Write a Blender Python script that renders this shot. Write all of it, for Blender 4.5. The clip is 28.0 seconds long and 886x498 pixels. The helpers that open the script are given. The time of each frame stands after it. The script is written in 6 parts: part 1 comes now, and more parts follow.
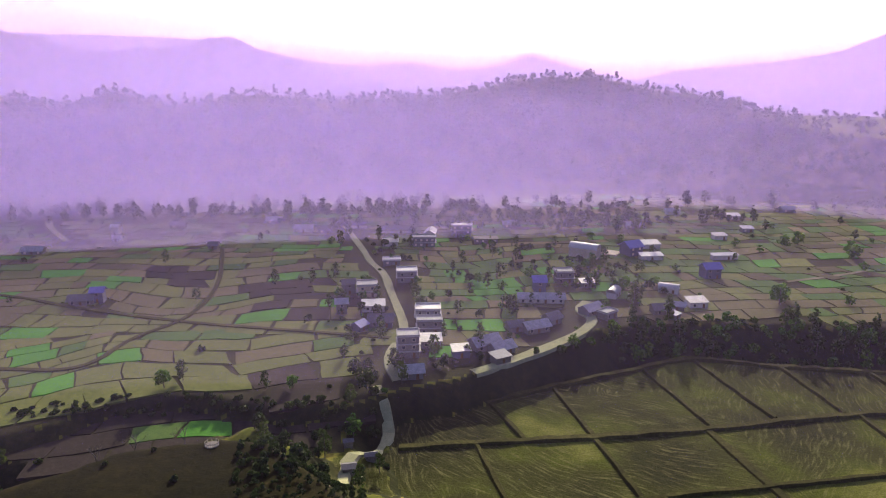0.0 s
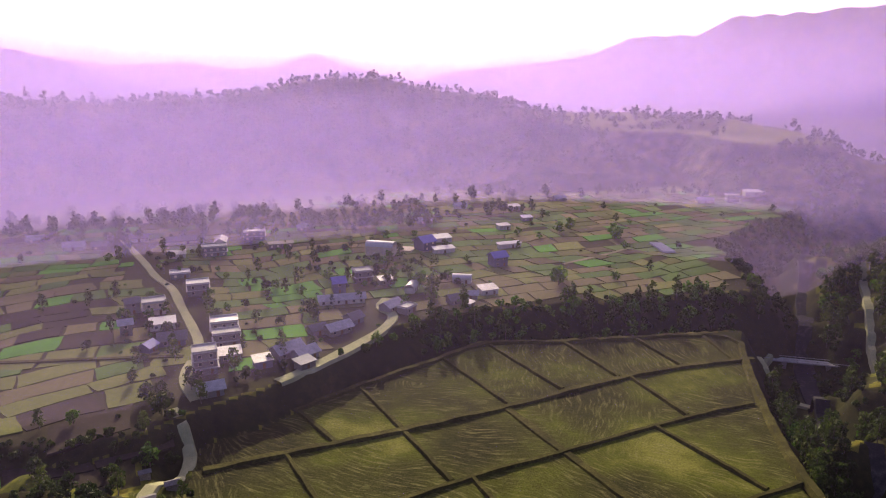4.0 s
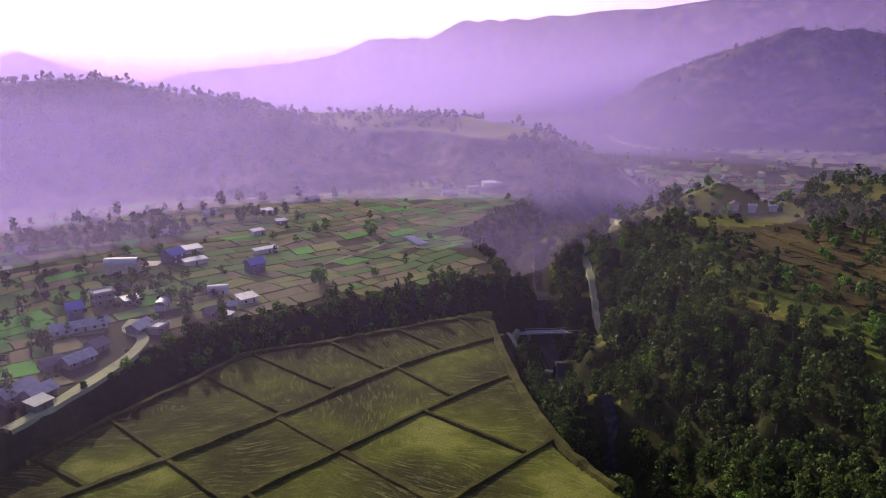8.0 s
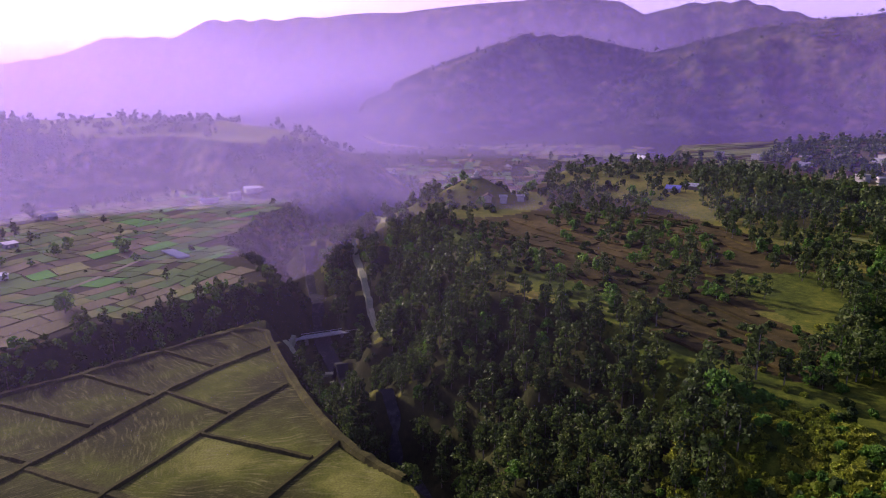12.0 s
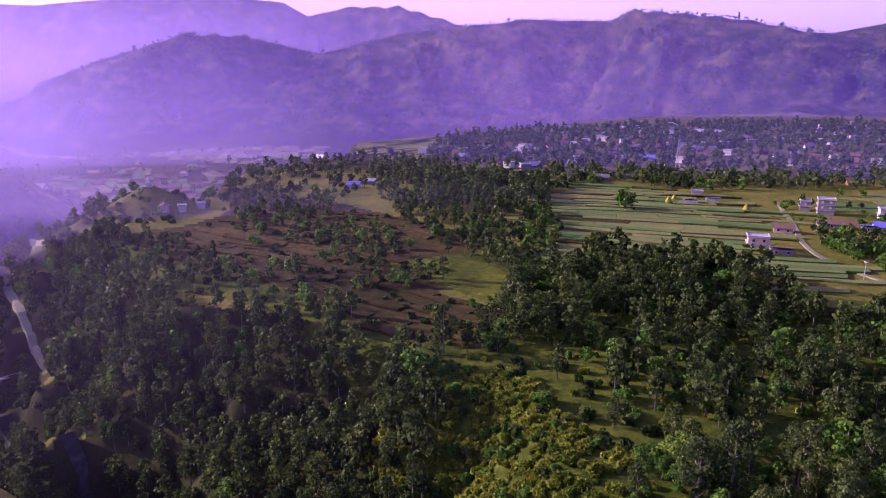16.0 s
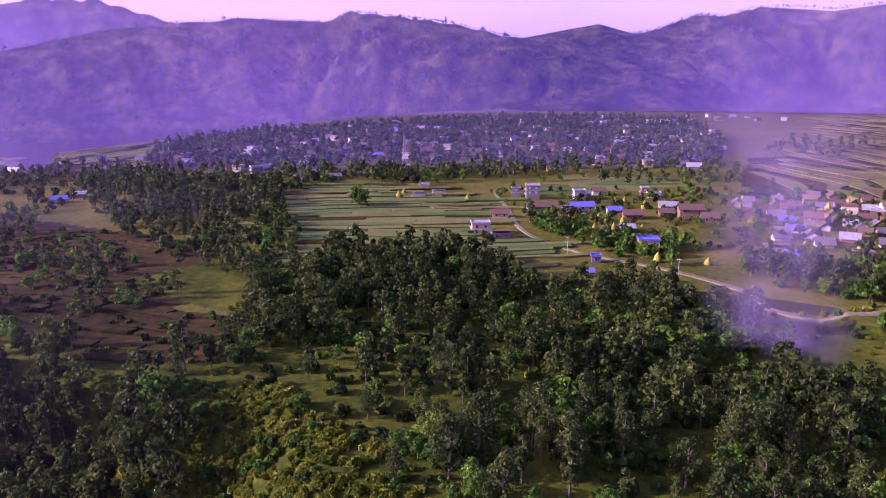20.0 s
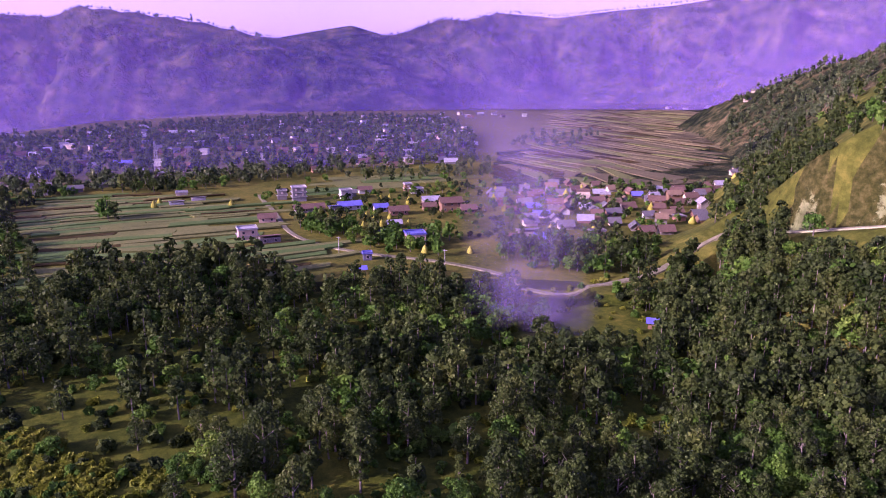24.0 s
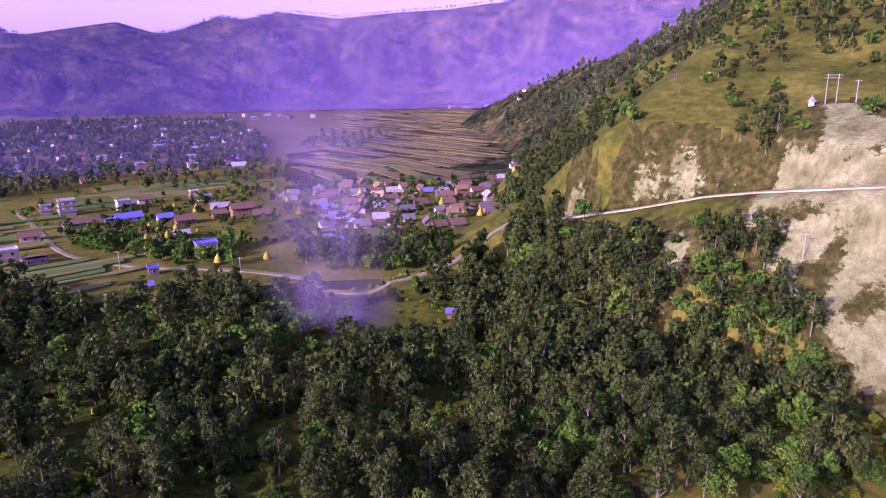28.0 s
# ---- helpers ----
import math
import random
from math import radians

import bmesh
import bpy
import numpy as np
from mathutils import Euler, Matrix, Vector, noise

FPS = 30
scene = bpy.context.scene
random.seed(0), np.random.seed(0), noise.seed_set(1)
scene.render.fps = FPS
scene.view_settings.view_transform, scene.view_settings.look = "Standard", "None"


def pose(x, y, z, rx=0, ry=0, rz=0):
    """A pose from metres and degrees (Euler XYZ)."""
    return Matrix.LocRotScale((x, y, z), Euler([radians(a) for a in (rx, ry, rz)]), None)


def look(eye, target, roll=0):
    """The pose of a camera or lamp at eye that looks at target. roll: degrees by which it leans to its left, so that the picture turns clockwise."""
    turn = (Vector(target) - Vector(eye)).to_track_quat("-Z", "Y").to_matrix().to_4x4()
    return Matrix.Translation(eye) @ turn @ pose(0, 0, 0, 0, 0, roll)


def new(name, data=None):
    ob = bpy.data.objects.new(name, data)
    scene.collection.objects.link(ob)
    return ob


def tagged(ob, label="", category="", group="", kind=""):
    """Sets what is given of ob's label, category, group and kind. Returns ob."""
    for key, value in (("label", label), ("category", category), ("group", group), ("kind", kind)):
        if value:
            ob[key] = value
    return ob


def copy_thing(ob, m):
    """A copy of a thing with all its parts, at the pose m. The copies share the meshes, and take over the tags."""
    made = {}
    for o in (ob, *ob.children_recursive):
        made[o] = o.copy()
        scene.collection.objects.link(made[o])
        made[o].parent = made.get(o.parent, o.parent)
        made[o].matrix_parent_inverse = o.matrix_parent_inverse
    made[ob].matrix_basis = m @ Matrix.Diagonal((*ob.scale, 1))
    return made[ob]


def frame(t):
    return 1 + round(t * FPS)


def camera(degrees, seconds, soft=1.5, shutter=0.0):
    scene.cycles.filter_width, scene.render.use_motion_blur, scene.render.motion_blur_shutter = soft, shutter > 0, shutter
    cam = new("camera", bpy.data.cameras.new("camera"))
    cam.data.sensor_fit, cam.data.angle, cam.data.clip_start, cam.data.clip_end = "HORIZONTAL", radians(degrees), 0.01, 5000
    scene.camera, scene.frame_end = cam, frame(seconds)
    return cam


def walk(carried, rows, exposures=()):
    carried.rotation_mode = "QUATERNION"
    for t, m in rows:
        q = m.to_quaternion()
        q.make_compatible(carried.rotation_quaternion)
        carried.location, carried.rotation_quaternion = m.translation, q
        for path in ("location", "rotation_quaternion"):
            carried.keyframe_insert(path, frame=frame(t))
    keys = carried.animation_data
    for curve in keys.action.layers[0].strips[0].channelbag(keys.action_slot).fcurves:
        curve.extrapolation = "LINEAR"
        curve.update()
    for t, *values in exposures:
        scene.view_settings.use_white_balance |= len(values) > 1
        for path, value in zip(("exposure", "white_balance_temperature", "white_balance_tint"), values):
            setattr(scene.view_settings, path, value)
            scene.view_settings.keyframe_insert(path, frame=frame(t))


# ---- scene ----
# ---------------------------------------------------------------- camera
# A drone hovering 100 m above the village terrace turns to the right on the spot.
cam = camera(64.5, 28.0, 1.0)
# seconds, turn about the vertical, tilt
TURN = [
    (0.0, 0.49, -14.15), (0.5, -1.60, -14.14), (1.0, -3.62, -14.14), (1.5, -5.69, -14.14), (2.0, -7.61, -14.14),
    (2.5, -9.46, -14.14), (4.5, -19.38, -14.15), (5.0, -22.55, -14.16), (5.5, -25.82, -14.17), (6.0, -28.62, -14.17),
    (6.5, -30.72, -14.18), (7.0, -32.66, -14.18), (7.5, -34.56, -14.18), (8.0, -36.64, -14.17), (8.5, -38.70, -14.16),
    (9.0, -40.80, -14.16), (9.5, -42.91, -14.14), (10.0, -45.18, -14.13), (10.5, -47.62, -14.12), (11.0, -50.22, -14.12),
    (11.5, -52.85, -14.11), (12.0, -55.80, -14.10), (12.5, -59.28, -14.10), (14.5, -73.00, -14.11), (15.0, -75.80, -14.12),
    (15.5, -78.60, -14.13), (16.0, -81.45, -14.13), (16.5, -84.41, -14.14), (17.0, -87.37, -14.15), (17.5, -90.27, -14.16),
    (18.0, -92.97, -14.17), (18.5, -95.48, -14.17), (19.0, -98.02, -14.18), (19.5, -100.57, -14.19), (20.0, -103.09, -14.19),
    (20.5, -105.66, -14.19), (21.0, -108.18, -14.20), (21.5, -110.76, -14.20), (23.5, -120.02, -14.20), (24.0, -122.16, -14.21),
    (24.5, -124.36, -14.21), (25.0, -126.51, -14.21), (25.5, -128.67, -14.22), (26.0, -130.75, -14.22), (26.5, -132.76, -14.23),
    (27.0, -134.81, -14.23), (27.5, -136.90, -14.24), (28.0, -139.01, -14.24),
]

walk(cam, [(t, pose(0, 0, 100, 90 + p, 0.21, a)) for t, a, p in TURN],
     exposures=[(0.0, 0.54, 6650, -8), (2.5, 0.54, 6650, -8), (4.5, 0.62, 7700, 2), (5.0, 0.62, 7700, -2), (5.7, 0.46, 7250, -26), (8.0, 0.4, 6500, -2), (11.0, 0.36, 6100, 15), (14.5, 0.74, 5560, 44), (21.5, 0.82, 5500, 66), (28.0, 0.8, 5330, 70)])

# ---------------------------------------------------------------- sky and sun
SUN_AZ, SUN_EL = 8.0, 21.0
world = bpy.data.worlds.new("sky")
scene.world = world
world.use_nodes = True
wn, wl = world.node_tree.nodes, world.node_tree.links
sky = wn.new("ShaderNodeTexSky")
sky.sky_type = "NISHITA"
sky.sun_disc = False
sky.sun_elevation, sky.sun_rotation = radians(SUN_EL), radians(SUN_AZ)
sky.air_density, sky.dust_density, sky.ozone_density = 1.0, 4.0, 2.0
wn["Background"].inputs["Strength"].default_value = 0.15
tint = wn.new("ShaderNodeMix")
tint.data_type, tint.blend_type = "RGBA", "MULTIPLY"
tint.inputs[0].default_value, tint.inputs[7].default_value = 1.0, (1.12, 0.86, 1.3, 1)
wl.new(sky.outputs["Color"], tint.inputs[6])
# hazy air low over the horizon all round
coord, sep = wn.new("ShaderNodeTexCoord"), wn.new("ShaderNodeSeparateXYZ")
low = wn.new("ShaderNodeMapRange")
low.interpolation_type = "SMOOTHSTEP"
for key, value in zip(("From Min", "From Max", "To Min", "To Max"), (0.0, 0.3, 1.0, 0.0)):
    low.inputs[key].default_value = value
veil = wn.new("ShaderNodeMix")
veil.data_type, veil.blend_type = "RGBA", "ADD"
veil.inputs[7].default_value = (2.6, 1.75, 4.2, 1)
wl.new(coord.outputs["Generated"], sep.inputs[0])
wl.new(sep.outputs[2], low.inputs["Value"])
wl.new(low.outputs[0], veil.inputs[0])
wl.new(tint.outputs[2], veil.inputs[6])
wl.new(veil.outputs[2], wn["Background"].inputs["Color"])
sun_data = bpy.data.lights.new("sun", "SUN")
sun_data.energy, sun_data.angle, sun_data.color = 5.0, radians(0.6), (1.0, 0.85, 0.63)
sun = new("sun", sun_data)
SUN_DIR = Vector((math.sin(radians(SUN_AZ)) * math.cos(radians(SUN_EL)), math.cos(radians(SUN_AZ)) * math.cos(radians(SUN_EL)),
                  math.sin(radians(SUN_EL))))
sun.matrix_world = look(SUN_DIR * 800, (0, 0, 0))


# ---------------------------------------------------------------- materials
def material(name, rough=0.9, metal=0.0):
    m = bpy.data.materials.new(name)
    m.use_nodes = True
    b = m.node_tree.nodes["Principled BSDF"]
    b.inputs["Roughness"].default_value, b.inputs["Metallic"].default_value = rough, metal
    b.inputs["Specular IOR Level"].default_value = 0.25
    return m, m.node_tree.nodes, m.node_tree.links, b


def noise_node(n, l, scale, detail=4.0, rough=0.6, vector=None):
    k = n.new("ShaderNodeTexNoise")
    k.inputs["Scale"].default_value, k.inputs["Detail"].default_value, k.inputs["Roughness"].default_value = scale, detail, rough
    if vector is not None:
        l.new(vector, k.inputs["Vector"])
    return k.outputs["Fac"]


def ramp(n, l, fac, stops):
    r = n.new("ShaderNodeValToRGB")
    e = r.color_ramp.elements
    while len(e) < len(stops):
        e.new(0.5)
    for i, (p, c) in enumerate(stops):
        e[i].position, e[i].color = p, (*c, 1)
    l.new(fac, r.inputs["Fac"])
    return r.outputs["Color"]


def mixed(n, l, fac, a, b, mode="MIX"):
    k = n.new("ShaderNodeMix")
    k.data_type, k.blend_type = "RGBA", mode
    for sock, v in ((0, fac), (6, a), (7, b)):
        if hasattr(v, "is_linked"):
            l.new(v, k.inputs[sock])
        else:
            k.inputs[sock].default_value = v if sock == 0 else (*v, 1)
    return k.outputs[2]


def bumped(n, l, b, height, strength, distance):
    k = n.new("ShaderNodeBump")
    k.inputs["Strength"].default_value, k.inputs["Distance"].default_value = strength, distance
    l.new(height, k.inputs["Height"])
    l.new(k.outputs["Normal"], b.inputs["Normal"])


def place(n):
    return n.new("ShaderNodeNewGeometry").outputs["Position"]


def earth(name, stops, big=0.02, small=0.5, fine=3.0, bump=0.5, depth=0.5, rough=0.95, island=0.0):
    """Ground with patches at one scale, tufts at another and fine relief."""
    m, n, l, b = material(name, rough)
    b.inputs["Specular IOR Level"].default_value = 0.04
    p = place(n)
    f1, f2 = noise_node(n, l, big, 5, 0.6, p), noise_node(n, l, small, 5, 0.65, p)
    mix = n.new("ShaderNodeMath")
    mix.operation = "MULTIPLY_ADD"
    mix.inputs[1].default_value = 0.45
    l.new(f2, mix.inputs[0])
    half = n.new("ShaderNodeMath")
    half.operation = "MULTIPLY"
    half.inputs[1].default_value = 0.55
    l.new(f1, half.inputs[0])
    l.new(half.outputs[0], mix.inputs[2])
    c = ramp(n, l, mix.outputs[0], stops)
    f3 = noise_node(n, l, fine, 3, 0.6, p)
    c = mixed(n, l, 0.5, c, ramp(n, l, f3, [(0.3, (0.55, 0.55, 0.55)), (0.7, (1.3, 1.3, 1.3))]), "MULTIPLY")
    if island:
        g = n.new("ShaderNodeNewGeometry").outputs["Random Per Island"]
        c = mixed(n, l, island, c, ramp(n, l, g, [(0.0, (0.5, 0.47, 0.42)), (0.5, (1, 1, 1)), (1.0, (1.5, 1.45, 1.3))]), "MULTIPLY")
    l.new(c, b.inputs["Base Color"])
    bumped(n, l, b, f2, bump, depth)
    return m


def leaf(name, dark, mid, light):
    """Foliage: light passes through the leaves; tone drifts from tree to tree and from leaf to leaf."""
    m, n, l, b = material(name, 0.6)
    b.inputs["Specular IOR Level"].default_value = 0.1
    p = place(n)
    c = ramp(n, l, noise_node(n, l, 0.09, 2, 0.5, p), [(0.3, dark), (0.52, mid), (0.75, light)])
    g = n.new("ShaderNodeNewGeometry").outputs["Random Per Island"]
    c = mixed(n, l, 0.8, c, ramp(n, l, g, [(0.0, (0.55, 0.55, 0.55)), (0.6, (1, 1, 1)), (1.0, (1.35, 1.32, 1.15))]), "MULTIPLY")
    l.new(c, b.inputs["Base Color"])
    t = n.new("ShaderNodeBsdfTranslucent")
    l.new(c, t.inputs["Color"])
    s = n.new("ShaderNodeMixShader")
    s.inputs[0].default_value = 0.35
    l.new(b.outputs[0], s.inputs[1])
    l.new(t.outputs[0], s.inputs[2])
    l.new(s.outputs[0], n["Material Output"].inputs["Surface"])
    return m


def paint(name, colour, rough=0.8, metal=0.0, wear=0.25, scale=0.6):
    """Plaster, painted or sheet surface with stains and fine grain."""
    m, n, l, b = material(name, rough, metal)
    p = place(n)
    w = noise_node(n, l, scale, 6, 0.7, p)
    c = ramp(n, l, w, [(0.3, tuple(v * (1 - wear) for v in colour)), (0.6, colour), (0.8, tuple(min(1, v * (1 + wear * 0.4)) for v in colour))])
    l.new(c, b.inputs["Base Color"])
    bumped(n, l, b, noise_node(n, l, scale * 8, 3, 0.6, p), 0.25, 0.05)
    return m


MEADOW = earth("dry_meadow", [(0.34, (0.032, 0.042, 0.007)), (0.48, (0.085, 0.092, 0.013)), (0.66, (0.17, 0.145, 0.024))], 0.03, 0.4)
HILLSIDE = earth("wooded_hillside", [(0.41, (0.008, 0.013, 0.006)), (0.48, (0.028, 0.037, 0.013)), (0.55, (0.08, 0.074, 0.028)), (0.62, (0.17, 0.135, 0.055))], 0.018, 0.1, 0.3, 1.0, 9.0)
# olive grass with the shade of the spur put into its near-black colour
SPUR_GRASS_SHADED = earth("olive_spur_grass", [(0.32, (0.004, 0.0045, 0.001)), (0.5, (0.0115, 0.0105, 0.0015)), (0.68, (0.027, 0.022, 0.0035))], 0.05, 0.5)
HILL_GRASS = earth("dry_hill_grass", [(0.34, (0.02, 0.03, 0.005)), (0.5, (0.065, 0.076, 0.01)), (0.66, (0.15, 0.145, 0.022))], 0.03, 0.3)
BANK = earth("scrub_bank", [(0.3, (0.010, 0.014, 0.004)), (0.55, (0.03, 0.032, 0.009)), (0.75, (0.06, 0.055, 0.018))], 0.05, 0.4)
SOIL = earth("field_margin", [(0.3, (0.0172, 0.0156, 0.0078)), (0.5, (0.0328, 0.0296, 0.0140)), (0.7, (0.0546, 0.0515, 0.0218))], 0.03, 0.5)
FOREST = earth("forest_floor", [(0.34, (0.014, 0.024, 0.004)), (0.48, (0.042, 0.058, 0.006)), (0.6, (0.085, 0.098, 0.01)), (0.7, (0.15, 0.135, 0.017))], 0.06, 0.5)


def landslide(name):
    """Pale bare earth that breaks up into grass along its torn edges."""
    m, n, l, b = material(name, 0.95)
    b.inputs["Specular IOR Level"].default_value = 0.04
    p = place(n)
    rock = ramp(n, l, noise_node(n, l, 0.12, 7, 0.65, p), [(0.32, (0.12, 0.13, 0.05)), (0.5, (0.2, 0.228, 0.092)), (0.68, (0.29, 0.32, 0.15))])
    streak = n.new("ShaderNodeMapping")
    streak.inputs["Scale"].default_value = (0.9, 0.9, 0.12)
    l.new(p, streak.inputs["Vector"])
    rock = mixed(n, l, 0.6, rock, ramp(n, l, noise_node(n, l, 0.7, 4, 0.6, streak.outputs[0]), [(0.35, (0.62, 0.58, 0.5)), (0.6, (1.1, 1.08, 1.02))]), "MULTIPLY")
    grass = ramp(n, l, noise_node(n, l, 0.35, 5, 0.65, p), [(0.3, (0.018, 0.023, 0.006)), (0.5, (0.052, 0.055, 0.012)), (0.7, (0.115, 0.1, 0.03))])
    a = n.new("ShaderNodeAttribute")
    a.attribute_name = "bare"
    k = n.new("ShaderNodeMath")
    k.operation = "ADD"
    tear = n.new("ShaderNodeMapRange")
    for key, value in zip(("From Min", "From Max", "To Min", "To Max"), (0.2, 0.8, -0.35, 0.35)):
        tear.inputs[key].default_value = value
    l.new(noise_node(n, l, 0.45, 6, 0.7, p), tear.inputs["Value"])
    l.new(a.outputs["Fac"], k.inputs[0]), l.new(tear.outputs[0], k.inputs[1])
    f = n.new("ShaderNodeMapRange")
    for key, value in zip(("From Min", "From Max"), (0.44, 0.56)):
        f.inputs[key].default_value = value
    l.new(k.outputs[0], f.inputs["Value"])
    l.new(mixed(n, l, f.outputs[0], grass, rock), b.inputs["Base Color"])
    bumped(n, l, b, noise_node(n, l, 0.4, 7, 0.7, p), 1.0, 1.6)
    return m


ROCK = landslide("pale_landslide_earth")


def stubble(name):
    """Harvested paddy: olive stubble, yellow patches, and pale straw left in curved swaths."""
    m, n, l, b = material(name, 0.95)
    b.inputs["Specular IOR Level"].default_value = 0.04
    p = place(n)
    c = ramp(n, l, noise_node(n, l, 0.028, 4, 0.55, p), [(0.36, (0.0255, 0.0247, 0.0076)), (0.5, (0.0408, 0.0433, 0.0085)), (0.6, (0.0638, 0.0731, 0.0085)), (0.68, (0.1275, 0.1318, 0.0255))])
    # each field has its own direction of ploughing, from a coarse cell pattern
    cell = n.new("ShaderNodeTexVoronoi")
    cell.inputs["Scale"].default_value = 0.022
    l.new(p, cell.inputs["Vector"])
    turn = n.new("ShaderNodeVectorRotate")
    turn.rotation_type = "Z_AXIS"
    l.new(p, turn.inputs["Vector"])
    angle = n.new("ShaderNodeMath")
    angle.operation = "MULTIPLY"
    angle.inputs[1].default_value = 2.6
    l.new(cell.outputs["Color"], angle.inputs[0])
    l.new(angle.outputs[0], turn.inputs["Angle"])
    stretch = n.new("ShaderNodeMapping")
    stretch.inputs["Scale"].default_value = (0.12, 1.0, 1.0)
    bent = n.new("ShaderNodeVectorMath")
    bent.operation = "MULTIPLY_ADD"
    bent.inputs[1].default_value = (14, 14, 0)
    warp = n.new("ShaderNodeTexNoise")
    warp.inputs["Scale"].default_value, warp.inputs["Detail"].default_value = 0.035, 2.0
    l.new(p, warp.inputs["Vector"])
    l.new(warp.outputs["Color"], bent.inputs[0]), l.new(turn.outputs[0], bent.inputs[2])
    l.new(bent.outputs[0], stretch.inputs["Vector"])
    straw = n.new("ShaderNodeMath")
    straw.operation = "MULTIPLY"
    gate = n.new("ShaderNodeMapRange")
    for key, value in zip(("From Min", "From Max"), (0.34, 0.56)):
        gate.inputs[key].default_value = value
    l.new(noise_node(n, l, 0.09, 5, 0.7, p), gate.inputs["Value"])
    line = n.new("ShaderNodeMapRange")
    for key, value in zip(("From Min", "From Max", "To Max"), (0.5, 0.66, 0.6)):
        line.inputs[key].default_value = value
    l.new(noise_node(n, l, 1.1, 4, 0.65, stretch.outputs[0]), line.inputs["Value"])
    l.new(gate.outputs[0], straw.inputs[0]), l.new(line.outputs[0], straw.inputs[1])
    c = mixed(n, l, straw.outputs[0], c, (0.16, 0.15, 0.055))
    c = mixed(n, l, 0.7, c, ramp(n, l, noise_node(n, l, 1.6, 4, 0.7, p), [(0.3, (0.5, 0.5, 0.5)), (0.7, (1.4, 1.4, 1.35))]), "MULTIPLY")
    l.new(c, b.inputs["Base Color"])
    bumped(n, l, b, noise_node(n, l, 0.8, 5, 0.7, p), 0.8, 0.5)
    return m


STUBBLE = stubble("paddy_stubble")
TERRACE = earth("brown_terrace", [(0.35, (0.016, 0.016, 0.004)), (0.5, (0.042, 0.033, 0.009)), (0.65, (0.085, 0.064, 0.018))], 0.02, 0.3, 3.0, 0.5, 0.3, 0.95, 0.6)
PLOT_BROWN = earth("bare_soil_plot", [(0.3, (0.072, 0.064, 0.032)), (0.5, (0.112, 0.1, 0.048)), (0.7, (0.165, 0.145, 0.068))], 0.02, 0.6, 3.0, 0.4, 0.3, 0.95, 0.7)
PLOT_DRY = earth("dry_stubble_plot", [(0.3, (0.0704, 0.0819, 0.0230)), (0.5, (0.1126, 0.1280, 0.0358)), (0.7, (0.1792, 0.1792, 0.0576))], 0.02, 0.6, 3.0, 0.4, 0.3, 0.95, 0.6)
PLOT_GREEN = earth("green_crop_plot", [(0.3, (0.0448, 0.0768, 0.0205)), (0.5, (0.0704, 0.1216, 0.0282)), (0.7, (0.1088, 0.1536, 0.0384))], 0.03, 0.8, 3.0, 0.4, 0.3, 0.95, 0.5)
PLOT_BRIGHT = earth("bright_mustard_plot", [(0.3, (0.045, 0.13, 0.018)), (0.5, (0.07, 0.2, 0.025)), (0.7, (0.11, 0.26, 0.035))], 0.03, 0.8, 3.0, 0.4, 0.3, 0.95, 0.3)
ROAD = earth("dusty_track", [(0.3, (0.11, 0.105, 0.055)), (0.5, (0.17, 0.16, 0.09)), (0.7, (0.24, 0.225, 0.135))], 0.05, 0.6, 4.0, 0.3, 0.1)
PALE_ROAD = earth("pale_dust_road", [(0.3, (0.19, 0.19, 0.1)), (0.5, (0.27, 0.27, 0.145)), (0.7, (0.35, 0.35, 0.2))], 0.05, 0.6, 4.0, 0.3, 0.1)
PLOT_DARK = earth("dark_ploughed_soil", [(0.3, (0.02, 0.016, 0.013)), (0.5, (0.034, 0.027, 0.021)), (0.7, (0.055, 0.044, 0.033))], 0.04, 0.6, 3.0, 0.5, 0.3, 0.95, 0.5)
BUND = earth("grassy_bund", [(0.3, (0.022, 0.023, 0.007)), (0.5, (0.049, 0.046, 0.012)), (0.7, (0.105, 0.097, 0.027))], 0.08, 0.8)
BARK = earth("pale_bark", [(0.3, (0.08, 0.068, 0.052)), (0.5, (0.15, 0.13, 0.1)), (0.7, (0.25, 0.22, 0.18))], 0.3, 3.0, 9.0, 0.6, 0.1)
LEAF_DARK = leaf("grey_green_leaves", (0.028, 0.047, 0.011), (0.05, 0.078, 0.016), (0.09, 0.115, 0.022))
# dark foliage; on the far hill its tone also paints backlit shade
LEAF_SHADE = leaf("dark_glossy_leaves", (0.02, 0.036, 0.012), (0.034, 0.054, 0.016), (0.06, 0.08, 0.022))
LEAF_GREEN = leaf("fresh_green_leaves", (0.045, 0.11, 0.012), (0.075, 0.16, 0.018), (0.14, 0.215, 0.024))
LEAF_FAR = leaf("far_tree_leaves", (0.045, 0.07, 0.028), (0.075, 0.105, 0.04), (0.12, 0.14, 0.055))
LEAF_YELLOW = leaf("yellow_green_grass", (0.09, 0.13, 0.01), (0.17, 0.2, 0.016), (0.27, 0.285, 0.03))
STRAW = earth("yellow_straw", [(0.3, (0.15, 0.15, 0.02)), (0.5, (0.26, 0.255, 0.035)), (0.7, (0.37, 0.355, 0.07))], 0.3, 2.0, 8.0, 0.7, 0.2)


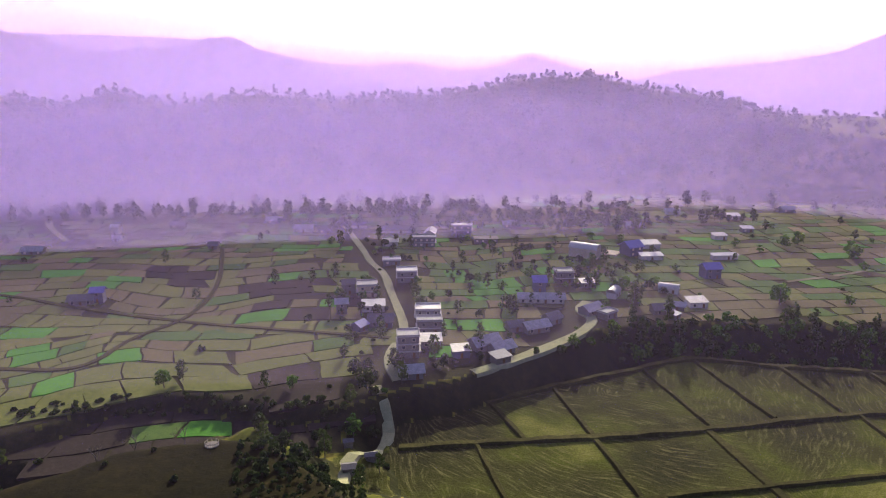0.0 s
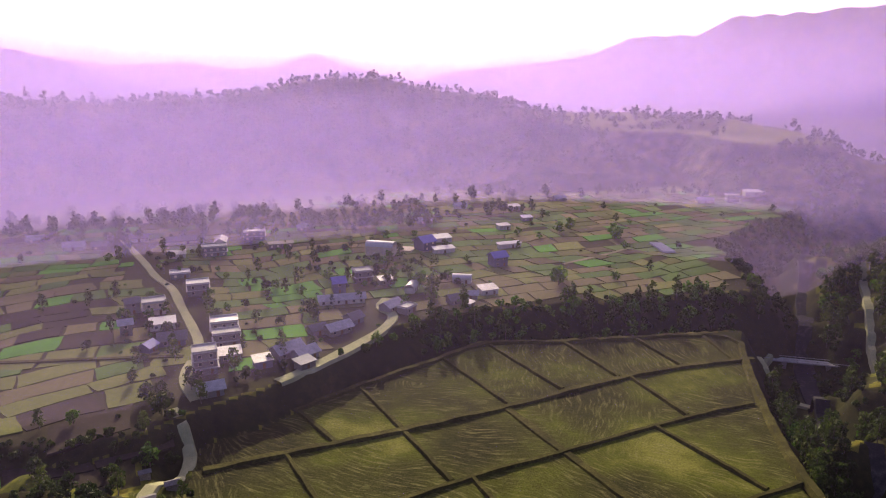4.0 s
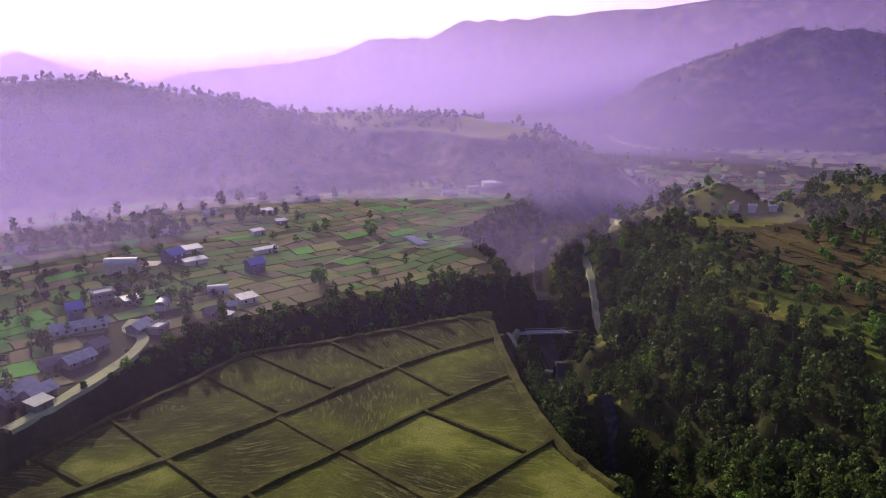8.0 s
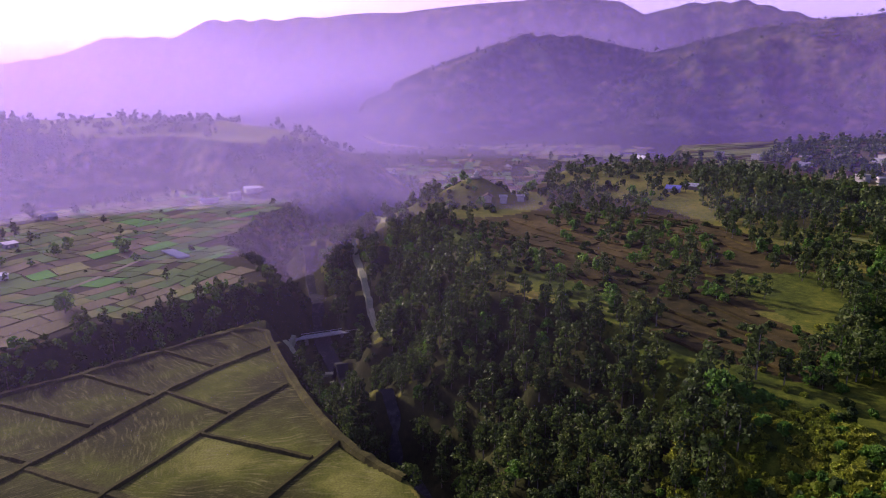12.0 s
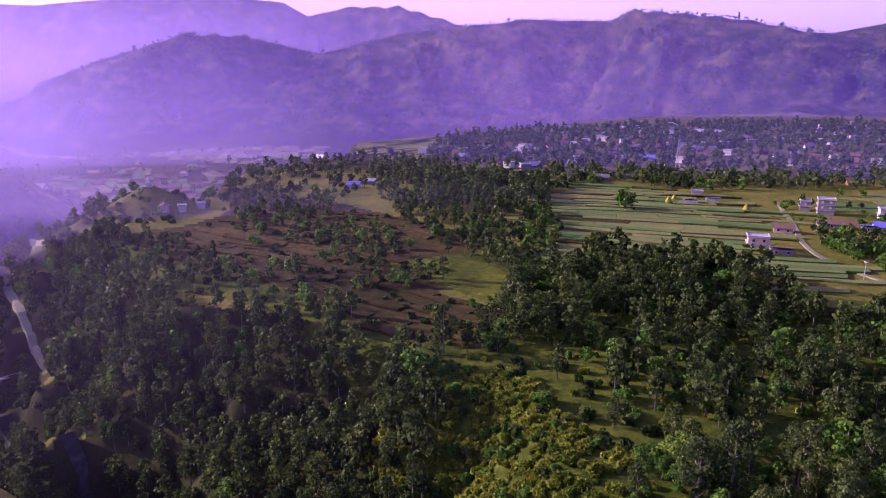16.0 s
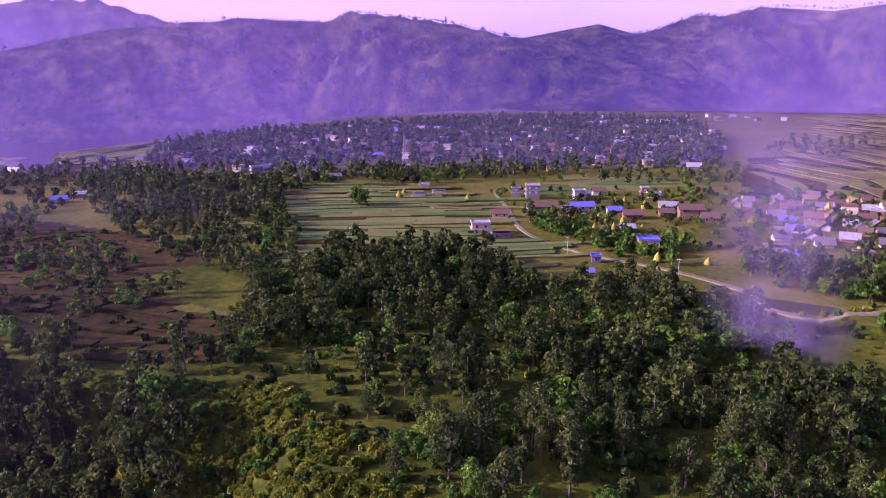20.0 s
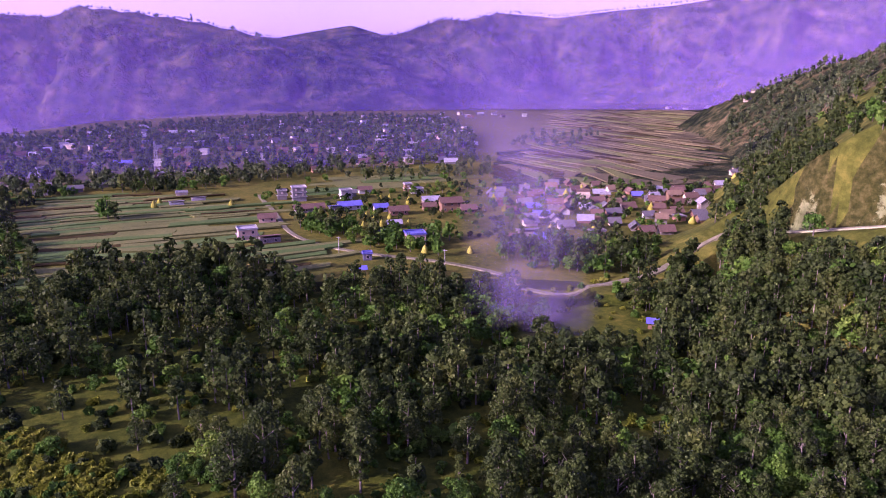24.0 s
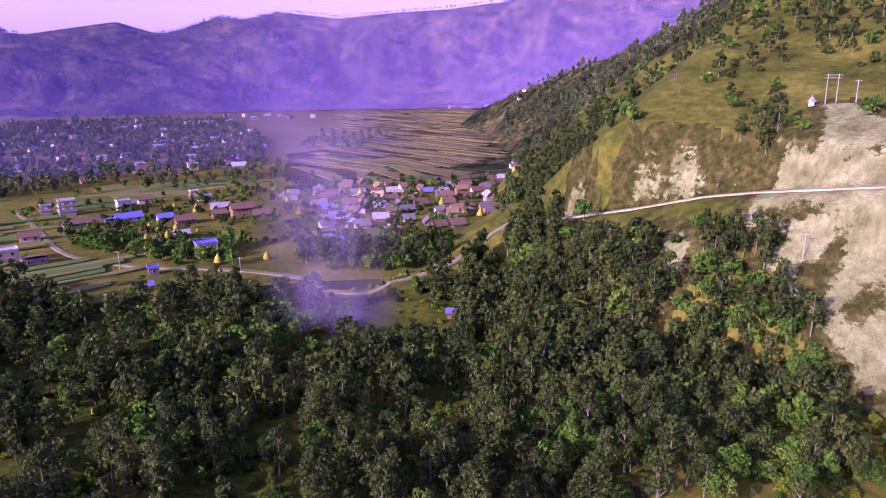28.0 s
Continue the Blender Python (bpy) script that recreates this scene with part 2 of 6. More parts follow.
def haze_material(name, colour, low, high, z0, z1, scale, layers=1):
    """Stand-in for air haze: a tinted sheet that lets most light through and scatters the rest, graded by height and in
    drifts.
    """
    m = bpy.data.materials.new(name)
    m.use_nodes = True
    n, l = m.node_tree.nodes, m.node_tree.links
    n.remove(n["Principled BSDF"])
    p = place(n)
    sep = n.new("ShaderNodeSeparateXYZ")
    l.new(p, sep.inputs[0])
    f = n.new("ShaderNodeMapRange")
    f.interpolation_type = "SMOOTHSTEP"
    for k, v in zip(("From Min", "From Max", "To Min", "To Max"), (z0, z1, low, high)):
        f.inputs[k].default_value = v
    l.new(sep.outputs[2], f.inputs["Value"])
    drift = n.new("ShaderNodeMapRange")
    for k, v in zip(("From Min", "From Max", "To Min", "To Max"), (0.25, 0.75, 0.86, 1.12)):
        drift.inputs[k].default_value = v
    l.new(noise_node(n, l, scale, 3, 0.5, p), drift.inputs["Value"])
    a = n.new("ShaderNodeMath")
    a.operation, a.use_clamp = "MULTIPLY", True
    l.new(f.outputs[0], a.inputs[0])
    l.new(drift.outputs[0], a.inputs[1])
    e = n.new("ShaderNodeAttribute")                           # density along the sheet, set by bearing from the camera
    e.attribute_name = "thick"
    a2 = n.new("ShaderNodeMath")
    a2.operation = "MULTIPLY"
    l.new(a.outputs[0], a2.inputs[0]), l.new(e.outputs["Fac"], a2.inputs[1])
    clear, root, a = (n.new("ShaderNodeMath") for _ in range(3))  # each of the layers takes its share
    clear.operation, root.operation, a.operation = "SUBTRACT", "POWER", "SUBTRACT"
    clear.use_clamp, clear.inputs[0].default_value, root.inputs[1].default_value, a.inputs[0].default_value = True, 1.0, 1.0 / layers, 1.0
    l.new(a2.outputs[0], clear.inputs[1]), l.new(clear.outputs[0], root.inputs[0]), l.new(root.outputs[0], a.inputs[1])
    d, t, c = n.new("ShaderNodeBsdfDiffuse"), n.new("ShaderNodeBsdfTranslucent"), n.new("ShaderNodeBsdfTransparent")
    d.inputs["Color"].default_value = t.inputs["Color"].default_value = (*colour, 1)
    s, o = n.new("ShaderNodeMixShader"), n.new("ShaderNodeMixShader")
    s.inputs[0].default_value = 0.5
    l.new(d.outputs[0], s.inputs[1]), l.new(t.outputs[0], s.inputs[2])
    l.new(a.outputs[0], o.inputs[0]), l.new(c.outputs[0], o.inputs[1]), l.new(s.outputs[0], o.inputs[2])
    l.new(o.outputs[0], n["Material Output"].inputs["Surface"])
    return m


# ---------------------------------------------------------------- building blocks
def mesh_of(name, verts, quads, mats, index=None, smooth=False):
    """A mesh from arrays of points and of four-cornered faces."""
    verts, quads = np.asarray(verts, np.float32), np.asarray(quads, np.int32)
    me = bpy.data.meshes.new(name)
    me.vertices.add(len(verts))
    me.vertices.foreach_set("co", verts.ravel())
    me.loops.add(quads.size)
    me.loops.foreach_set("vertex_index", quads.ravel())
    me.polygons.add(len(quads))
    me.polygons.foreach_set("loop_start", np.arange(0, quads.size, 4, dtype=np.int32))
    for m in mats:
        me.materials.append(m)
    if index is not None:
        me.polygons.foreach_set("material_index", np.asarray(index, np.int32))
    me.polygons.foreach_set("use_smooth", np.full(len(quads), smooth))
    me.update(calc_edges=True)
    return me


def thing(name, x, y, z, turn=0.0, **tags):
    ob = new(name)
    ob.empty_display_size = 0.5
    ob.matrix_world = pose(x, y, z, 0, 0, turn)
    return tagged(ob, **tags)


def part(name, data, parent, label=""):
    ob = new(name, data)
    ob.parent = parent
    return tagged(ob, label=label)


BOX = np.array([(0, 1, 3, 2), (4, 6, 7, 5), (0, 4, 5, 1), (2, 3, 7, 6), (0, 2, 6, 4), (1, 5, 7, 3)])


def box(x0, x1, y0, y1, z0, z1):
    return np.array([(x, y, z) for x in (x0, x1) for y in (y0, y1) for z in (z0, z1)], float), BOX


def joined(pieces):
    vs, qs, k = [], [], 0
    for v, q in pieces:
        vs.append(np.asarray(v, float)), qs.append(np.asarray(q) + k)
        k += len(v)
    return np.concatenate(vs), np.concatenate(qs)


# ---------------------------------------------------------------- lie of the land
TABLE = np.random.RandomState(7).rand(256, 256)


def value_noise(x, y):
    i, j = np.floor(x).astype(int), np.floor(y).astype(int)
    u, v = x - i, y - j
    u, v = u * u * (3 - 2 * u), v * v * (3 - 2 * v)
    a, b, c, d = (TABLE[(i + p) & 255, (j + q) & 255] for p, q in ((0, 0), (1, 0), (0, 1), (1, 1)))
    return (a * (1 - u) + b * u) * (1 - v) + (c * (1 - u) + d * u) * v - 0.5


def fbm(x, y, size, octaves=4):
    s, k = 0.0, 1.0
    for o in range(octaves):
        s = s + k * value_noise(x / size * 2 ** o + 13.7 * o, y / size * 2 ** o + 5.1 * o)
        k *= 0.5
    return s


def along(x, y, line, closed=False):
    """Distance to a line of points and, where they have one, the height at the nearest place."""
    pts = list(line) + ([line[0]] if closed else [])
    best, height = np.full(np.shape(x), 1e9), np.zeros(np.shape(x))
    for a, b in zip(pts, pts[1:]):
        dx, dy = b[0] - a[0], b[1] - a[1]
        t = np.clip(((x - a[0]) * dx + (y - a[1]) * dy) / (dx * dx + dy * dy), 0, 1)
        d = np.hypot(x - a[0] - t * dx, y - a[1] - t * dy)
        near = d < best
        best = np.where(near, d, best)
        if len(a) > 2:
            height = np.where(near, a[2] + t * (b[2] - a[2]), height)
    return best, height


def run_along(x, y, line):
    """Distance along a line of points to the place on it nearest to x, y."""
    best, way, done = np.full(np.shape(x), 1e9), np.zeros(np.shape(x)), 0.0
    for a, b in zip(line, line[1:]):
        dx, dy = b[0] - a[0], b[1] - a[1]
        size = math.hypot(dx, dy)
        t = np.clip(((x - a[0]) * dx + (y - a[1]) * dy) / size ** 2, 0, 1)
        d = np.hypot(x - a[0] - t * dx, y - a[1] - t * dy)
        way, best = np.where(d < best, done + t * size, way), np.minimum(best, d)
        done += size
    return way


def inside(x, y, poly):
    hit = np.zeros(np.shape(x), bool)
    for (ax, ay), (bx, by) in zip(poly, poly[1:] + poly[:1]):
        if ay != by:
            hit ^= ((ay > y) != (by > y)) & (x < (bx - ax) * (y - ay) / (by - ay) + ax)
    return hit


def outside(x, y, poly):
    d, _ = along(x, y, poly, True)
    return np.where(inside(x, y, poly), -d, d)


# level tops with steep banks: village terrace, paddy bench, wooded plateau, far bluff, spur
VILLAGE_TERRACE = [(-420, 150), (-200, 165), (-129, 182), (-106, 201), (-83, 204), (-52, 198), (-31, 200), (-18, 210), (13, 225), (34, 241), (60, 266), (90, 271),
                   (125, 271), (171, 266), (231, 263), (268, 340), (339, 385), (417, 424), (440, 470), (420, 560), (200, 700), (-700, 800), (-900, 300)]
PADDY_BENCH = [(-18, 185), (-18, 206), (12, 217), (35, 229), (70, 245), (91, 256), (127, 246), (203, 236), (177, 198), (139, 134), (135, 105), (113, 70), (28, 80), (-32, 141), (-32, 174)]
PLATEAU = [(-120, -130), (40, -92), (88, -50), (108, -25), (121, -12), (136, -1), (150, 9), (154, 20), (156, 31), (179, 38), (188, 55), (203, 83), (209, 119), (237, 152), (299, 206), (388, 233), (396, 205), (512, 234), (662, 182), (757, 212),
           (955, 66), (1250, -150), (1500, -600), (1300, -1200), (900, -1500), (0, -1500), (-700, -900), (-500, -200)]
FAR_BLUFF = [(290, 735), (330, 716), (375, 678), (420, 640), (438, 612), (424, 560), (420, 520), (433, 488), (462, 462), (490, 470), (560, 590), (600, 720), (598, 977), (448, 1035), (288, 920)]
BLUFF_WOOD = [(395, 720, 46), (470, 690, 49), (520, 655, 50), (500, 590, 47), (478, 520, 44), (470, 480, 40)]
BLUFF_TOE = [(474, 470, 37), (499, 477, 29), (527, 483, 16), (557, 487, 4), (600, 484, -8), (631, 492, -24)]
SPUR = [(-105, 114), (-89, 122), (-80, 127), (-72, 134), (-62, 138), (-52, 141), (-39, 139), (-29, 130), (-21, 119), (0, 60), (-60, 0), (-200, 0), (-300, 60)]
LOWER_BENCH = [(-125, 174), (-136, 192), (-118, 196), (-106, 201), (-90, 205), (-68, 206), (-42, 203), (-35, 202), (-30, 178), (-50, 178), (-73, 174), (-99, 169)]
MESAS = [(LOWER_BENCH, -4.0, 1.0), (VILLAGE_TERRACE, 0.0, 1.15), (PADDY_BENCH, -8.0, 1.3), (PLATEAU, 25.0, 1.15), (FAR_BLUFF, 39.0, 1.1), (SPUR, 21.0, 0.8)]

# crests of the hills: x, y, height; then the reach of the slope and its shape
HILL_CREST = [(-720, 480, 76), (-426, 678, 82), (-386, 701, 69), (-340, 724, 84), (-292, 745, 68), (-220, 811, 78), (-128, 831, 71), (-29, 839, 74), (38, 879, 81),
              (75, 876, 92), (172, 864, 96), (235, 848, 80), (293, 787, 74), (311, 738, 61)]
WEST_RANGE = [(-2300, 1200, 300), (-1307, 2131, 241), (-1235, 2173, 223), (-1148, 2221, 180), (-942, 2316, 200), (-713, 2396, 220), (-646, 2415, 185), (-459, 2407, 130),
              (-271, 2385, 64), (-82, 2299, 29)]
BACK_RANGE = [(-2600, 2600, 300), (-1742, 3150, 273), (-1172, 3404, 261), (-804, 3509, 186), (-514, 3563, 141), (-182, 3595, 156), (14, 3600, 120), (210, 3594, 133),
              (402, 3578, 199), (674, 3536, 104), (859, 3496, 64)]
NORTH_RANGE = [(794, 3203, 53), (972, 3154, 103), (1352, 3010, 140), (1506, 2823, 174), (1651, 2741, 245), (1804, 2521, 243), (1900, 2450, 311), (2040, 2170, 310),
               (2308, 1756, 340), (2629, 1223, 385), (2714, 1022, 373), (2743, 940, 321), (2784, 813, 352), (2740, 578, 346), (2679, 336, 272)]
GATE_HILL = [(1290, 1107, 13), (1412, 1033, 99), (1521, 963, 142), (1641, 854, 199), (1745, 752, 189), (1806, 589, 151)]
EAST_RANGE = [(1815, 561, 156), (1908, 402, 202), (1998, 89, 238), (1995, -147, 230), (1989, -208, 259), (1924, -319, 244), (1845, -454, 221), (1757, -578, 186),
              (1708, -710, 172), (1798, -876, 188), (1840, -1013, 207), (1866, -1165, 253), (1910, -1281, 255), (1922, -1437, 289), (1811, -1575, 273), (1565, -1819, 300),
              (1408, -1944, 324), (1207, -1958, 353), (877, -2017, 355), (481, -2147, 361), (-600, -2200, 380)]
FAR_PEAK = [(3102, -1127, 252), (2989, -1399, 301), (2924, -1530, 258)]
LOW_SPUR = [(176, -240, 40), (166, -274, 60), (153, -303, 67), (139, -332, 78), (119, -350, 84), (87, -352, 92)]
RANGES = [(HILL_CREST, 245, -6, 1.0), (WEST_RANGE, 520, -40, 1.0), (BACK_RANGE, 900, -40, 1.0), (NORTH_RANGE, 620, -32, 1.0), (GATE_HILL, 430, -32, 0.9),
          (EAST_RANGE, 600, -32, 1.0), (FAR_PEAK, 800, 0, 1.0), (LOW_SPUR, 70, 15, 1.0), (BLUFF_TOE, 75, -34, 1.0), (BLUFF_WOOD, 60, 36, 1.0)]
# the hillside with the landslide falls away from this crest
NEAR_CREST = [(616, -788, 50), (443, -725, 98), (343, -667, 117), (257, -597, 136), (208, -563, 152), (155, -538, 169), (100, -531, 182), (-100, -540, 190), (-500, -500, 200)]
HILL_ROAD = [(174, -180, 25), (169, -198, 27), (171, -216, 31), (170, -234, 37), (160, -236, 41), (148, -230, 43.5), (135, -225, 46), (107, -226, 53), (83, -225, 60), (65, -221, 64), (32, -213, 70), (-40, -200, 74)]
KNOLL = (367, 225)


def ground(x, y):
    """Height of the land at x, y (arrays)."""
    x, y = np.asarray(x, float), np.asarray(y, float)
    wob = fbm(x, y, 30.0, 3)
    h = -31 + 3 * fbm(x, y, 90.0, 2) * np.clip((620 - np.hypot(x, y)) / 150, 0.15, 1)
    for poly, top, slope in MESAS:
        d = outside(x, y, poly) + 5 * wob
        h = np.maximum(h, top - slope * np.maximum(d, 0) * (1 + 0.5 * wob))
    rough = fbm(x, y, 260.0, 5)
    gully = np.abs(fbm(x, y, 140.0, 5))
    for crest, reach, foot, shape in RANGES:
        d, z = along(x, y, crest)
        far = reach * (1 + 0.2 * rough)
        u = np.clip(d / far, 0, 1)
        big = reach > 300
        carve = 0.5 * rough - 0.7 * gully
        if big:                                               # spurs and gullies run down from the crest
            way = run_along(x, y, crest) + 110 * rough
            carve = 0.5 * rough + 0.6 - 2.4 * np.abs(fbm(way, 0.3 * d, 200.0, 4)) - 0.8 * gully
        rise = (z - foot) * ((1 - u) ** shape) * (1 + carve * np.minimum(1, 5 * u * u if reach > 590 else 2.5 * u) * (1 - u))
        if reach > 200:
            z = z + ((z - foot) * 0.022 * fbm(x, y, 170.0, 3) if big else (z - foot) * 0.07 * fbm(x, y, 34.0, 4))
        h = np.maximum(h, np.minimum(foot + rise, z - (0.12 if big else 0.3) * d) - 0.5 * np.maximum(0, d - far))
    d, z = along(x, y, NEAR_CREST)
    s = 0.34 + 0.45 * np.clip((x - 120) / 200, 0, 1)
    g = z - s * d - 0.6 * np.maximum(0, d - 305) + 10 * fbm(x, y, 70.0, 4) * np.clip(d / 60, 0, 1) * np.clip(along(x, y, HILL_ROAD)[0] / 70, 0.08, 1)
    h = np.maximum(h, g)
    k = np.hypot(x - KNOLL[0], (y - KNOLL[1]))
    h = np.maximum(h, 37.5 - 0.5 * np.maximum(0, k - 4) * (1 + 0.5 * wob))
    d, z = along(x, y, HILL_ROAD)
    _, reach = along(x, y, [(p[0], p[1], math.hypot(p[0], p[1])) for p in HILL_ROAD])
    below = (np.hypot(x, y) < reach) & (d < 140)              # ground on the camera's side is cut down so that the road shows
    h = np.where(below, np.minimum(h, np.maximum(z + 1 - 0.48 * np.maximum(0, d - 5) + 5 * wob * np.clip(d / 30, 0, 1), 22)), h)
    w = np.clip((11 - d) / 6, 0, 1)
    return h * (1 - w) + z * w


def height(x, y):
    return float(ground(np.array([x]), np.array([y]))[0])


# ---------------------------------------------------------------- the ground, one sheet to the horizon
az = np.radians(np.concatenate([np.arange(-45, 150, 0.25), np.arange(150, 174, 0.16), np.arange(174, 180, 0.5), np.arange(180, 315, 3.0)]))
rr = np.concatenate([[0.02, 20, 40], np.exp(np.arange(np.log(60), np.log(110), 0.03)), np.exp(np.arange(np.log(110), np.log(360), 0.009)), np.exp(np.arange(np.log(360), np.log(4750), 0.0135)), [4750]])
A, RR = np.meshgrid(az, rr, indexing="ij")
GX, GY = RR * np.sin(A), RR * np.cos(A)
GZ = ground(GX, GY)
na, nr = A.shape
i, j = np.meshgrid(np.arange(na), np.arange(nr - 1), indexing="ij")
ii = (i + 1) % na
quads = np.stack([i * nr + j, i * nr + j + 1, ii * nr + j + 1, ii * nr + j], -1).reshape(-1, 4)
verts = np.stack([GX, GY, GZ], -1).reshape(-1, 3)
fc = verts[quads].mean(1)
nx = np.cross(verts[quads[:, 1]] - verts[quads[:, 0]], verts[quads[:, 3]] - verts[quads[:, 0]])
steep = 1 - np.abs(nx[:, 2]) / np.maximum(np.linalg.norm(nx, axis=1), 1e-9)
fx, fy = fc[:, 0], fc[:, 1]
dist = np.hypot(fx, fy)
zone = np.full(len(fc), 0)                                    # meadow
zone[(dist > 900) | (along(fx, fy, NEAR_CREST)[0] < 330) & (dist > 470 + 60 * fbm(fx, fy, 40.0, 3))] = 1  # wooded hillsides
zone[fc[:, 2] < -12] = 2
zone[(steep > 0.12) & (fc[:, 2] < 26)] = 2
zone[(steep > 0.12) & (dist > 480)] = 1
zone[(along(fx, fy, HILL_CREST)[0] < 400) & (fc[:, 2] > 2) | inside(fx, fy, FAR_BLUFF)] = 1
zone[(outside(fx, fy, FAR_BLUFF) < -6) & (steep < 0.06)] = 0
zone[inside(fx, fy, VILLAGE_TERRACE) & (fc[:, 2] < 6) & (steep < 0.1) & (fy < 620)] = 3
zone[inside(fx, fy, PADDY_BENCH) & (steep < 0.1)] = 6
zone[inside(fx, fy, LOWER_BENCH) & (steep < 0.1) & (fc[:, 2] < 2)] = 3
zone[inside(fx, fy, PLATEAU) & (fx > 545) & (steep < 0.05) & (dist < 1400)] = 7
WOOD = [(60, 24), (155, 30), (203, 83), (237, 152), (299, 206), (243, 125), (225, 81), (189, 46), (182, 12), (215, 11), (269, 63), (300, 20), (290, -60), (257, -76), (225, -93),
        (200, -140), (150, -190), (60, -150), (40, -60)]
zone[inside(fx, fy, WOOD)] = 4
zone[inside(fx, fy, [(303, 178), (395, 138), (343, 57), (269, 63), (232, 39), (215, 11), (182, 12), (189, 46), (225, 81), (243, 125)])] = 9
zone[(zone == 0) & inside(fx, fy, [(225, 81), (243, 125), (299, 206), (388, 233), (440, 215), (395, 120), (343, 57), (300, 20), (240, 20)])] = 9
zone[(zone == 7) & (fy > 60) & (fx < 700)] = 9
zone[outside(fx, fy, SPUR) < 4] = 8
zone[(zone == 0) & (along(fx, fy, NEAR_CREST)[0] < 345) & (fc[:, 2] > 27) | (along(fx, fy, LOW_SPUR)[0] < 75) & (fc[:, 2] > 27)] = 10
zone[(np.hypot(fx - 352, fy - 238) < 62) & (fc[:, 2] > -6)] = 0
SLIDE = [(64, -227), (62, -229), (65, -232), (54, -230), (55, -240), (57, -255), (52, -255), (39, -244), (-21, -244), (-40, -164), (20, -174), (25, -176), (31, -181), (37, -185), (54, -196), (53, -202), (62, -204), (62, -209), (63, -223)]
SCAR = [(116, -231), (112, -233), (106, -234), (99, -233), (99, -234), (99, -235), (94, -235), (90, -233), (88, -232), (83, -232), (79, -233), (76, -233), (73, -230), (67, -229), (64, -227), (75, -229), (89, -231), (101, -231)]
NICK = [(140, -233), (131, -231), (121, -223), (132, -221)]
GULLY = [(91, -209), (84, -205), (76, -198), (75, -189), (76, -185), (81, -193)]
PATCHES = [[(46, -196), (42, -199), (41, -205), (38, -204), (37, -199), (39, -188), (46, -192)], [(34, -188), (30, -194), (27, -196), (25, -190), (29, -185)], [(62, -209), (42, -208), (40, -206), (48, -206), (58, -206)], [(45, -227), (36, -228), (36, -227), (44, -226)]]
def bareness(fx, fy):
    sd = np.minimum(np.minimum(np.minimum(outside(fx, fy, SLIDE), outside(fx, fy, SCAR) + 1.1), outside(fx, fy, NICK)), outside(fx, fy, GULLY) + 1) + 4 * fbm(fx, fy, 9.0, 3)
    for patch in PATCHES:
        sd = np.maximum(sd, -outside(fx, fy, patch) - 2 * fbm(fx, fy, 6.0, 3))
    return sd


sd = bareness(fx, fy)
zone[sd < 5] = 5
me = mesh_of("ground", verts, quads, [MEADOW, HILLSIDE, BANK, SOIL, FOREST, ROCK, STUBBLE, PLOT_BROWN, SPUR_GRASS_SHADED, TERRACE, HILL_GRASS], zone, smooth=True)
bare = me.attributes.new("bare", "FLOAT", "POINT")
bare.data.foreach_set("value", np.clip(0.5 - bareness(verts[:, 0], verts[:, 1]) / 8, 0, 1).astype(np.float32))
tagged(new("ground", me), "valley ground with terraces, wooded hills and a pale landslide", "ground", kind="structure")


# ---------------------------------------------------------------- roads and tracks
def smooth_line(pts, step=4.0):
    p = np.array([q[:2] for q in pts], float)
    for _ in range(2):
        a, b = p[:-1] * 0.75 + p[1:] * 0.25, p[:-1] * 0.25 + p[1:] * 0.75
        p = np.concatenate([p[:1], np.stack([a, b], 1).reshape(-1, 2), p[-1:]])
    d = np.concatenate([[0], np.cumsum(np.hypot(*np.diff(p, axis=0).T))])
    s = np.linspace(0, d[-1], max(2, int(d[-1] / step)))
    return np.stack([np.interp(s, d, p[:, 0]), np.interp(s, d, p[:, 1])], 1)


LINES = []           # middles of all roads and paths, kept clear of plots and trees


def road(name, pts, width, label, mat=None, lift=0.45, depth=1.3):
    c = smooth_line(pts)
    LINES.append((c[::2], width / 2))
    t = np.gradient(c, axis=0)
    t /= np.linalg.norm(t, axis=1)[:, None]
    nrm = np.stack([-t[:, 1], t[:, 0]], 1)
    w = width / 2 * (1 + 0.35 * fbm(c[:, 0], c[:, 1], 12.0, 2))[:, None]
    l, r = c + nrm * w, c - nrm * w
    z = ground(c[:, 0], c[:, 1]) + lift
    k = len(c)
    v = np.concatenate([np.column_stack([l, z]), np.column_stack([r, z]), np.column_stack([l + nrm * 0.5, z - depth]), np.column_stack([r - nrm * 0.5, z - depth])])
    a = np.arange(k - 1)
    q = np.concatenate([np.stack([a, a + 1, a + 1 + k, a + k], 1), np.stack([a + 2 * k, a + 1 + 2 * k, a + 1, a], 1), np.stack([a + k, a + 1 + k, a + 1 + 3 * k, a + 3 * k], 1)])
    return tagged(new(name, mesh_of(name, v, q[:, ::-1], [mat or ROAD])), label, "road", kind="structure")


road("road", [(-70, 460), (-60, 427), (-49, 391), (-43, 367), (-33, 345), (-28, 316), (-22, 288), (-18, 267), (-19, 252), (-22, 240), (-21, 228), (-17, 216)], 3.6,
     "pale dusty village road between houses and fields", PALE_ROAD)
road("road", [(8, 223), (13, 226), (34, 243), (52, 260), (61, 277), (55, 287), (62, 299)], 4.8, "pale dirt road along the edge of the terrace", PALE_ROAD)
road("road", [(-24, 212), (-20, 202), (-18, 192), (-22, 182), (-28, 175), (-29, 162), (-26, 150)], 3.4, "pale track beside the harvested paddies", PALE_ROAD)
road("path", [(-300, 320), (-211, 312), (-159, 288), (-103, 270), (-53, 261), (-23, 254)], 2.0, "narrow earth path across the terrace fields", BUND, 0.8)
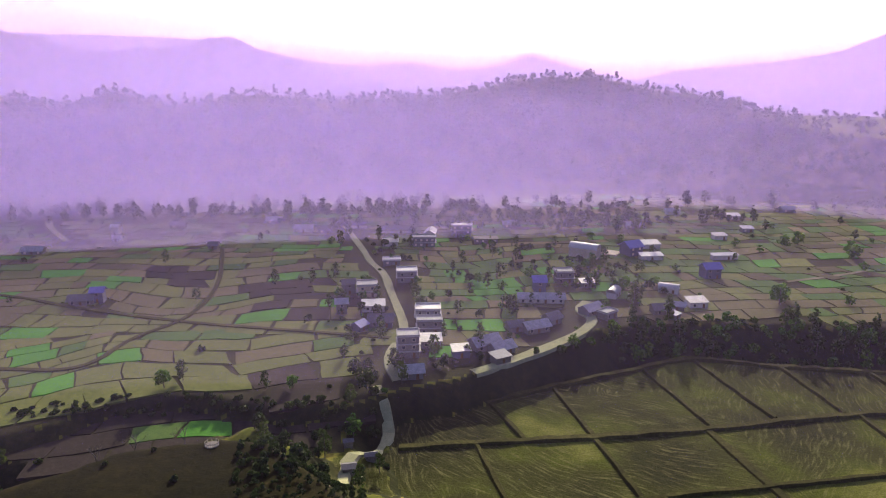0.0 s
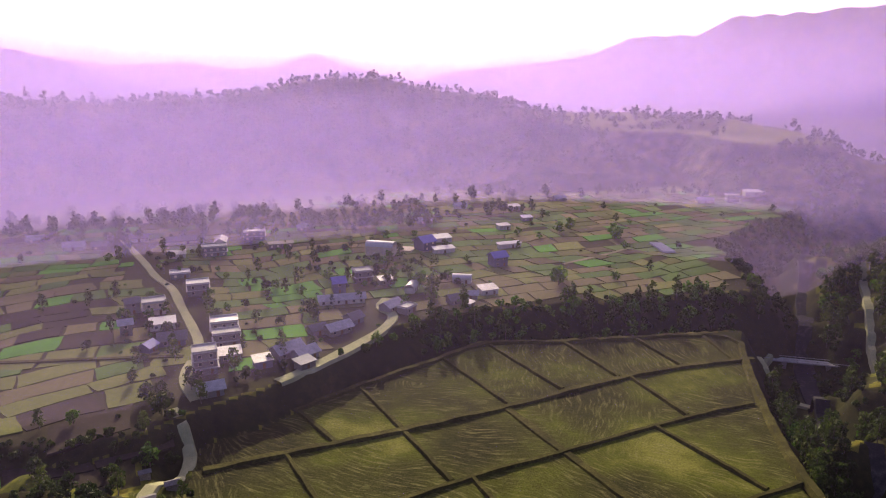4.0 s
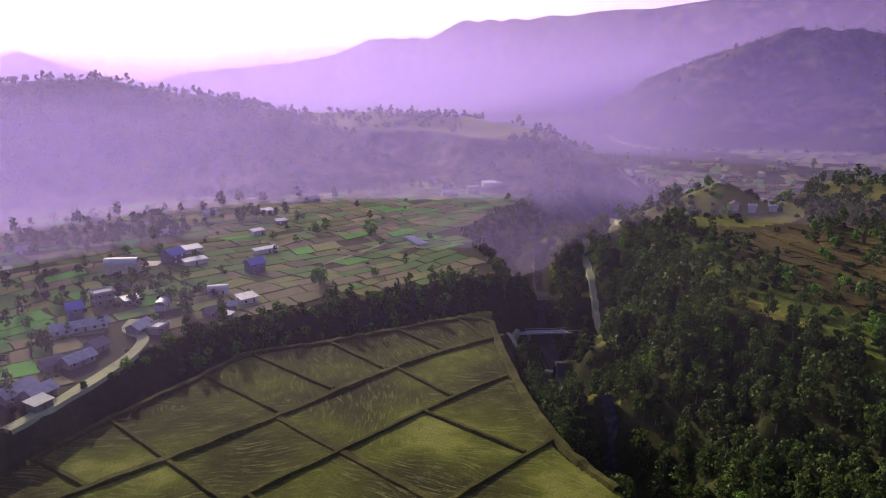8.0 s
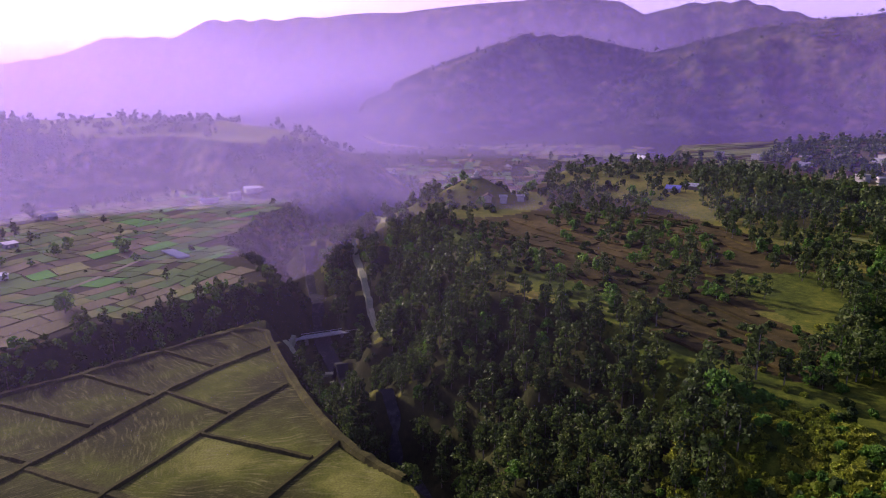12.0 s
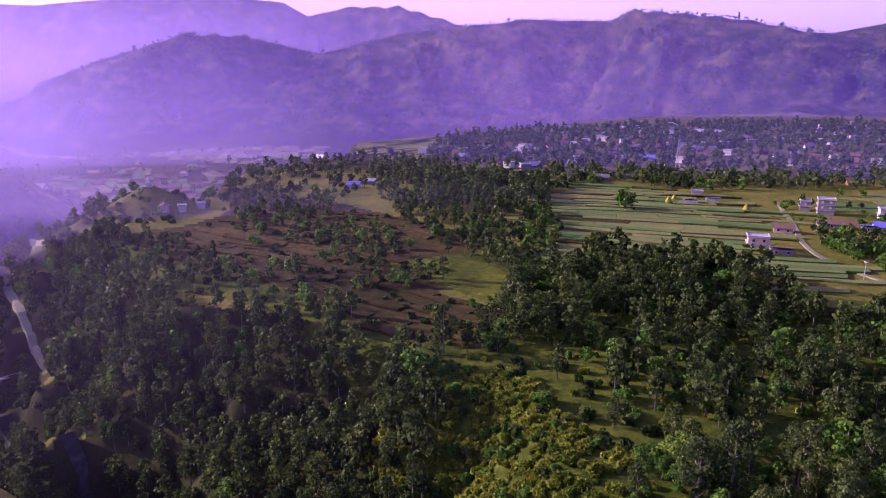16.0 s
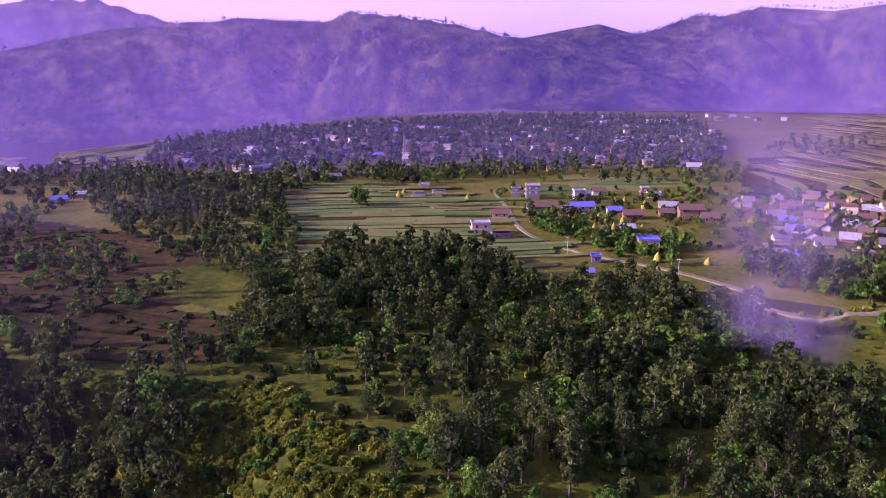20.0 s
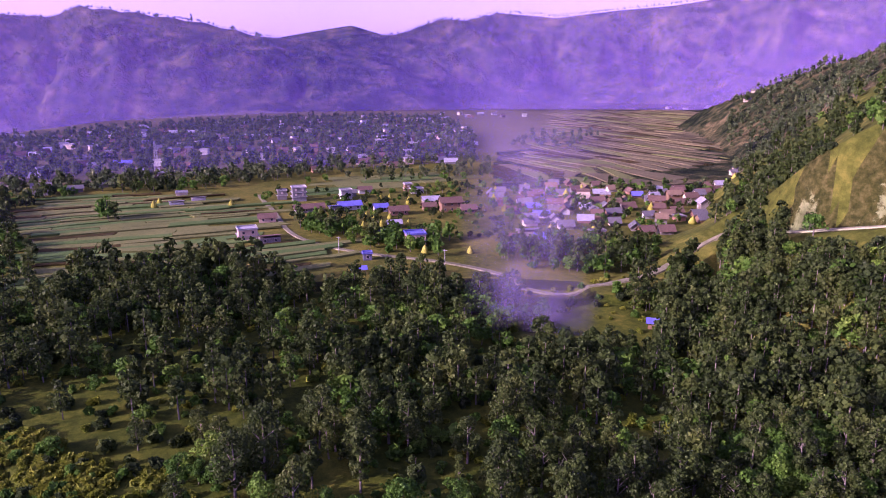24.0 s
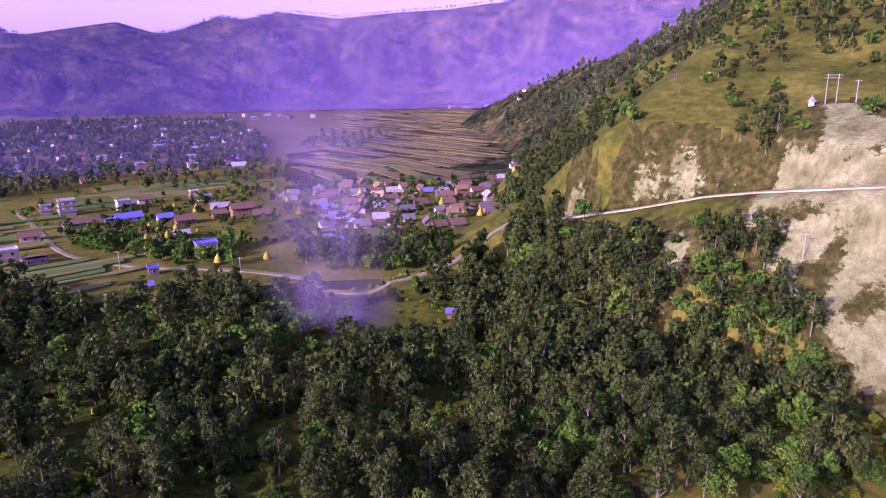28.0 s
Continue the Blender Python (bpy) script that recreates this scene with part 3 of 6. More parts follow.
road("path", [(-200, 228), (-156, 225), (-126, 223), (-124, 255), (-109, 274), (-110, 321), (-133, 398)], 2.0, "narrow earth path between field plots", BUND, 0.8)
road("path", [(164, 329), (193, 339), (215, 349)], 2.5, "pale path to a small plot among fields")
road("road", [(-290, 500), (-282, 481), (-265, 453), (-234, 416)], 4.0, "pale road at the far edge of the terrace")
road("road", [(430, -134), (407, -129), (368, -123), (321, -112), (290, -113), (261, -125), (242, -140), (221, -151), (199, -156), (182, -160), (176, -172), (174, -180)], 2.3, "pale gravel road curving below the plateau village")
road("road", [p[:2] for p in HILL_ROAD[:6]], 2.6, "pale gravel road climbing from the village", None, 0.5, 1.5)
road("road", [p[:2] for p in HILL_ROAD[5:]], 5.0, "dusty road cut into the hillside across the landslide", PALE_ROAD, 0.5, 1.5)


# ---------------------------------------------------------------- haze, imitated by translucent sheets
# curtains set round the camera carry the tint of hazy air
def haze_sheets(name, pts, z0, z1, mat, label, run, layers=1):
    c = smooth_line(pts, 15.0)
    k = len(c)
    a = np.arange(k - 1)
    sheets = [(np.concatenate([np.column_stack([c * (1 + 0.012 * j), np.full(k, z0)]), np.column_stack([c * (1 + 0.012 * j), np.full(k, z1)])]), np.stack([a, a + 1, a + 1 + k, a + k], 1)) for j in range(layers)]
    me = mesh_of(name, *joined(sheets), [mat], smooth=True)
    thick = np.interp(np.degrees(np.arctan2(c[:, 0], c[:, 1])), [p for p, _ in run], [q for _, q in run])   # by bearing from the camera, set to fit its view
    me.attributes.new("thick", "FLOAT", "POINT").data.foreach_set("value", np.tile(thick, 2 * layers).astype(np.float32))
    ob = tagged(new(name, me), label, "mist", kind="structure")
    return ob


scene.cycles.transparent_max_bounces = 40     # many thin haze sheets lie behind one another
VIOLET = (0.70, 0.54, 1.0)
haze_sheets("mist_bank", [(-520, 240), (-420, 330), (-200, 400), (0, 425), (150, 430), (220, 440)], -5, 60, haze_material("low_mist", VIOLET, 0.36, 0.0, 5, 58, 0.006, 2), "translucent sheets imitating lilac haze over the far fields", [(-60, 1), (-25, 1), (0, 0.8), (12, 0.5), (27, 0)], 2)
haze_sheets("mist_bank", [(-260, 170), (-180, 195), (-100, 214), (-30, 214), (15, 232), (60, 270), (120, 282), (220, 285)], -4, 70, haze_material("village_mist", VIOLET, 0.035, 0.0, 6, 66, 0.008), "translucent sheet imitating lilac haze over the village terrace", [(-55, 0.8), (-20, 1), (12, 1), (26, 0.5), (37, 0)])
haze_sheets("mist_bank", [(200, 345), (250, 312), (300, 262), (345, 190), (372, 110), (380, 20), (372, -60)], -34, 75, haze_material("slope_mist", VIOLET, 0.16, 0.0, -5, 60, 0.01), "translucent sheet imitating violet haze over the plateau edge", [(30, 0), (40, 1), (66, 0.8), (98, 0)])
haze_sheets("mist_bank", [(-650, 260), (-400, 430), (-250, 495), (0, 512), (180, 528), (290, 476), (365, 418), (414, 368), (452, 326), (500, 285), (560, 220), (580, 130), (520, 60)], -52, 165,
          haze_material("valley_mist", (0.51, 0.395, 0.83), 0.6, 0.0, 60, 140, 0.004, 4), "translucent sheets imitating lilac haze below the hill", [(-60, 1.15), (-10, 1.1), (5, 1.0), (15, 0.82), (24, 0.66), (42, 0.6), (52, 0.56), (58, 0.25), (83, 0)], 4)
haze_sheets("mist_bank", [(-1300, 800), (-700, 1350), (0, 1450), (550, 1250), (880, 880), (980, 450), (1010, 180)], -60, 420,
          haze_material("range_mist", (0.62, 0.46, 1.0), 0.52, 0.0, 0, 420, 0.002, 3), "translucent sheets imitating violet haze before the northern ranges", [(-60, 1), (20, 1), (45, 0.8), (60, 0.45), (72, 0.2), (80, 0)], 3)
haze_sheets("mist_bank", [(960, 950), (1060, 490), (1090, 200), (1220, -60), (1290, -370), (1260, -660), (1120, -930), (860, -1215), (520, -1370), (200, -1400)], -60, 520,
          haze_material("foothill_mist", (0.45, 0.31, 0.8), 0.4, 0.22, 20, 300, 0.0015, 2), "translucent sheets imitating deep violet haze before the eastern range", [(46, 0), (62, 0.7), (85, 0.8), (110, 0.95), (128, 1.1), (145, 1.15), (165, 1.1)], 2)
haze_sheets("mist_bank", [(-1500, 1300), (-700, 1850), (0, 2000), (900, 2150), (1700, 1600), (2250, 900), (2400, 300), (2500, -100)], -60, 520,
          haze_material("distant_mist", VIOLET, 0.66, 0.0, 20, 500, 0.0015, 5), "translucent sheets imitating bright haze in the distant valley", [(-50, 0.9), (10, 1.0), (30, 1.15), (50, 1.15), (70, 0.9), (92, 0)], 5)
haze_sheets("mist_bank", [(-2300, 2000), (-1500, 2600), (-600, 2950), (300, 3000), (900, 2850)], -60, 620,
          haze_material("horizon_mist", (0.8, 0.6, 1.0), 0.5, 0.25, 40, 600, 0.0012, 3), "translucent sheets imitating pale haze before the farthest ridge", [(-48, 1), (8, 1), (18, 0)], 3)
haze_sheets("mist_bank", [(600, 330), (600, 150), (565, 20), (548, -90), (525, -200), (500, -330), (430, -480)], 0, 150, haze_material("town_mist", (0.42, 0.29, 0.8), 0.17, 0.0, 45, 140, 0.004), "translucent sheet imitating violet haze before the town", [(61, 0), (78, 0.8), (90, 1), (125, 1), (138, 0)])
# added sheet some 50 m before the camera; its tint lifts the sunward darks
haze_sheets("mist_bank", [(-46, 30), (-36, 42), (-15, 53), (10, 54), (34, 43), (49, 24), (55, 0)], 30, 160, haze_material("air_haze", VIOLET, 0.004, 0.05, 66, 90, 0.02), "faint lilac sheet close to the camera imitating a sunward veil", [(-57, 1), (0, 0.95), (30, 0.7), (60, 0.4), (90, 0)])


# ---------------------------------------------------------------- field plots
def plot_rows(poly, heading, deep, wide, gap, seed, bend=6.0, keep=1.0):
    """Plots in rows inside an outline: four corners each, bent together so that neighbours stay in line."""
    rng = np.random.RandomState(seed)
    p = np.array(poly, float)
    c, s = math.cos(radians(heading)), math.sin(radians(heading))
    u, v = p @ (c, s), p @ (-s, c)
    out, b = [], v.min()
    while b < v.max():
        d = rng.uniform(*deep)
        a = u.min() - rng.uniform(0, wide[1])
        while a < u.max():
            w = rng.uniform(*wide)
            q = np.array([(a + gap, b + gap), (a + w - gap, b + gap), (a + w - gap, b + d - gap), (a + gap, b + d - gap)])
            skew = rng.uniform(-0.12, 0.12) * d
            q[2:, 0] += skew
            xy = np.stack([q[:, 0] * c - q[:, 1] * s, q[:, 0] * s + q[:, 1] * c], 1)
            xy = xy + bend * np.stack([fbm(xy[:, 0], xy[:, 1], 60.0, 2), fbm(xy[:, 0] + 900, xy[:, 1], 60.0, 2)], 1)
            m = xy.mean(0)
            if inside(m[0], m[1], poly) and rng.rand() < keep:
                out.append(xy)
            a += w
        b += d
    return out


def slab(xy, z, lift, low=0.8):
    """A plot with a sharp rim: top and four sides, its edges subdivided so that it is not a plain quad."""
    n = 3
    ring = np.concatenate([xy[k] + (xy[(k + 1) % 4] - xy[k]) * np.arange(n)[:, None] / n for k in range(4)])
    wob = np.stack([fbm(ring[:, 0], ring[:, 1], 14.0, 3), fbm(ring[:, 0] + 50, ring[:, 1], 14.0, 3)], 1)
    ring = ring + wob * 2.6
    m = ring.mean(0)
    inner = m + (ring - m) * 0.5
    k = len(ring)
    v = np.concatenate([np.column_stack([ring, np.full(k, z + lift - low)]), np.column_stack([ring, np.full(k, z + lift)]), np.column_stack([inner, np.full(k, z + lift + 0.04)])])
    a = np.arange(k)
    b = (a + 1) % k
    q = [np.stack([a, b, b + k, a + k], 1), np.stack([a + k, b + k, b + 2 * k, a + 2 * k], 1)]
    h = 2 * k
    q.append(np.array([(h + 1, h + 2, h + 3, h + 4), (h + 0, h + 1, h + 4, h + 11), (h + 11, h + 4, h + 5, h + 10), (h + 10, h + 5, h + 6, h + 9), (h + 9, h + 6, h + 7, h + 8)]))
    return v, np.concatenate(q)


def lay_fields(name, plots, z, chooser, nearest, label, seed, step=0.0):
    """The nearest plots as pieces of their own, the rest as one sheet of joined pieces."""
    rng = np.random.RandomState(seed)
    base = tagged(new(name), label, "field", kind="structure")
    clear = []
    for q in plots:
        probe = np.concatenate([q, (q + np.roll(q, -1, 0)) / 2, q * 0.5 + q.mean(0) * 0.5, [q.mean(0)]])
        if all(np.hypot(probe[:, None, 0] - c[None, :, 0], probe[:, None, 1] - c[None, :, 1]).min() > w + 0.7 for c, w in LINES if w > 1.4 and np.abs(c - q.mean(0)).max(1).min() < 60):
            clear.append(q)
    plots = sorted(clear, key=lambda q: np.hypot(*q.mean(0)))
    rest, mats_used, index = [], [PLOT_BROWN, PLOT_DRY, PLOT_GREEN, PLOT_BRIGHT, TERRACE, PLOT_DARK], []
    for k, xy in enumerate(plots):
        m = xy.mean(0)
        mat = chooser(m[0], m[1], rng)
        v, q = slab(xy, z, 0.15 + rng.uniform(0.0, 0.35) + step * rng.uniform(0, 1))
        if k < nearest:
            part("field_plot", mesh_of("field_plot", v, q, [mats_used[mat]]), base)
        else:
            rest.append((v, q)), index.extend([mat] * len(q))
    if rest:
        v, q = joined(rest)
        ob = part("field_plots", mesh_of("field_plots", v, q, mats_used, index), base)
        tagged(ob, kind="stuff")


BRIGHT = [(-169, 325), (-86, 277), (-76, 274), (-67, 216), (-66, 405), (-55, 299), (9, 350), (17, 320), (23, 329), (49, 355), (58, 355), (5, 273), (13, 266), (156, 425), (172, 360),
          (181, 320), (-165, 261), (-157, 238), (-86, 345), (-95, 398), (-196, 351), (275, 444), (329, 403), (-62, 405), (75, 318), (30, 322), (290, 440), (185, 325), (240, 362), (-160, 330)]


DARK_PLOTS = [(-57, 212), (-45, 213), (-48, 300), (-62, 285), (-75, 300), (-60, 330), (-130, 335), (-150, 352), (-88, 320), (-72, 322)]


def village_crop(x, y, rng):
    if min(math.hypot(x - a, y - b) for a, b in BRIGHT) < 8:
        return 3
    if min(math.hypot(x - a, y - b) for a, b in DARK_PLOTS) < 11:
        return 5
    r = rng.rand()
    g = float(fbm(np.array([x]), np.array([y]), 90.0, 2)[0])
    near = y < 275 and x < -20
    if near:
        return 1 if r < 0.74 else 2 if r < 0.9 else 0 if r < 0.96 else 3
    if x > 150:
        return 0 if r < 0.45 - g * 0.5 else 2 if r < 0.72 else 1 if r < 0.97 else 3
    return 0 if r < 0.5 - g * 0.6 else 2 if r < 0.64 else 1 if r < 0.95 else 3


TERRACE_FIELDS = [(-400, 200), (-200, 185), (-129, 186), (-83, 207), (-31, 204), (-18, 214), (13, 230), (34, 247), (60, 272), (125, 275), (226, 267), (263, 342), (335, 389), (412, 428),
                  (430, 500), (330, 555), (180, 590), (0, 565), (-130, 555), (-330, 520), (-450, 400)]
HOMES = [(-50, 215), (-12, 214), (60, 262), (62, 300), (10, 300), (-10, 470), (-40, 470), (-55, 300), (-48, 262), (-24, 250)]
village_plots = [q for q in plot_rows(TERRACE_FIELDS, 4.0, (8.0, 14.0), (8.0, 22.0), 0.42, 3, 18.0, 0.98) if not (q[:, 1].mean() < 272 + 0.1 * q[:, 0].mean() and q[:, 0].mean() < -24)]
village_plots += [q for q in plot_rows([p for p in TERRACE_FIELDS[:5]] + [(-24, 216), (-24, 268), (-420, 232)], 24.0, (9.0, 15.0), (9.0, 20.0), 0.42, 4, 26.0, 0.99) if q[:, 1].mean() < 271 + 0.1 * q[:, 0].mean()]
village_plots = [q for q in village_plots if along(q[:, 0], q[:, 1], [(-60, 427), (-49, 391), (-43, 367), (-33, 345), (-28, 316), (-22, 288), (-18, 267), (-22, 240), (-21, 214)])[0].min() > 3.5
                 and along(q[:, 0], q[:, 1], [(13, 226), (34, 243), (52, 260), (61, 277), (55, 287), (62, 299)])[0].min() > 4.5]
lay_fields("terrace_fields", village_plots, 0.0, village_crop, 280, "patchwork of brown and green field plots on the village terrace", 5)

LOW_GREEN = [(-78, 189), (-64, 191), (-37, 188), (-33, 181)]
lay_fields("lower_fields", plot_rows([(q[0], q[1]) for q in LOWER_BENCH], 12.0, (7.0, 12.0), (12.0, 26.0), 0.4, 16, 10.0), -4.0,
           lambda x, y, r: 3 if min(math.hypot(x - a, y - b) for a, b in LOW_GREEN) < 7 else 5 if r.rand() < 0.85 else 2, 60, "dark brown and green plots below the terrace", 15)
GREEN_FIELDS = [(437, 4), (502, -48), (461, -81), (430, -117), (400, -120), (323, -105), (270, -114), (225, -93), (257, -76), (290, -60), (271, -9), (300, 5)]
BROWN_FIELDS = [(303, 178), (395, 138), (343, 57), (269, 63), (232, 39), (215, 11), (182, 12), (189, 46), (225, 81), (243, 125)]
lay_fields("plateau_fields", plot_rows(GREEN_FIELDS, 80.0, (4.0, 7.0), (22.0, 60.0), 0.2, 9, 12.0), 25.0, lambda x, y, r: (1, 2, 1, 1, 2, 4)[r.randint(6)], 120,
           "long narrow stubble strips on the plateau", 6, 0.9)
lay_fields("hill_terraces", plot_rows(BROWN_FIELDS, 60.0, (4.0, 8.0), (12.0, 40.0), 0.5, 10, 16.0, 0.9), 25.0, lambda x, y, r: 4, 100, "reddish brown stepped fields above the forest", 7, 0.8)
WIDE_TERRACES = [(395, -290), (520, -420), (830, -741), (1000, -850), (930, -1120), (763, -1047), (643, -968), (560, -800), (355, -448), (330, -375)]
lay_fields("valley_terraces", plot_rows(WIDE_TERRACES, -10.0, (7.0, 13.0), (25.0, 90.0), 0.5, 12, 26.0), 25.0, lambda x, y, r: 0 if r.rand() < 0.65 else 4 if r.rand() < 0.5 else 1, 40, "wide brown paddy terraces beyond the village", 8, 0.5)
EAST_FIELDS = [(640, 165), (750, 195), (900, 80), (960, 40), (830, 60), (700, 90), (600, 120)]
lay_fields("valley_terraces", plot_rows(EAST_FIELDS, -30.0, (7.0, 12.0), (25.0, 70.0), 0.5, 13, 20.0), 25.0, lambda x, y, r: 1 if r.rand() < 0.6 else 4, 20, "dry stepped fields at the edge of the town", 9, 0.4)
STRIP = [(466, -180), (472, -268), (423, -292), (400, -230), (407, -173)]
lay_fields("plateau_fields", plot_rows(STRIP, 75.0, (9.0, 16.0), (25.0, 60.0), 0.3, 14, 8.0), 25.0, lambda x, y, r: 1 if r.rand() < 0.7 else 2, 20, "dull green grass strips behind the houses", 10)
LOW_FIELDS = [(359, 380), (399, 359), (372, 316), (331, 293), (311, 321)]
lay_fields("river_fields", plot_rows(LOW_FIELDS, 40.0, (5.0, 9.0), (10.0, 22.0), 0.4, 15, 8.0), -30.0, lambda x, y, r: 4 if r.rand() < 0.6 else 2, 20, "small stepped fields on the valley floor", 11, 1.0)


FLOOR_FIELDS = [(500, 400), (556, 500), (700, 590), (840, 640), (960, 520), (900, 420), (700, 330), (560, 310), (505, 350)]
lay_fields("river_fields", plot_rows(FLOOR_FIELDS, 30.0, (9.0, 16.0), (18.0, 45.0), 0.6, 17, 20.0, 0.85), -29.4, lambda x, y, r: 4 if r.rand() < 0.4 else 0 if r.rand() < 0.5 else 2 if r.rand() < 0.7 else 1, 20, "brown and green fields on the misty valley floor", 18, 0.6)
FAR_FLOOR = [(980, 500), (1070, 690), (1200, 520), (1260, 400), (1110, 370), (960, 430)]
lay_fields("river_fields", plot_rows(FAR_FLOOR, 20.0, (14.0, 24.0), (30.0, 80.0), 0.9, 19, 26.0, 0.9), -29.4, lambda x, y, r: 1 if r.rand() < 0.6 else 0, 5, "pale dry fields at the foot of the far hills", 20, 0.6)


# ---------------------------------------------------------------- harvested paddies and their bunds
def bund(parent, pts, width, rise, name="bund"):
    c = smooth_line(pts, 2.5)
    t = np.gradient(c, axis=0)
    t /= np.linalg.norm(t, axis=1)[:, None]
    nrm = np.stack([-t[:, 1], t[:, 0]], 1)
    k = len(c)
    w = width * (0.5 + 0.22 * fbm(c[:, 0], c[:, 1], 5.0, 3))[:, None]
    z = -8 + rise * (1 + 0.6 * fbm(c[:, 0], c[:, 1], 4.0, 3))
    low = np.full(k, -8.4)
    v = np.concatenate([np.column_stack([c + nrm * (w + 0.5), low]), np.column_stack([c + nrm * w * 0.8, z]), np.column_stack([c - nrm * w * 0.8, z]), np.column_stack([c - nrm * (w + 0.5), low])])
    a = np.arange(k - 1)
    q = np.concatenate([np.stack([a + r * k, a + r * k + 1, a + (r + 1) * k + 1, a + (r + 1) * k], 1) for r in range(3)])
    return part(name, mesh_of(name, v, q[:, ::-1], [BUND]), parent)


paddies = tagged(new("paddy_fields"), "harvested paddy fields divided by grassy earth bunds", "field", kind="structure")
bund(paddies, [(-15, 187), (10, 190), (45, 193), (80, 198), (128, 208), (158, 210), (186, 208)], 2.6, 0.9, "main_bund")
for pts in ([(19, 153), (53, 162), (86, 167), (133, 175), (160, 177)], [(56, 120), (96, 128), (140, 134)], [(93, 255), (104, 205)], [(72, 243), (82, 200)], [(124, 245), (128, 209)],
            [(154, 243), (156, 211)], [(36, 230), (44, 193)], [(44, 192), (50, 162)], [(8, 189), (16, 155)], [(132, 208), (134, 176)], [(120, 173), (129, 134)], [(183, 235), (178, 208)],
            [(14, 215), (23, 191)], [(56, 162), (62, 122)], [(94, 130), (98, 89)]):
    bund(paddies, pts, 1.5, 0.8)
bund(paddies, [(80, 198), (86, 168), (94, 129)], 3.0, 0.5, "cross_bund")
bund(paddies, [(12, 216), (35, 228), (70, 243), (91, 255), (127, 244), (201, 235), (177, 201), (141, 137), (135, 105)], 2.6, 1.1, "rim_bund")


# ---------------------------------------------------------------- trees
def crown_points(rng, n, tall, wide, bottom, blobs, size):
    """Leaf clumps gathered round many small boughs, with gaps: corners of n leaf patches."""
    c = rng.normal(0, 1, (blobs, 3))
    c /= np.linalg.norm(c, axis=1)[:, None]
    c *= rng.uniform(0.25, 1.0, (blobs, 1)) ** 0.6
    mid, half = (bottom + tall) / 2, (tall - bottom) / 2
    c = c * (wide / 2 * 0.78, wide / 2 * 0.78, half * 0.85)
    c[:, :2] *= (1.15 - 0.55 * np.clip((c[:, 2:] / half + 0.2), 0, 1))
    r = rng.uniform(0.12, 0.22, blobs) * wide
    k = rng.randint(0, blobs, n)
    d = rng.normal(0, 1, (n, 3))
    d /= np.linalg.norm(d, axis=1)[:, None]
    d[:, 2] = np.abs(d[:, 2]) * 1.1 - 0.4
    p = c[k] + d * (r[k] * rng.uniform(0.75, 1.08, n))[:, None] + (0, 0, mid)
    nrm = d + rng.normal(0, 0.4, (n, 3))
    nrm /= np.linalg.norm(nrm, axis=1)[:, None]
    a = np.cross(nrm, rng.normal(0, 1, (n, 3)))
    a /= np.linalg.norm(a, axis=1)[:, None]
    b = np.cross(nrm, a)
    s = (size * rng.uniform(0.55, 1.3, n))[:, None]
    return np.stack([p - a * s, p - b * s * 0.7, p + a * s, p + b * s * 0.7], 1)


def limb(p0, p1, r0, r1, sides=6):
    p0, p1 = np.array(p0, float), np.array(p1, float)
    d = (p1 - p0) / np.linalg.norm(p1 - p0)
    a = np.cross(d, (0.3, 0.9, 0.1))
    a /= np.linalg.norm(a)
    b = np.cross(d, a)
    t = np.arange(sides) * 2 * math.pi / sides
    ring = np.cos(t)[:, None] * a + np.sin(t)[:, None] * b
    k = np.arange(sides)
    return np.concatenate([p0 + ring * r0, p1 + ring * r1]), np.stack([k, (k + 1) % sides, (k + 1) % sides + sides, k + sides], 1)


def trunk_of(rng, tall, bottom, wide, r):
    lean = rng.uniform(-0.04, 0.04, 2) * tall
    top = np.array([lean[0], lean[1], tall * 0.82])
    mid = top * 0.5 + np.array([*rng.uniform(-0.2, 0.2, 2), 0])
    pieces = [limb((0, 0, -0.8), mid, r * 1.25, r * 0.8, 7), limb(mid, top, r * 0.8, r * 0.2, 6)]
    for _ in range(6):
        f = rng.uniform(bottom / tall, 0.7)
        s = np.array([lean[0] * f, lean[1] * f, tall * f])
        an = rng.uniform(0, 6.28)
        pieces.append(limb(s, s + np.array([math.cos(an) * wide * 0.3, math.sin(an) * wide * 0.3, tall * rng.uniform(0.1, 0.2)]), r * 0.4, r * 0.12, 5))
    return joined(pieces)


KINDS = {  # height, width, where the crown begins, boughs, leaf material, label, name
    "tall": (13.0, 6.4, 0.5, 34, LEAF_DARK, "tall grey-green forest tree with a pale trunk", "tree"),
    "slim": (11.5, 4.6, 1.8, 20, LEAF_DARK, "slender open-crowned tree with a pale bare trunk", "tree"),
    "round": (7.5, 7.2, 0.6, 22, LEAF_GREEN, "low fresh-green leafy tree in the forest", "tree"),
    "bush": (3.0, 3.8, 0.0, 9, LEAF_GREEN, "fresh-green bush on the forest floor", "bush"),
    "shade": (7.0, 6.4, 0.5, 20, LEAF_SHADE, "dark leafy shade tree beside village houses", "tree"),
    "thicket": (2.6, 3.6, 0.0, 9, LEAF_SHADE, "dark green thicket bush on a bank", "bush"),
    "tussock": (1.5, 2.8, 0.0, 6, LEAF_YELLOW, "yellow-green grassy tuft on the bluff", "tuft"),
    "scrub": (3.0, 4.2, 0.0, 9, LEAF_DARK, "grey-green scrub on the slope", "bush"),
}
FINE, COARSE = {}, {}
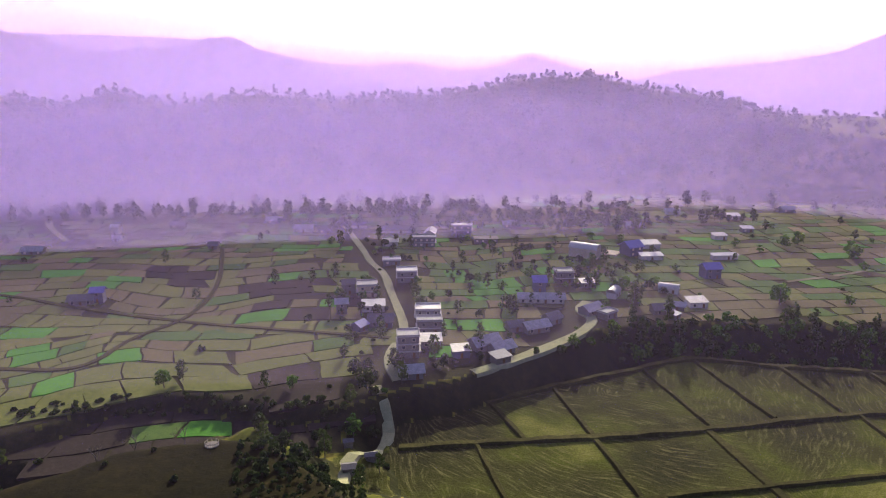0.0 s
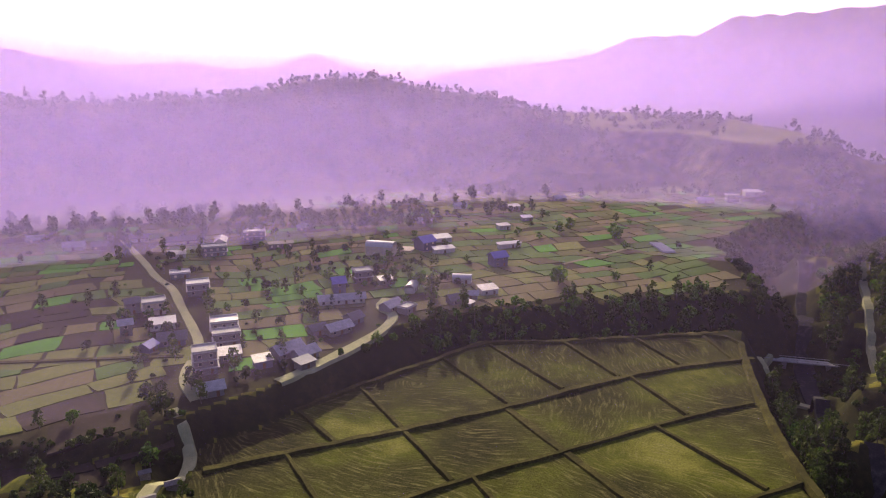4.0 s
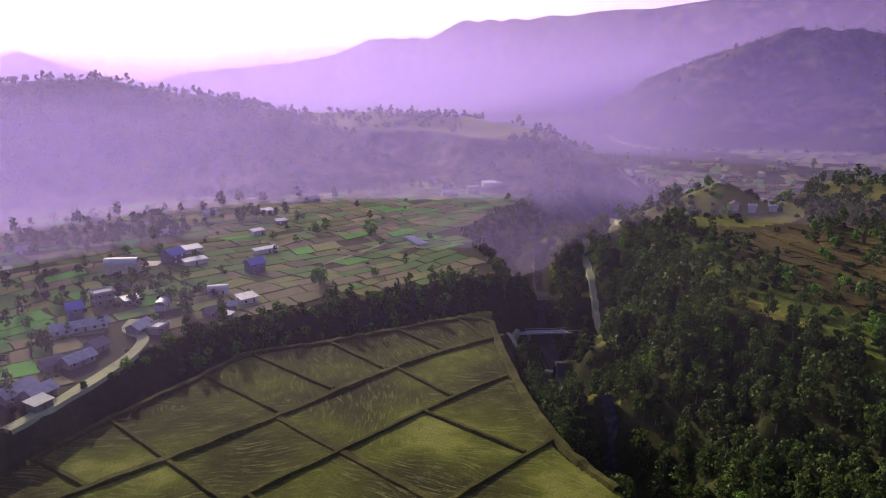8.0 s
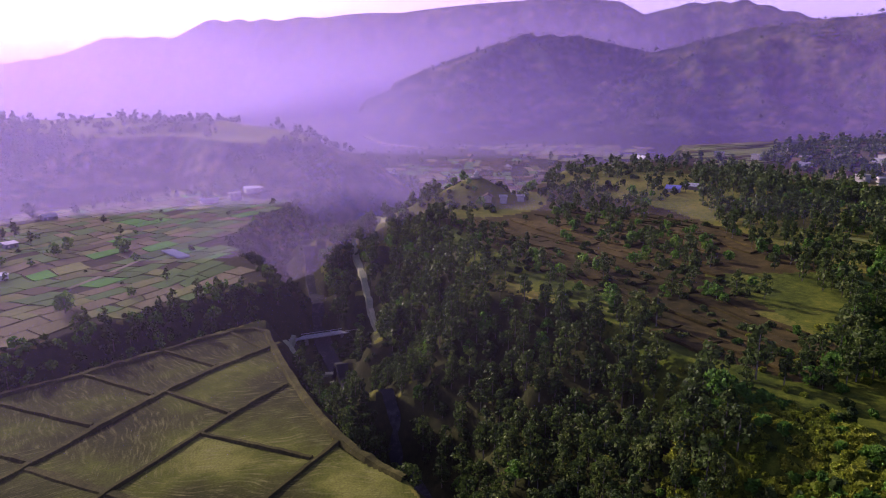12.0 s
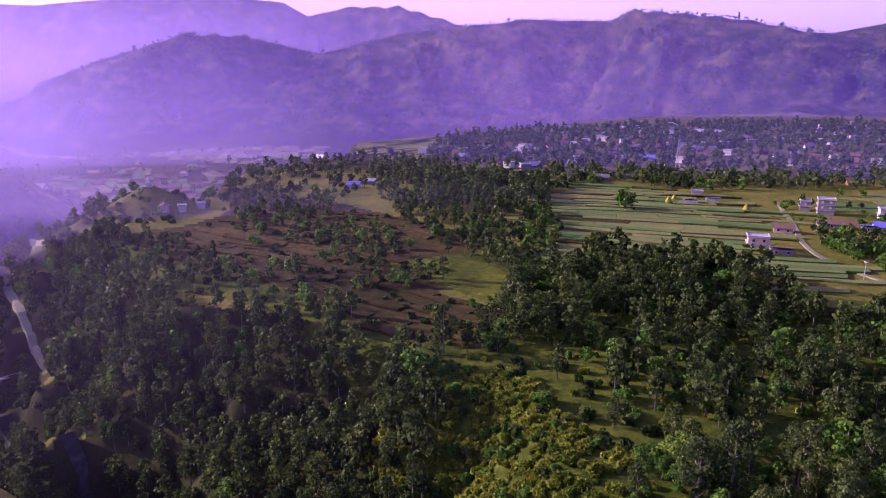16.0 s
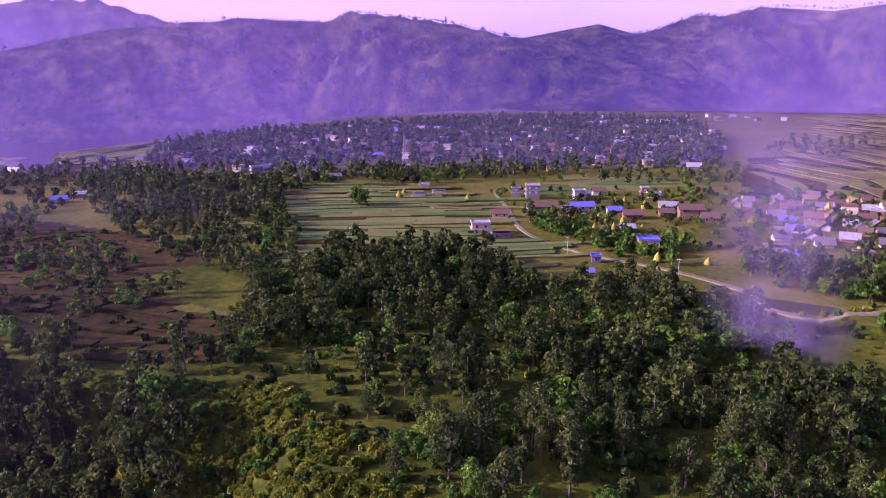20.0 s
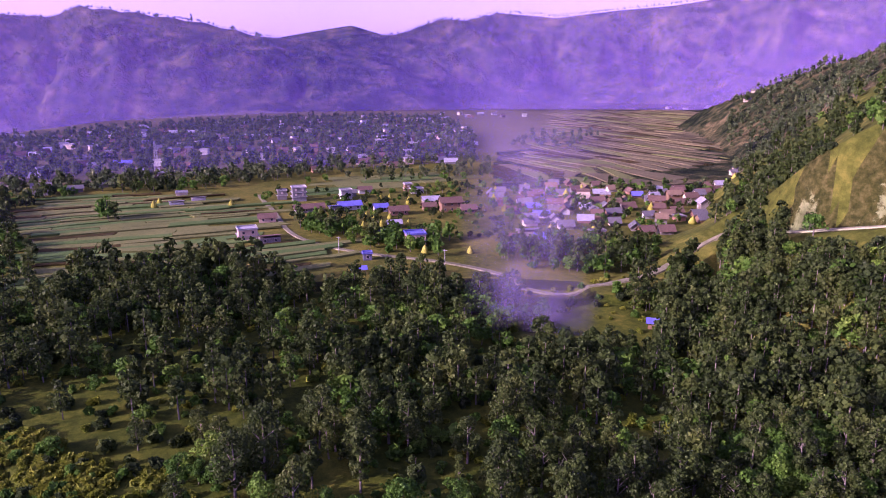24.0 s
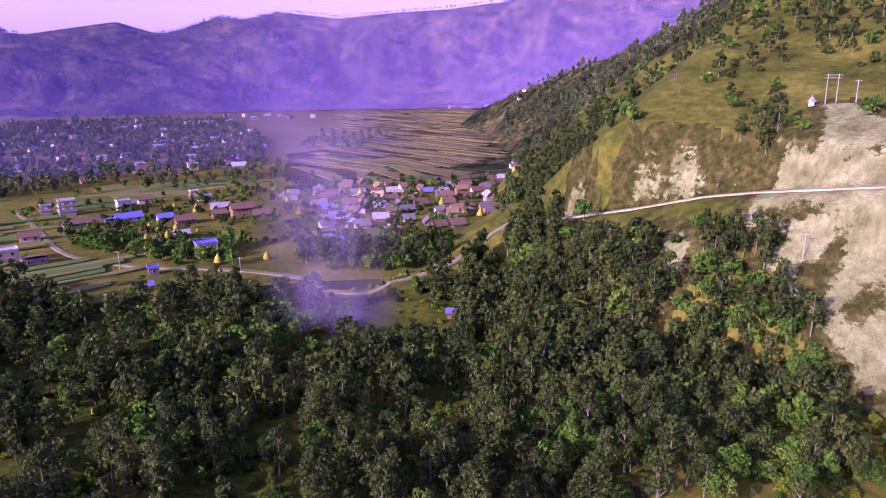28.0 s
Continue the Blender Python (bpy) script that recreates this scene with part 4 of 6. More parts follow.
for kk, (kind, (tall, wide, bottom, blobs, lm, lab, nm)) in enumerate(KINDS.items()):
    FINE[kind], COARSE[kind] = [], []
    for variant in range(4):
        rng = np.random.RandomState(100 + kk * 10 + variant)
        n = 1250 if tall > 5 else 300
        leaves = crown_points(rng, n, tall, wide, bottom, blobs, 0.29 if tall > 5 else 0.2 if nm == "tuft" else 0.3).reshape(-1, 3)
        crown = mesh_of("crown", leaves, np.arange(len(leaves)).reshape(-1, 4), [lm])
        tv, tq = trunk_of(rng, tall, bottom, wide, tall * 0.016)
        FINE[kind].append((crown, mesh_of("trunk", tv, tq, [BARK], smooth=True)))
        rng = np.random.RandomState(100 + kk * 10 + variant)
        COARSE[kind].append({q: crown_points(rng, {420: 310, 170: 120}.get(q, q), tall, wide, bottom, blobs, s) for q, s in ((420, 0.55), (170, 0.9), (60, 1.25), (22, 1.9))})

PLACED = []          # x, y, kind, scale, turn


def scatter(seed, poly, spacing, kinds, size=(0.75, 1.2), test=None, jitter=0.5):
    """Uneven planting over an outline."""
    rng = np.random.RandomState(seed)
    p = np.array(poly, float)
    x, y = np.meshgrid(np.arange(p[:, 0].min(), p[:, 0].max(), spacing), np.arange(p[:, 1].min(), p[:, 1].max(), spacing))
    x, y = x.ravel() + rng.uniform(-jitter, jitter, x.size) * spacing, y.ravel() + rng.uniform(-jitter, jitter, y.size) * spacing
    ok = inside(x, y, [tuple(q) for q in poly])
    if test is not None:
        ok &= test(x, y, rng)
    x, y = x[ok], y[ok]
    names, odds = list(kinds), np.array(list(kinds.values()), float)
    pick = rng.choice(len(names), x.size, p=odds / odds.sum())
    for a, b, k, s, t in zip(x, y, pick, rng.uniform(*size, x.size), rng.uniform(0, 360, x.size)):
        PLACED.append((a, b, names[k], s, t))


RIVER = [(132, 84), (151, 107), (163, 125), (183, 157), (209, 195), (231, 227), (264, 264), (326, 334), (380, 390)]
CLEARINGS = [[(156, 34), (154, 20), (137, 0), (108, -24), (85, -45), (50, -40), (50, 44), (120, 44)], [(160, 30), (165, 5), (140, -5), (128, -24), (112, -24), (110, 22), (140, 28)], [(156, -44), (163, -60), (140, -58)], [(158, -138), (152, -176), (136, -168), (138, -132)],
             [(114, -54), (112, -80), (100, -68)], [(240, 40), (230, 10), (190, 20), (203, 60)], [(190, 5), (184, -16), (172, -12), (176, 6)], [(174, -68), (178, -90), (166, -90), (163, -70)]]


def in_wood(x, y, rng):
    open_ = np.zeros(x.shape, bool)
    for c in CLEARINGS:
        open_ |= inside(x, y, c)
    road_d = along(x, y, [(261, -125), (242, -140), (221, -151), (199, -156), (182, -160), (174, -180), (169, -198), (171, -216), (170, -234), (148, -230)])[0]
    return (~open_ | (rng.rand(x.size) < 0.12)) & (rng.rand(x.size) < 0.6 + 1.7 * fbm(x, y, 38.0, 3)) & (along(x, y, RIVER)[0] > 9) & (road_d > 5) & (np.hypot(x, y) > 75)


def on_bank(lo, hi, dens=1.0, depth=70):
    def test(x, y, rng):
        d, z = outside(x, y, PLATEAU), ground(x, y)
        return (d > lo) & (d < depth) & (z > -28) & (z < hi) & (rng.rand(x.size) < dens) & (outside(x, y, PADDY_BENCH) > 6) & (along(x, y, RIVER)[0] > 6) & (along(x, y, [(205, 200), (240, 232)])[0] > 11)
    return test


FOREST_MIX = {"tall": 5, "slim": 3, "round": 3.4, "bush": 1.2}
scatter(21, [(60, 24), (155, 30), (203, 83), (225, 81), (189, 46), (182, 12), (215, 11), (250, 10), (290, -20), (290, -60), (257, -76), (225, -93), (232, -112), (200, -150), (168, -176), (160, -225),
             (70, -215), (50, -150), (50, -60)], 5.0, FOREST_MIX, (0.6, 1.3), in_wood)
scatter(22, [(60, 24), (320, 24), (320, 290), (150, 200), (120, 90), (60, 60)], 4.4, {"tall": 5, "slim": 2, "round": 0.6, "shade": 2, "scrub": 1.5, "bush": 0.3}, (0.7, 1.15), on_bank(1.0, 26))
scatter(23, [(230, 150), (300, 208), (390, 236), (400, 330), (330, 340), (260, 260)], 6.5, {"tall": 2, "round": 2, "scrub": 4}, (0.5, 1.0), on_bank(1.0, 26, 0.8, 90))
scatter(57, [(236, -24), (212, -14), (190, -26), (160, -10), (140, -12), (112, -36), (118, -60), (150, -84), (200, -70), (236, -50)], 6.2, {"tall": 5, "slim": 3, "thicket": 2, "round": 1}, (0.6, 1.15), lambda x, y, r: (r.rand(x.size) < 0.6 + 0.8 * fbm(x, y, 24.0, 2)) & ~inside(x, y, CLEARINGS[1]))
scatter(58, [(70, -194), (57, -194), (47, -193), (39, -185), (28, -176), (18, -166), (14, -141), (35, -121), (58, -101), (79, -135), (87, -178)], 4.8, {"tall": 3, "slim": 1, "round": 3, "bush": 4, "thicket": 1}, (0.5, 1.05), lambda x, y, r: (r.rand(x.size) < 0.62 + 0.6 * fbm(x, y, 20.0, 2)) & (outside(x, y, SLIDE) > 3) & (np.hypot(x, y) > 85))
scatter(62, [(296, 200), (304, 181), (257, 124), (221, 86), (205, 63), (193, 69), (204, 92), (221, 128), (255, 165)], 4.6, {"tall": 2, "scrub": 3, "thicket": 3, "round": 1, "slim": 1}, (0.45, 0.9), lambda x, y, r: r.rand(x.size) < 0.62 + 0.7 * fbm(x, y, 25.0, 2))
# belt between the brown and the green fields, and the rim of the northern plateau
scatter(24, [(521, 137), (589, 96), (459, 1), (275, -7), (247, 12), (297, 50), (371, 86)], 6.5, {"tall": 5, "slim": 2, "round": 2, "scrub": 1}, (0.65, 1.1), lambda x, y, r: r.rand(x.size) < 0.75 + fbm(x, y, 30.0, 2))
scatter(47, [(369, 177), (404, 125), (306, 92), (299, 138)], 7.5, {"tall": 5, "slim": 2, "round": 2, "scrub": 1}, (0.55, 1.0), lambda x, y, r: r.rand(x.size) < 0.6 + fbm(x, y, 30.0, 2))
scatter(48, [(320, 111), (351, 78), (244, 35), (237, 69)], 7.0, {"round": 3, "scrub": 3, "tall": 3}, (0.55, 1.0), lambda x, y, r: r.rand(x.size) < 0.5 + fbm(x, y, 30.0, 2))
scatter(49, [(262, 13), (271, -27), (211, -30), (191, -3), (210, 11)], 6.0, {"tall": 5, "slim": 2, "round": 2, "scrub": 1}, (0.6, 1.0), lambda x, y, r: r.rand(x.size) < 0.5 + fbm(x, y, 20.0, 2))
scatter(25, [(395, 138), (400, 215), (510, 240), (665, 188), (620, 120), (480, 110)], 13.0, {"tall": 4, "round": 3, "scrub": 2}, (0.6, 1.1), lambda x, y, r: r.rand(x.size) < 0.6 + fbm(x, y, 60.0, 2))
scatter(67, [(372, 215), (400, 212), (512, 230), (655, 182), (600, 110), (480, 80), (400, 130), (360, 185)], 8.5, {"shade": 4, "scrub": 3, "tall": 2, "thicket": 2}, (0.5, 1.0), lambda x, y, r: (r.rand(x.size) < 0.42 + 1.1 * fbm(x, y, 36.0, 2)) & (np.hypot(x - 367, y - 225) > 12) & (np.hypot(x - 358, y - 201) > 16))
scatter(26, BROWN_FIELDS, 6.0, {"tall": 1, "round": 1.5, "scrub": 5}, (0.4, 0.9), lambda x, y, r: r.rand(x.size) < 0.5 + 1.1 * fbm(x, y, 34.0, 2))
# the near hillside
NEAR_HILL = [(170, -200), (190, -262), (300, -430), (560, -760), (450, -740), (260, -600), (100, -540), (-60, -420), (-60, -190), (10, -140), (70, -160)]
off_road = lambda x, y, r: (along(x, y, HILL_ROAD)[0] > 12) & (outside(x, y, SLIDE) > 1)
scatter(27, [(175, -190), (158, -226), (90, -219), (40, -205), (0, -190), (12, -110), (60, -100), (100, -140)], 5.8, {"tall": 4, "slim": 1, "round": 3, "bush": 2}, (0.6, 1.1),
        lambda x, y, r: off_road(x, y, r) & (along(x, y, HILL_ROAD)[0] > 17) & (r.rand(x.size) < 0.8 + fbm(x, y, 30.0, 2)) & (np.hypot(x, y) > 90))
scatter(28, NEAR_HILL, 9.0, {"tall": 3, "round": 1.5, "scrub": 3, "slim": 1}, (0.5, 1.0), lambda x, y, r: off_road(x, y, r) & (y < -232) & (r.rand(x.size) < np.where((y < -310) | (x > 200), 0.9, 0.4) + 1.6 * fbm(x, y, 45.0, 2)))
scatter(65, [(128, -222), (112, -222), (96, -222), (88, -206), (80, -190), (76, -170), (80, -150), (110, -140), (150, -170), (165, -190), (166, -212)], 5.0, {"tall": 6, "shade": 2, "slim": 1, "round": 0.8}, (0.7, 1.1), lambda x, y, r: (along(x, y, HILL_ROAD)[0] > 8) & (r.rand(x.size) < 0.75) & (outside(x, y, [(160, -140), (152, -176), (132, -172), (134, -150)]) > 3))
scatter(66, [(72, -190), (52, -192), (36, -180), (20, -166), (16, -140), (40, -118), (60, -130), (70, -160)], 4.4, {"round": 4, "bush": 4, "tall": 3, "tussock": 3}, (0.5, 1.0), lambda x, y, r: (r.rand(x.size) < 0.7) & (outside(x, y, SLIDE) > 2))
scatter(68, [(44, -185), (30, -175), (18, -167), (13, -133), (27, -121)], 2.6, {"bush": 4, "tussock": 4, "round": 0.7}, (0.45, 1.0), lambda x, y, r: (r.rand(x.size) < 0.7) & (outside(x, y, SLIDE) > 1))
scatter(69, [(196, 150), (186, 160), (205, 205), (232, 236), (250, 226), (238, 190), (215, 150)], 3.2, {"thicket": 4, "scrub": 3}, (0.5, 0.9), lambda x, y, r: (r.rand(x.size) < 0.8) & (along(x, y, RIVER)[0] > 5) & (along(x, y, [(250, 208), (258, 219), (266, 228)])[0] > 4))
scatter(72, [(106, -26), (150, 6), (200, 20), (250, 10), (290, -30), (285, -60), (257, -78), (225, -95), (215, -140), (168, -176), (150, -215), (75, -205), (50, -140), (60, -80), (88, -48)], 5.2, {"bush": 4, "thicket": 3, "scrub": 3, "round": 0.8}, (0.45, 1.0), lambda x, y, r: (r.rand(x.size) < 0.55 + 1.0 * fbm(x, y, 18.0, 2)) & (along(x, y, [(261, -125), (242, -140), (221, -151), (199, -156), (182, -160), (174, -180)])[0] > 5) & (outside(x, y, [(158, -142), (152, -174), (134, -170), (136, -148)]) > 2))
scatter(73, [(100, -30), (128, -26), (160, 0), (200, 12), (240, 8), (275, -20), (282, -58), (240, -84), (200, -110), (170, -150), (120, -170), (80, -130), (84, -60)], 8.0, {"tall": 5, "slim": 2, "round": 1.4}, (0.7, 1.15), lambda x, y, r: (r.rand(x.size) < 0.2) & ~inside(x, y, CLEARINGS[1]) & (outside(x, y, [(158, -142), (152, -174), (134, -170), (136, -148)]) > 4))
scatter(59, [(216, -333), (128, -235), (119, -234), (107, -210), (126, -204)], 3.0, {"scrub": 5, "thicket": 2}, (0.5, 0.9), lambda x, y, r: (r.rand(x.size) < 0.6) & off_road(x, y, r))
scatter(60, [(243, -334), (222, -361), (204, -370), (185, -376), (114, -236), (126, -235), (134, -234), (118, -198), (147, -212)], 5.5, {"tall": 4, "shade": 3, "scrub": 2, "round": 1}, (0.5, 1.0), lambda x, y, r: (r.rand(x.size) < 0.75 + 0.6 * fbm(x, y, 30.0, 2)) & off_road(x, y, r))
scatter(61, [(134, -234), (114, -236), (96, -206), (118, -198)], 4.0, {"scrub": 4, "thicket": 3}, (0.4, 0.9), lambda x, y, r: (r.rand(x.size) < 0.5) & off_road(x, y, r))
# banks and edges of the village terrace
edge = lambda lo, hi, dens: lambda x, y, r: (outside(x, y, VILLAGE_TERRACE) > lo) & (outside(x, y, VILLAGE_TERRACE) < hi) & (r.rand(x.size) < dens) & (outside(x, y, PADDY_BENCH) > 2) & ~inside(x, y, LOWER_BENCH)
scatter(29, [(-200, 130), (-40, 150), (-15, 215), (60, 255), (100, 262), (235, 250), (280, 340), (420, 420), (430, 440), (300, 380), (240, 275), (90, 280), (-20, 235), (-130, 195), (-220, 185)], 5.0,
        {"scrub": 5, "bush": 2, "round": 1.5, "tall": 0.6}, (0.5, 1.1), edge(-1, 22, 0.75))
scatter(30, [(-60, 150), (-20, 150), (-12, 222), (10, 232), (30, 246), (10, 250), (-45, 218)], 6.0, {"shade": 3, "tall": 2, "thicket": 3}, (0.5, 0.9), lambda x, y, r: (r.rand(x.size) < 0.6) & (along(x, y, [(-24, 212), (-20, 202), (-18, 192), (-22, 182), (-28, 175), (-29, 162)])[0] > 5))
scatter(31, [(-60, 215), (60, 262), (110, 275), (125, 300), (110, 400), (60, 400), (-50, 440), (-60, 300)], 11.0, {"round": 3, "tall": 2, "bush": 3}, (0.35, 0.75), lambda x, y, r: (r.rand(x.size) < 0.3) & (along(x, y, [(-60, 427), (-43, 367), (-28, 316), (-18, 267), (-21, 216)])[0] > 6))
scatter(32, TERRACE_FIELDS, 17.0, {"round": 2, "tall": 2, "scrub": 3}, (0.35, 0.85), lambda x, y, r: r.rand(x.size) < 0.1 + 0.25 * fbm(x, y, 80.0, 2) + np.where(y > 400, 0.12, 0))
scatter(33, [(-330, 470), (-130, 478), (0, 490), (120, 505), (250, 515), (420, 460), (420, 500), (200, 560), (0, 540), (-330, 530)], 9.0, {"tall": 3, "round": 2}, (0.6, 1.15), lambda x, y, r: r.rand(x.size) < np.where(x < 20, 0.75, 0.35))
scatter(34, [(-210, 60), (-140, 130), (-50, 145), (-20, 150), (-5, 60), (-60, 20)], 2.2, {"thicket": 1}, (0.3, 0.55), lambda x, y, r: ((x > -46 + 0.2 * (138 - y)) & (r.rand(x.size) < 0.9) | (r.rand(x.size) < 0.025)) & (np.hypot(x, y) > 90) & (np.hypot(x + 52, y - 138) > 6))
# thicket on the bank between the village and the paddies, shade trees round the houses
scatter(53, [(62, 252), (95, 259), (130, 252), (205, 243), (236, 258), (180, 268), (120, 274), (85, 274), (64, 264)], 4.2, {"tall": 3, "round": 2, "scrub": 3, "thicket": 3}, (0.5, 0.95), lambda x, y, r: (r.rand(x.size) < 0.85) & (outside(x, y, PADDY_BENCH) > 3))
scatter(54, [(-56, 225), (-4, 218), (64, 266), (112, 278), (120, 320), (118, 395), (60, 400), (-10, 410), (-52, 420), (-60, 300)], 7.0, {"shade": 4, "tall": 2, "thicket": 3, "round": 1}, (0.4, 0.85), lambda x, y, r: (r.rand(x.size) < 0.16 + 0.9 * fbm(x, y, 30.0, 2)) & (along(x, y, [(-60, 427), (-43, 367), (-28, 316), (-18, 267), (-21, 216)])[0] > 5) & (along(x, y, [(8, 223), (34, 243), (52, 260), (61, 277), (62, 299)])[0] > 5))
scatter(55, [(-110, 440), (120, 440), (230, 470), (60, 500), (-130, 490)], 8.0, {"shade": 3, "tall": 3}, (0.5, 1.0), lambda x, y, r: r.rand(x.size) < 0.45 + fbm(x, y, 40.0, 2))
scatter(56, [(-135, 196), (-110, 203), (-83, 207), (-52, 201), (-31, 203), (-31, 197), (-52, 195), (-83, 200), (-108, 196), (-132, 186)], 2.6, {"scrub": 4, "thicket": 4}, (0.35, 0.75), lambda x, y, r: r.rand(x.size) < 0.75)
# gardens along the plateau road, the plateau village and the town
scatter(35, [(330, -118), (300, -122), (262, -132), (240, -150), (262, -165), (300, -145), (335, -135)], 4.6, {"round": 5, "tall": 1.5, "bush": 2}, (0.7, 1.1), lambda x, y, r: r.rand(x.size) < 0.8)
scatter(36, [(225, -165), (200, -172), (182, -190), (180, -215), (200, -235), (225, -215), (238, -180)], 4.8, {"round": 4, "tall": 2.5, "bush": 2}, (0.7, 1.1), lambda x, y, r: r.rand(x.size) < 0.75)
scatter(37, [(430, -130), (400, -290), (300, -420), (215, -300), (260, -170), (340, -125)], 7.5, {"round": 3, "shade": 3, "tall": 1, "bush": 3, "thicket": 2}, (0.35, 0.8), lambda x, y, r: r.rand(x.size) < 0.6 + 0.8 * fbm(x, y, 35.0, 2))
scatter(38, [(470, -170), (486, -339), (440, -320), (400, -300), (415, -250), (450, -180)], 9.0, {"round": 2, "tall": 2}, (0.6, 1.0), lambda x, y, r: r.rand(x.size) < 0.35)
TOWN = [(660, 120), (817, 116), (925, 50), (1093, -178), (1123, -472), (977, -624), (688, -477), (486, -339), (500, -240), (515, -129), (540, -20), (560, 60)]
scatter(39, TOWN, 11.0, {"tall": 3, "round": 3}, (0.55, 1.1), lambda x, y, r: r.rand(x.size) < 0.78 + 0.8 * fbm(x, y, 80.0, 2))
scatter(40, [(455, -30), (470, -120), (500, -240), (515, -129), (540, 0), (500, 60), (470, 110), (455, 60)], 8.0, {"tall": 3, "round": 2, "shade": 2}, (0.6, 1.15), lambda x, y, r: (r.rand(x.size) < 0.8 + 0.5 * fbm(x, y, 50.0, 2)) & ~inside(x, y, GREEN_FIELDS))
scatter(41, [(560, -420), (640, -520), (610, -600), (520, -480)], 11.0, {"tall": 3, "round": 2}, (0.7, 1.1), lambda x, y, r: r.rand(x.size) < 0.5)
# far woods: hill crests, the bluff, the ranges' feet
scatter(42, [(-760, 330), (-500, 440), (-300, 530), (-120, 570), (60, 580), (240, 590), (380, 590), (370, 760), (260, 930), (0, 930), (-360, 830), (-760, 600)], 9.0, {"tall": 1, "round": 2}, (0.55, 1.1), lambda x, y, r: (along(x, y, HILL_CREST)[0] < 120 + 180 * r.rand(x.size)) & (ground(x, y) > 2) & (np.hypot(x, y) < along(x, y, [(p[0], p[1], math.hypot(p[0], p[1])) for p in HILL_CREST])[1] + 15) & (r.rand(x.size) < 0.85))
scatter(43, FAR_BLUFF, 11.0, {"tall": 1, "round": 1}, (0.6, 1.2), lambda x, y, r: r.rand(x.size) < 0.2 + 0.9 * fbm(x, y, 60.0, 2))
scatter(63, [(225, 270), (262, 345), (330, 392), (410, 432), (430, 480), (450, 500), (480, 450), (440, 400), (340, 350), (285, 310), (250, 250)], 5.0, {"shade": 4, "thicket": 4, "scrub": 2}, (0.5, 0.95), lambda x, y, r: (outside(x, y, VILLAGE_TERRACE) > -1) & (outside(x, y, VILLAGE_TERRACE) < 34) & (r.rand(x.size) < 0.8))
scatter(44, [(420, 260), (700, 230), (900, 200), (1250, 500), (900, 900), (600, 600), (450, 430)], 26.0, {"tall": 1, "round": 2}, (0.6, 1.2), lambda x, y, r: r.rand(x.size) < 0.35 + fbm(x, y, 120.0, 2))
scatter(50, [(165, 32), (168, 4), (140, -8), (130, -22), (105, -24), (92, 20), (110, 40), (150, 42)], 1.7, {"tussock": 7, "bush": 0.6, "scrub": 0.2}, (0.45, 1.1), lambda x, y, r: (r.rand(x.size) < np.where(inside(x, y, PLATEAU) & (x < 128) & (y < 2), 0.2, 0.8)) & (ground(x, y) > 2))
scatter(51, [(70, 24), (155, 30), (203, 83), (189, 46), (250, 10), (290, -60), (225, -93), (200, -150), (160, -225), (60, -200), (50, -60)], 6.0, {"tussock": 5, "bush": 2}, (0.4, 1.0), lambda x, y, r: (r.rand(x.size) < 0.5) & (np.hypot(x, y) > 80))
scatter(52, [(215, 225), (300, 285), (420, 400), (520, 470), (640, 500), (560, 380), (420, 300), (330, 245), (262, 200)], 7.0, {"scrub": 4, "round": 2, "tall": 2}, (0.5, 0.95), lambda x, y, r: (r.rand(x.size) < 0.55 + fbm(x, y, 40.0, 2)) & (ground(x, y) < -14) & ~inside(x, y, LOW_FIELDS) & (along(x, y, [(205, 200), (240, 232)])[0] > 13) & (along(x, y, [(252, 212), (265, 228), (302, 271)])[0] > 6))
scatter(45, [(330, 190), (400, 200), (410, 240), (360, 260), (320, 235)], 5.5, {"scrub": 5, "bush": 1, "round": 0.6}, (0.5, 1.0), lambda x, y, r: (r.rand(x.size) < 0.55) & (np.hypot(x - 367, y - 225) > 9) & (np.hypot(x - 358, y - 201) > 16))
scatter(46, [(-130, 140), (-60, 150), (-20, 160), (-20, 175), (-120, 175)], 9.0, {"shade": 1, "thicket": 3, "slim": 1}, (0.3, 0.6), lambda x, y, r: r.rand(x.size) < 0.35)
for x, y, k, s in ((397, -43, "round", 1.75), (393, -46, "tall", 1.0), (-89, 216, "tall", 0.7), (-93, 210, "round", 1.0), (-32, 221, "shade", 1.0), (-27, 210, "shade", 1.1), (-51, 210, "round", 0.7), (-60, 210, "tall", 0.6),
                   (79, 287, "tall", 1.1), (80, 311, "round", 1.2), (145, 295, "round", 1.3), (205, 403, "round", 1.2), (220, 371, "round", 1.2), (105, 434, "tall", 1.0), (69, 318, "tall", 0.9),
                   (82, 295, "tall", 1.1), (195, 398, "round", 1.1), (222, 378, "round", 1.2), (149, 301, "round", 1.1), (196, 265, "round", 0.9), (269, -164, "round", 1.3), (262, -168, "round", 1.2),
                   (73, -232, "tall", 0.7), (70, -232, "tall", 0.76), (68, -231, "tall", 0.82), (66, -231, "tall", 0.88), (70, -233, "tall", 0.94), (66, -234, "tall", 1.0), (70, -241, "tall", 0.7), (73, -234, "tall", 0.76), (65, -200, "tall", 0.82), (61, -201, "tall", 0.88), (58, -198, "tall", 0.94), (55, -198, "tall", 1.0), (63, -197, "tall", 0.7), (43, -248, "round", 0.76), (44, -245, "round", 0.82), (62, -239, "bush", 0.88), (59, -237, "bush", 0.94), (102, -236, "bush", 1.0), (100, -236, "bush", 0.7), (77, -234, "tall", 0.76), (79, -235, "round", 0.82)):
    PLACED.append((x, y, k, s, x * 7.0))

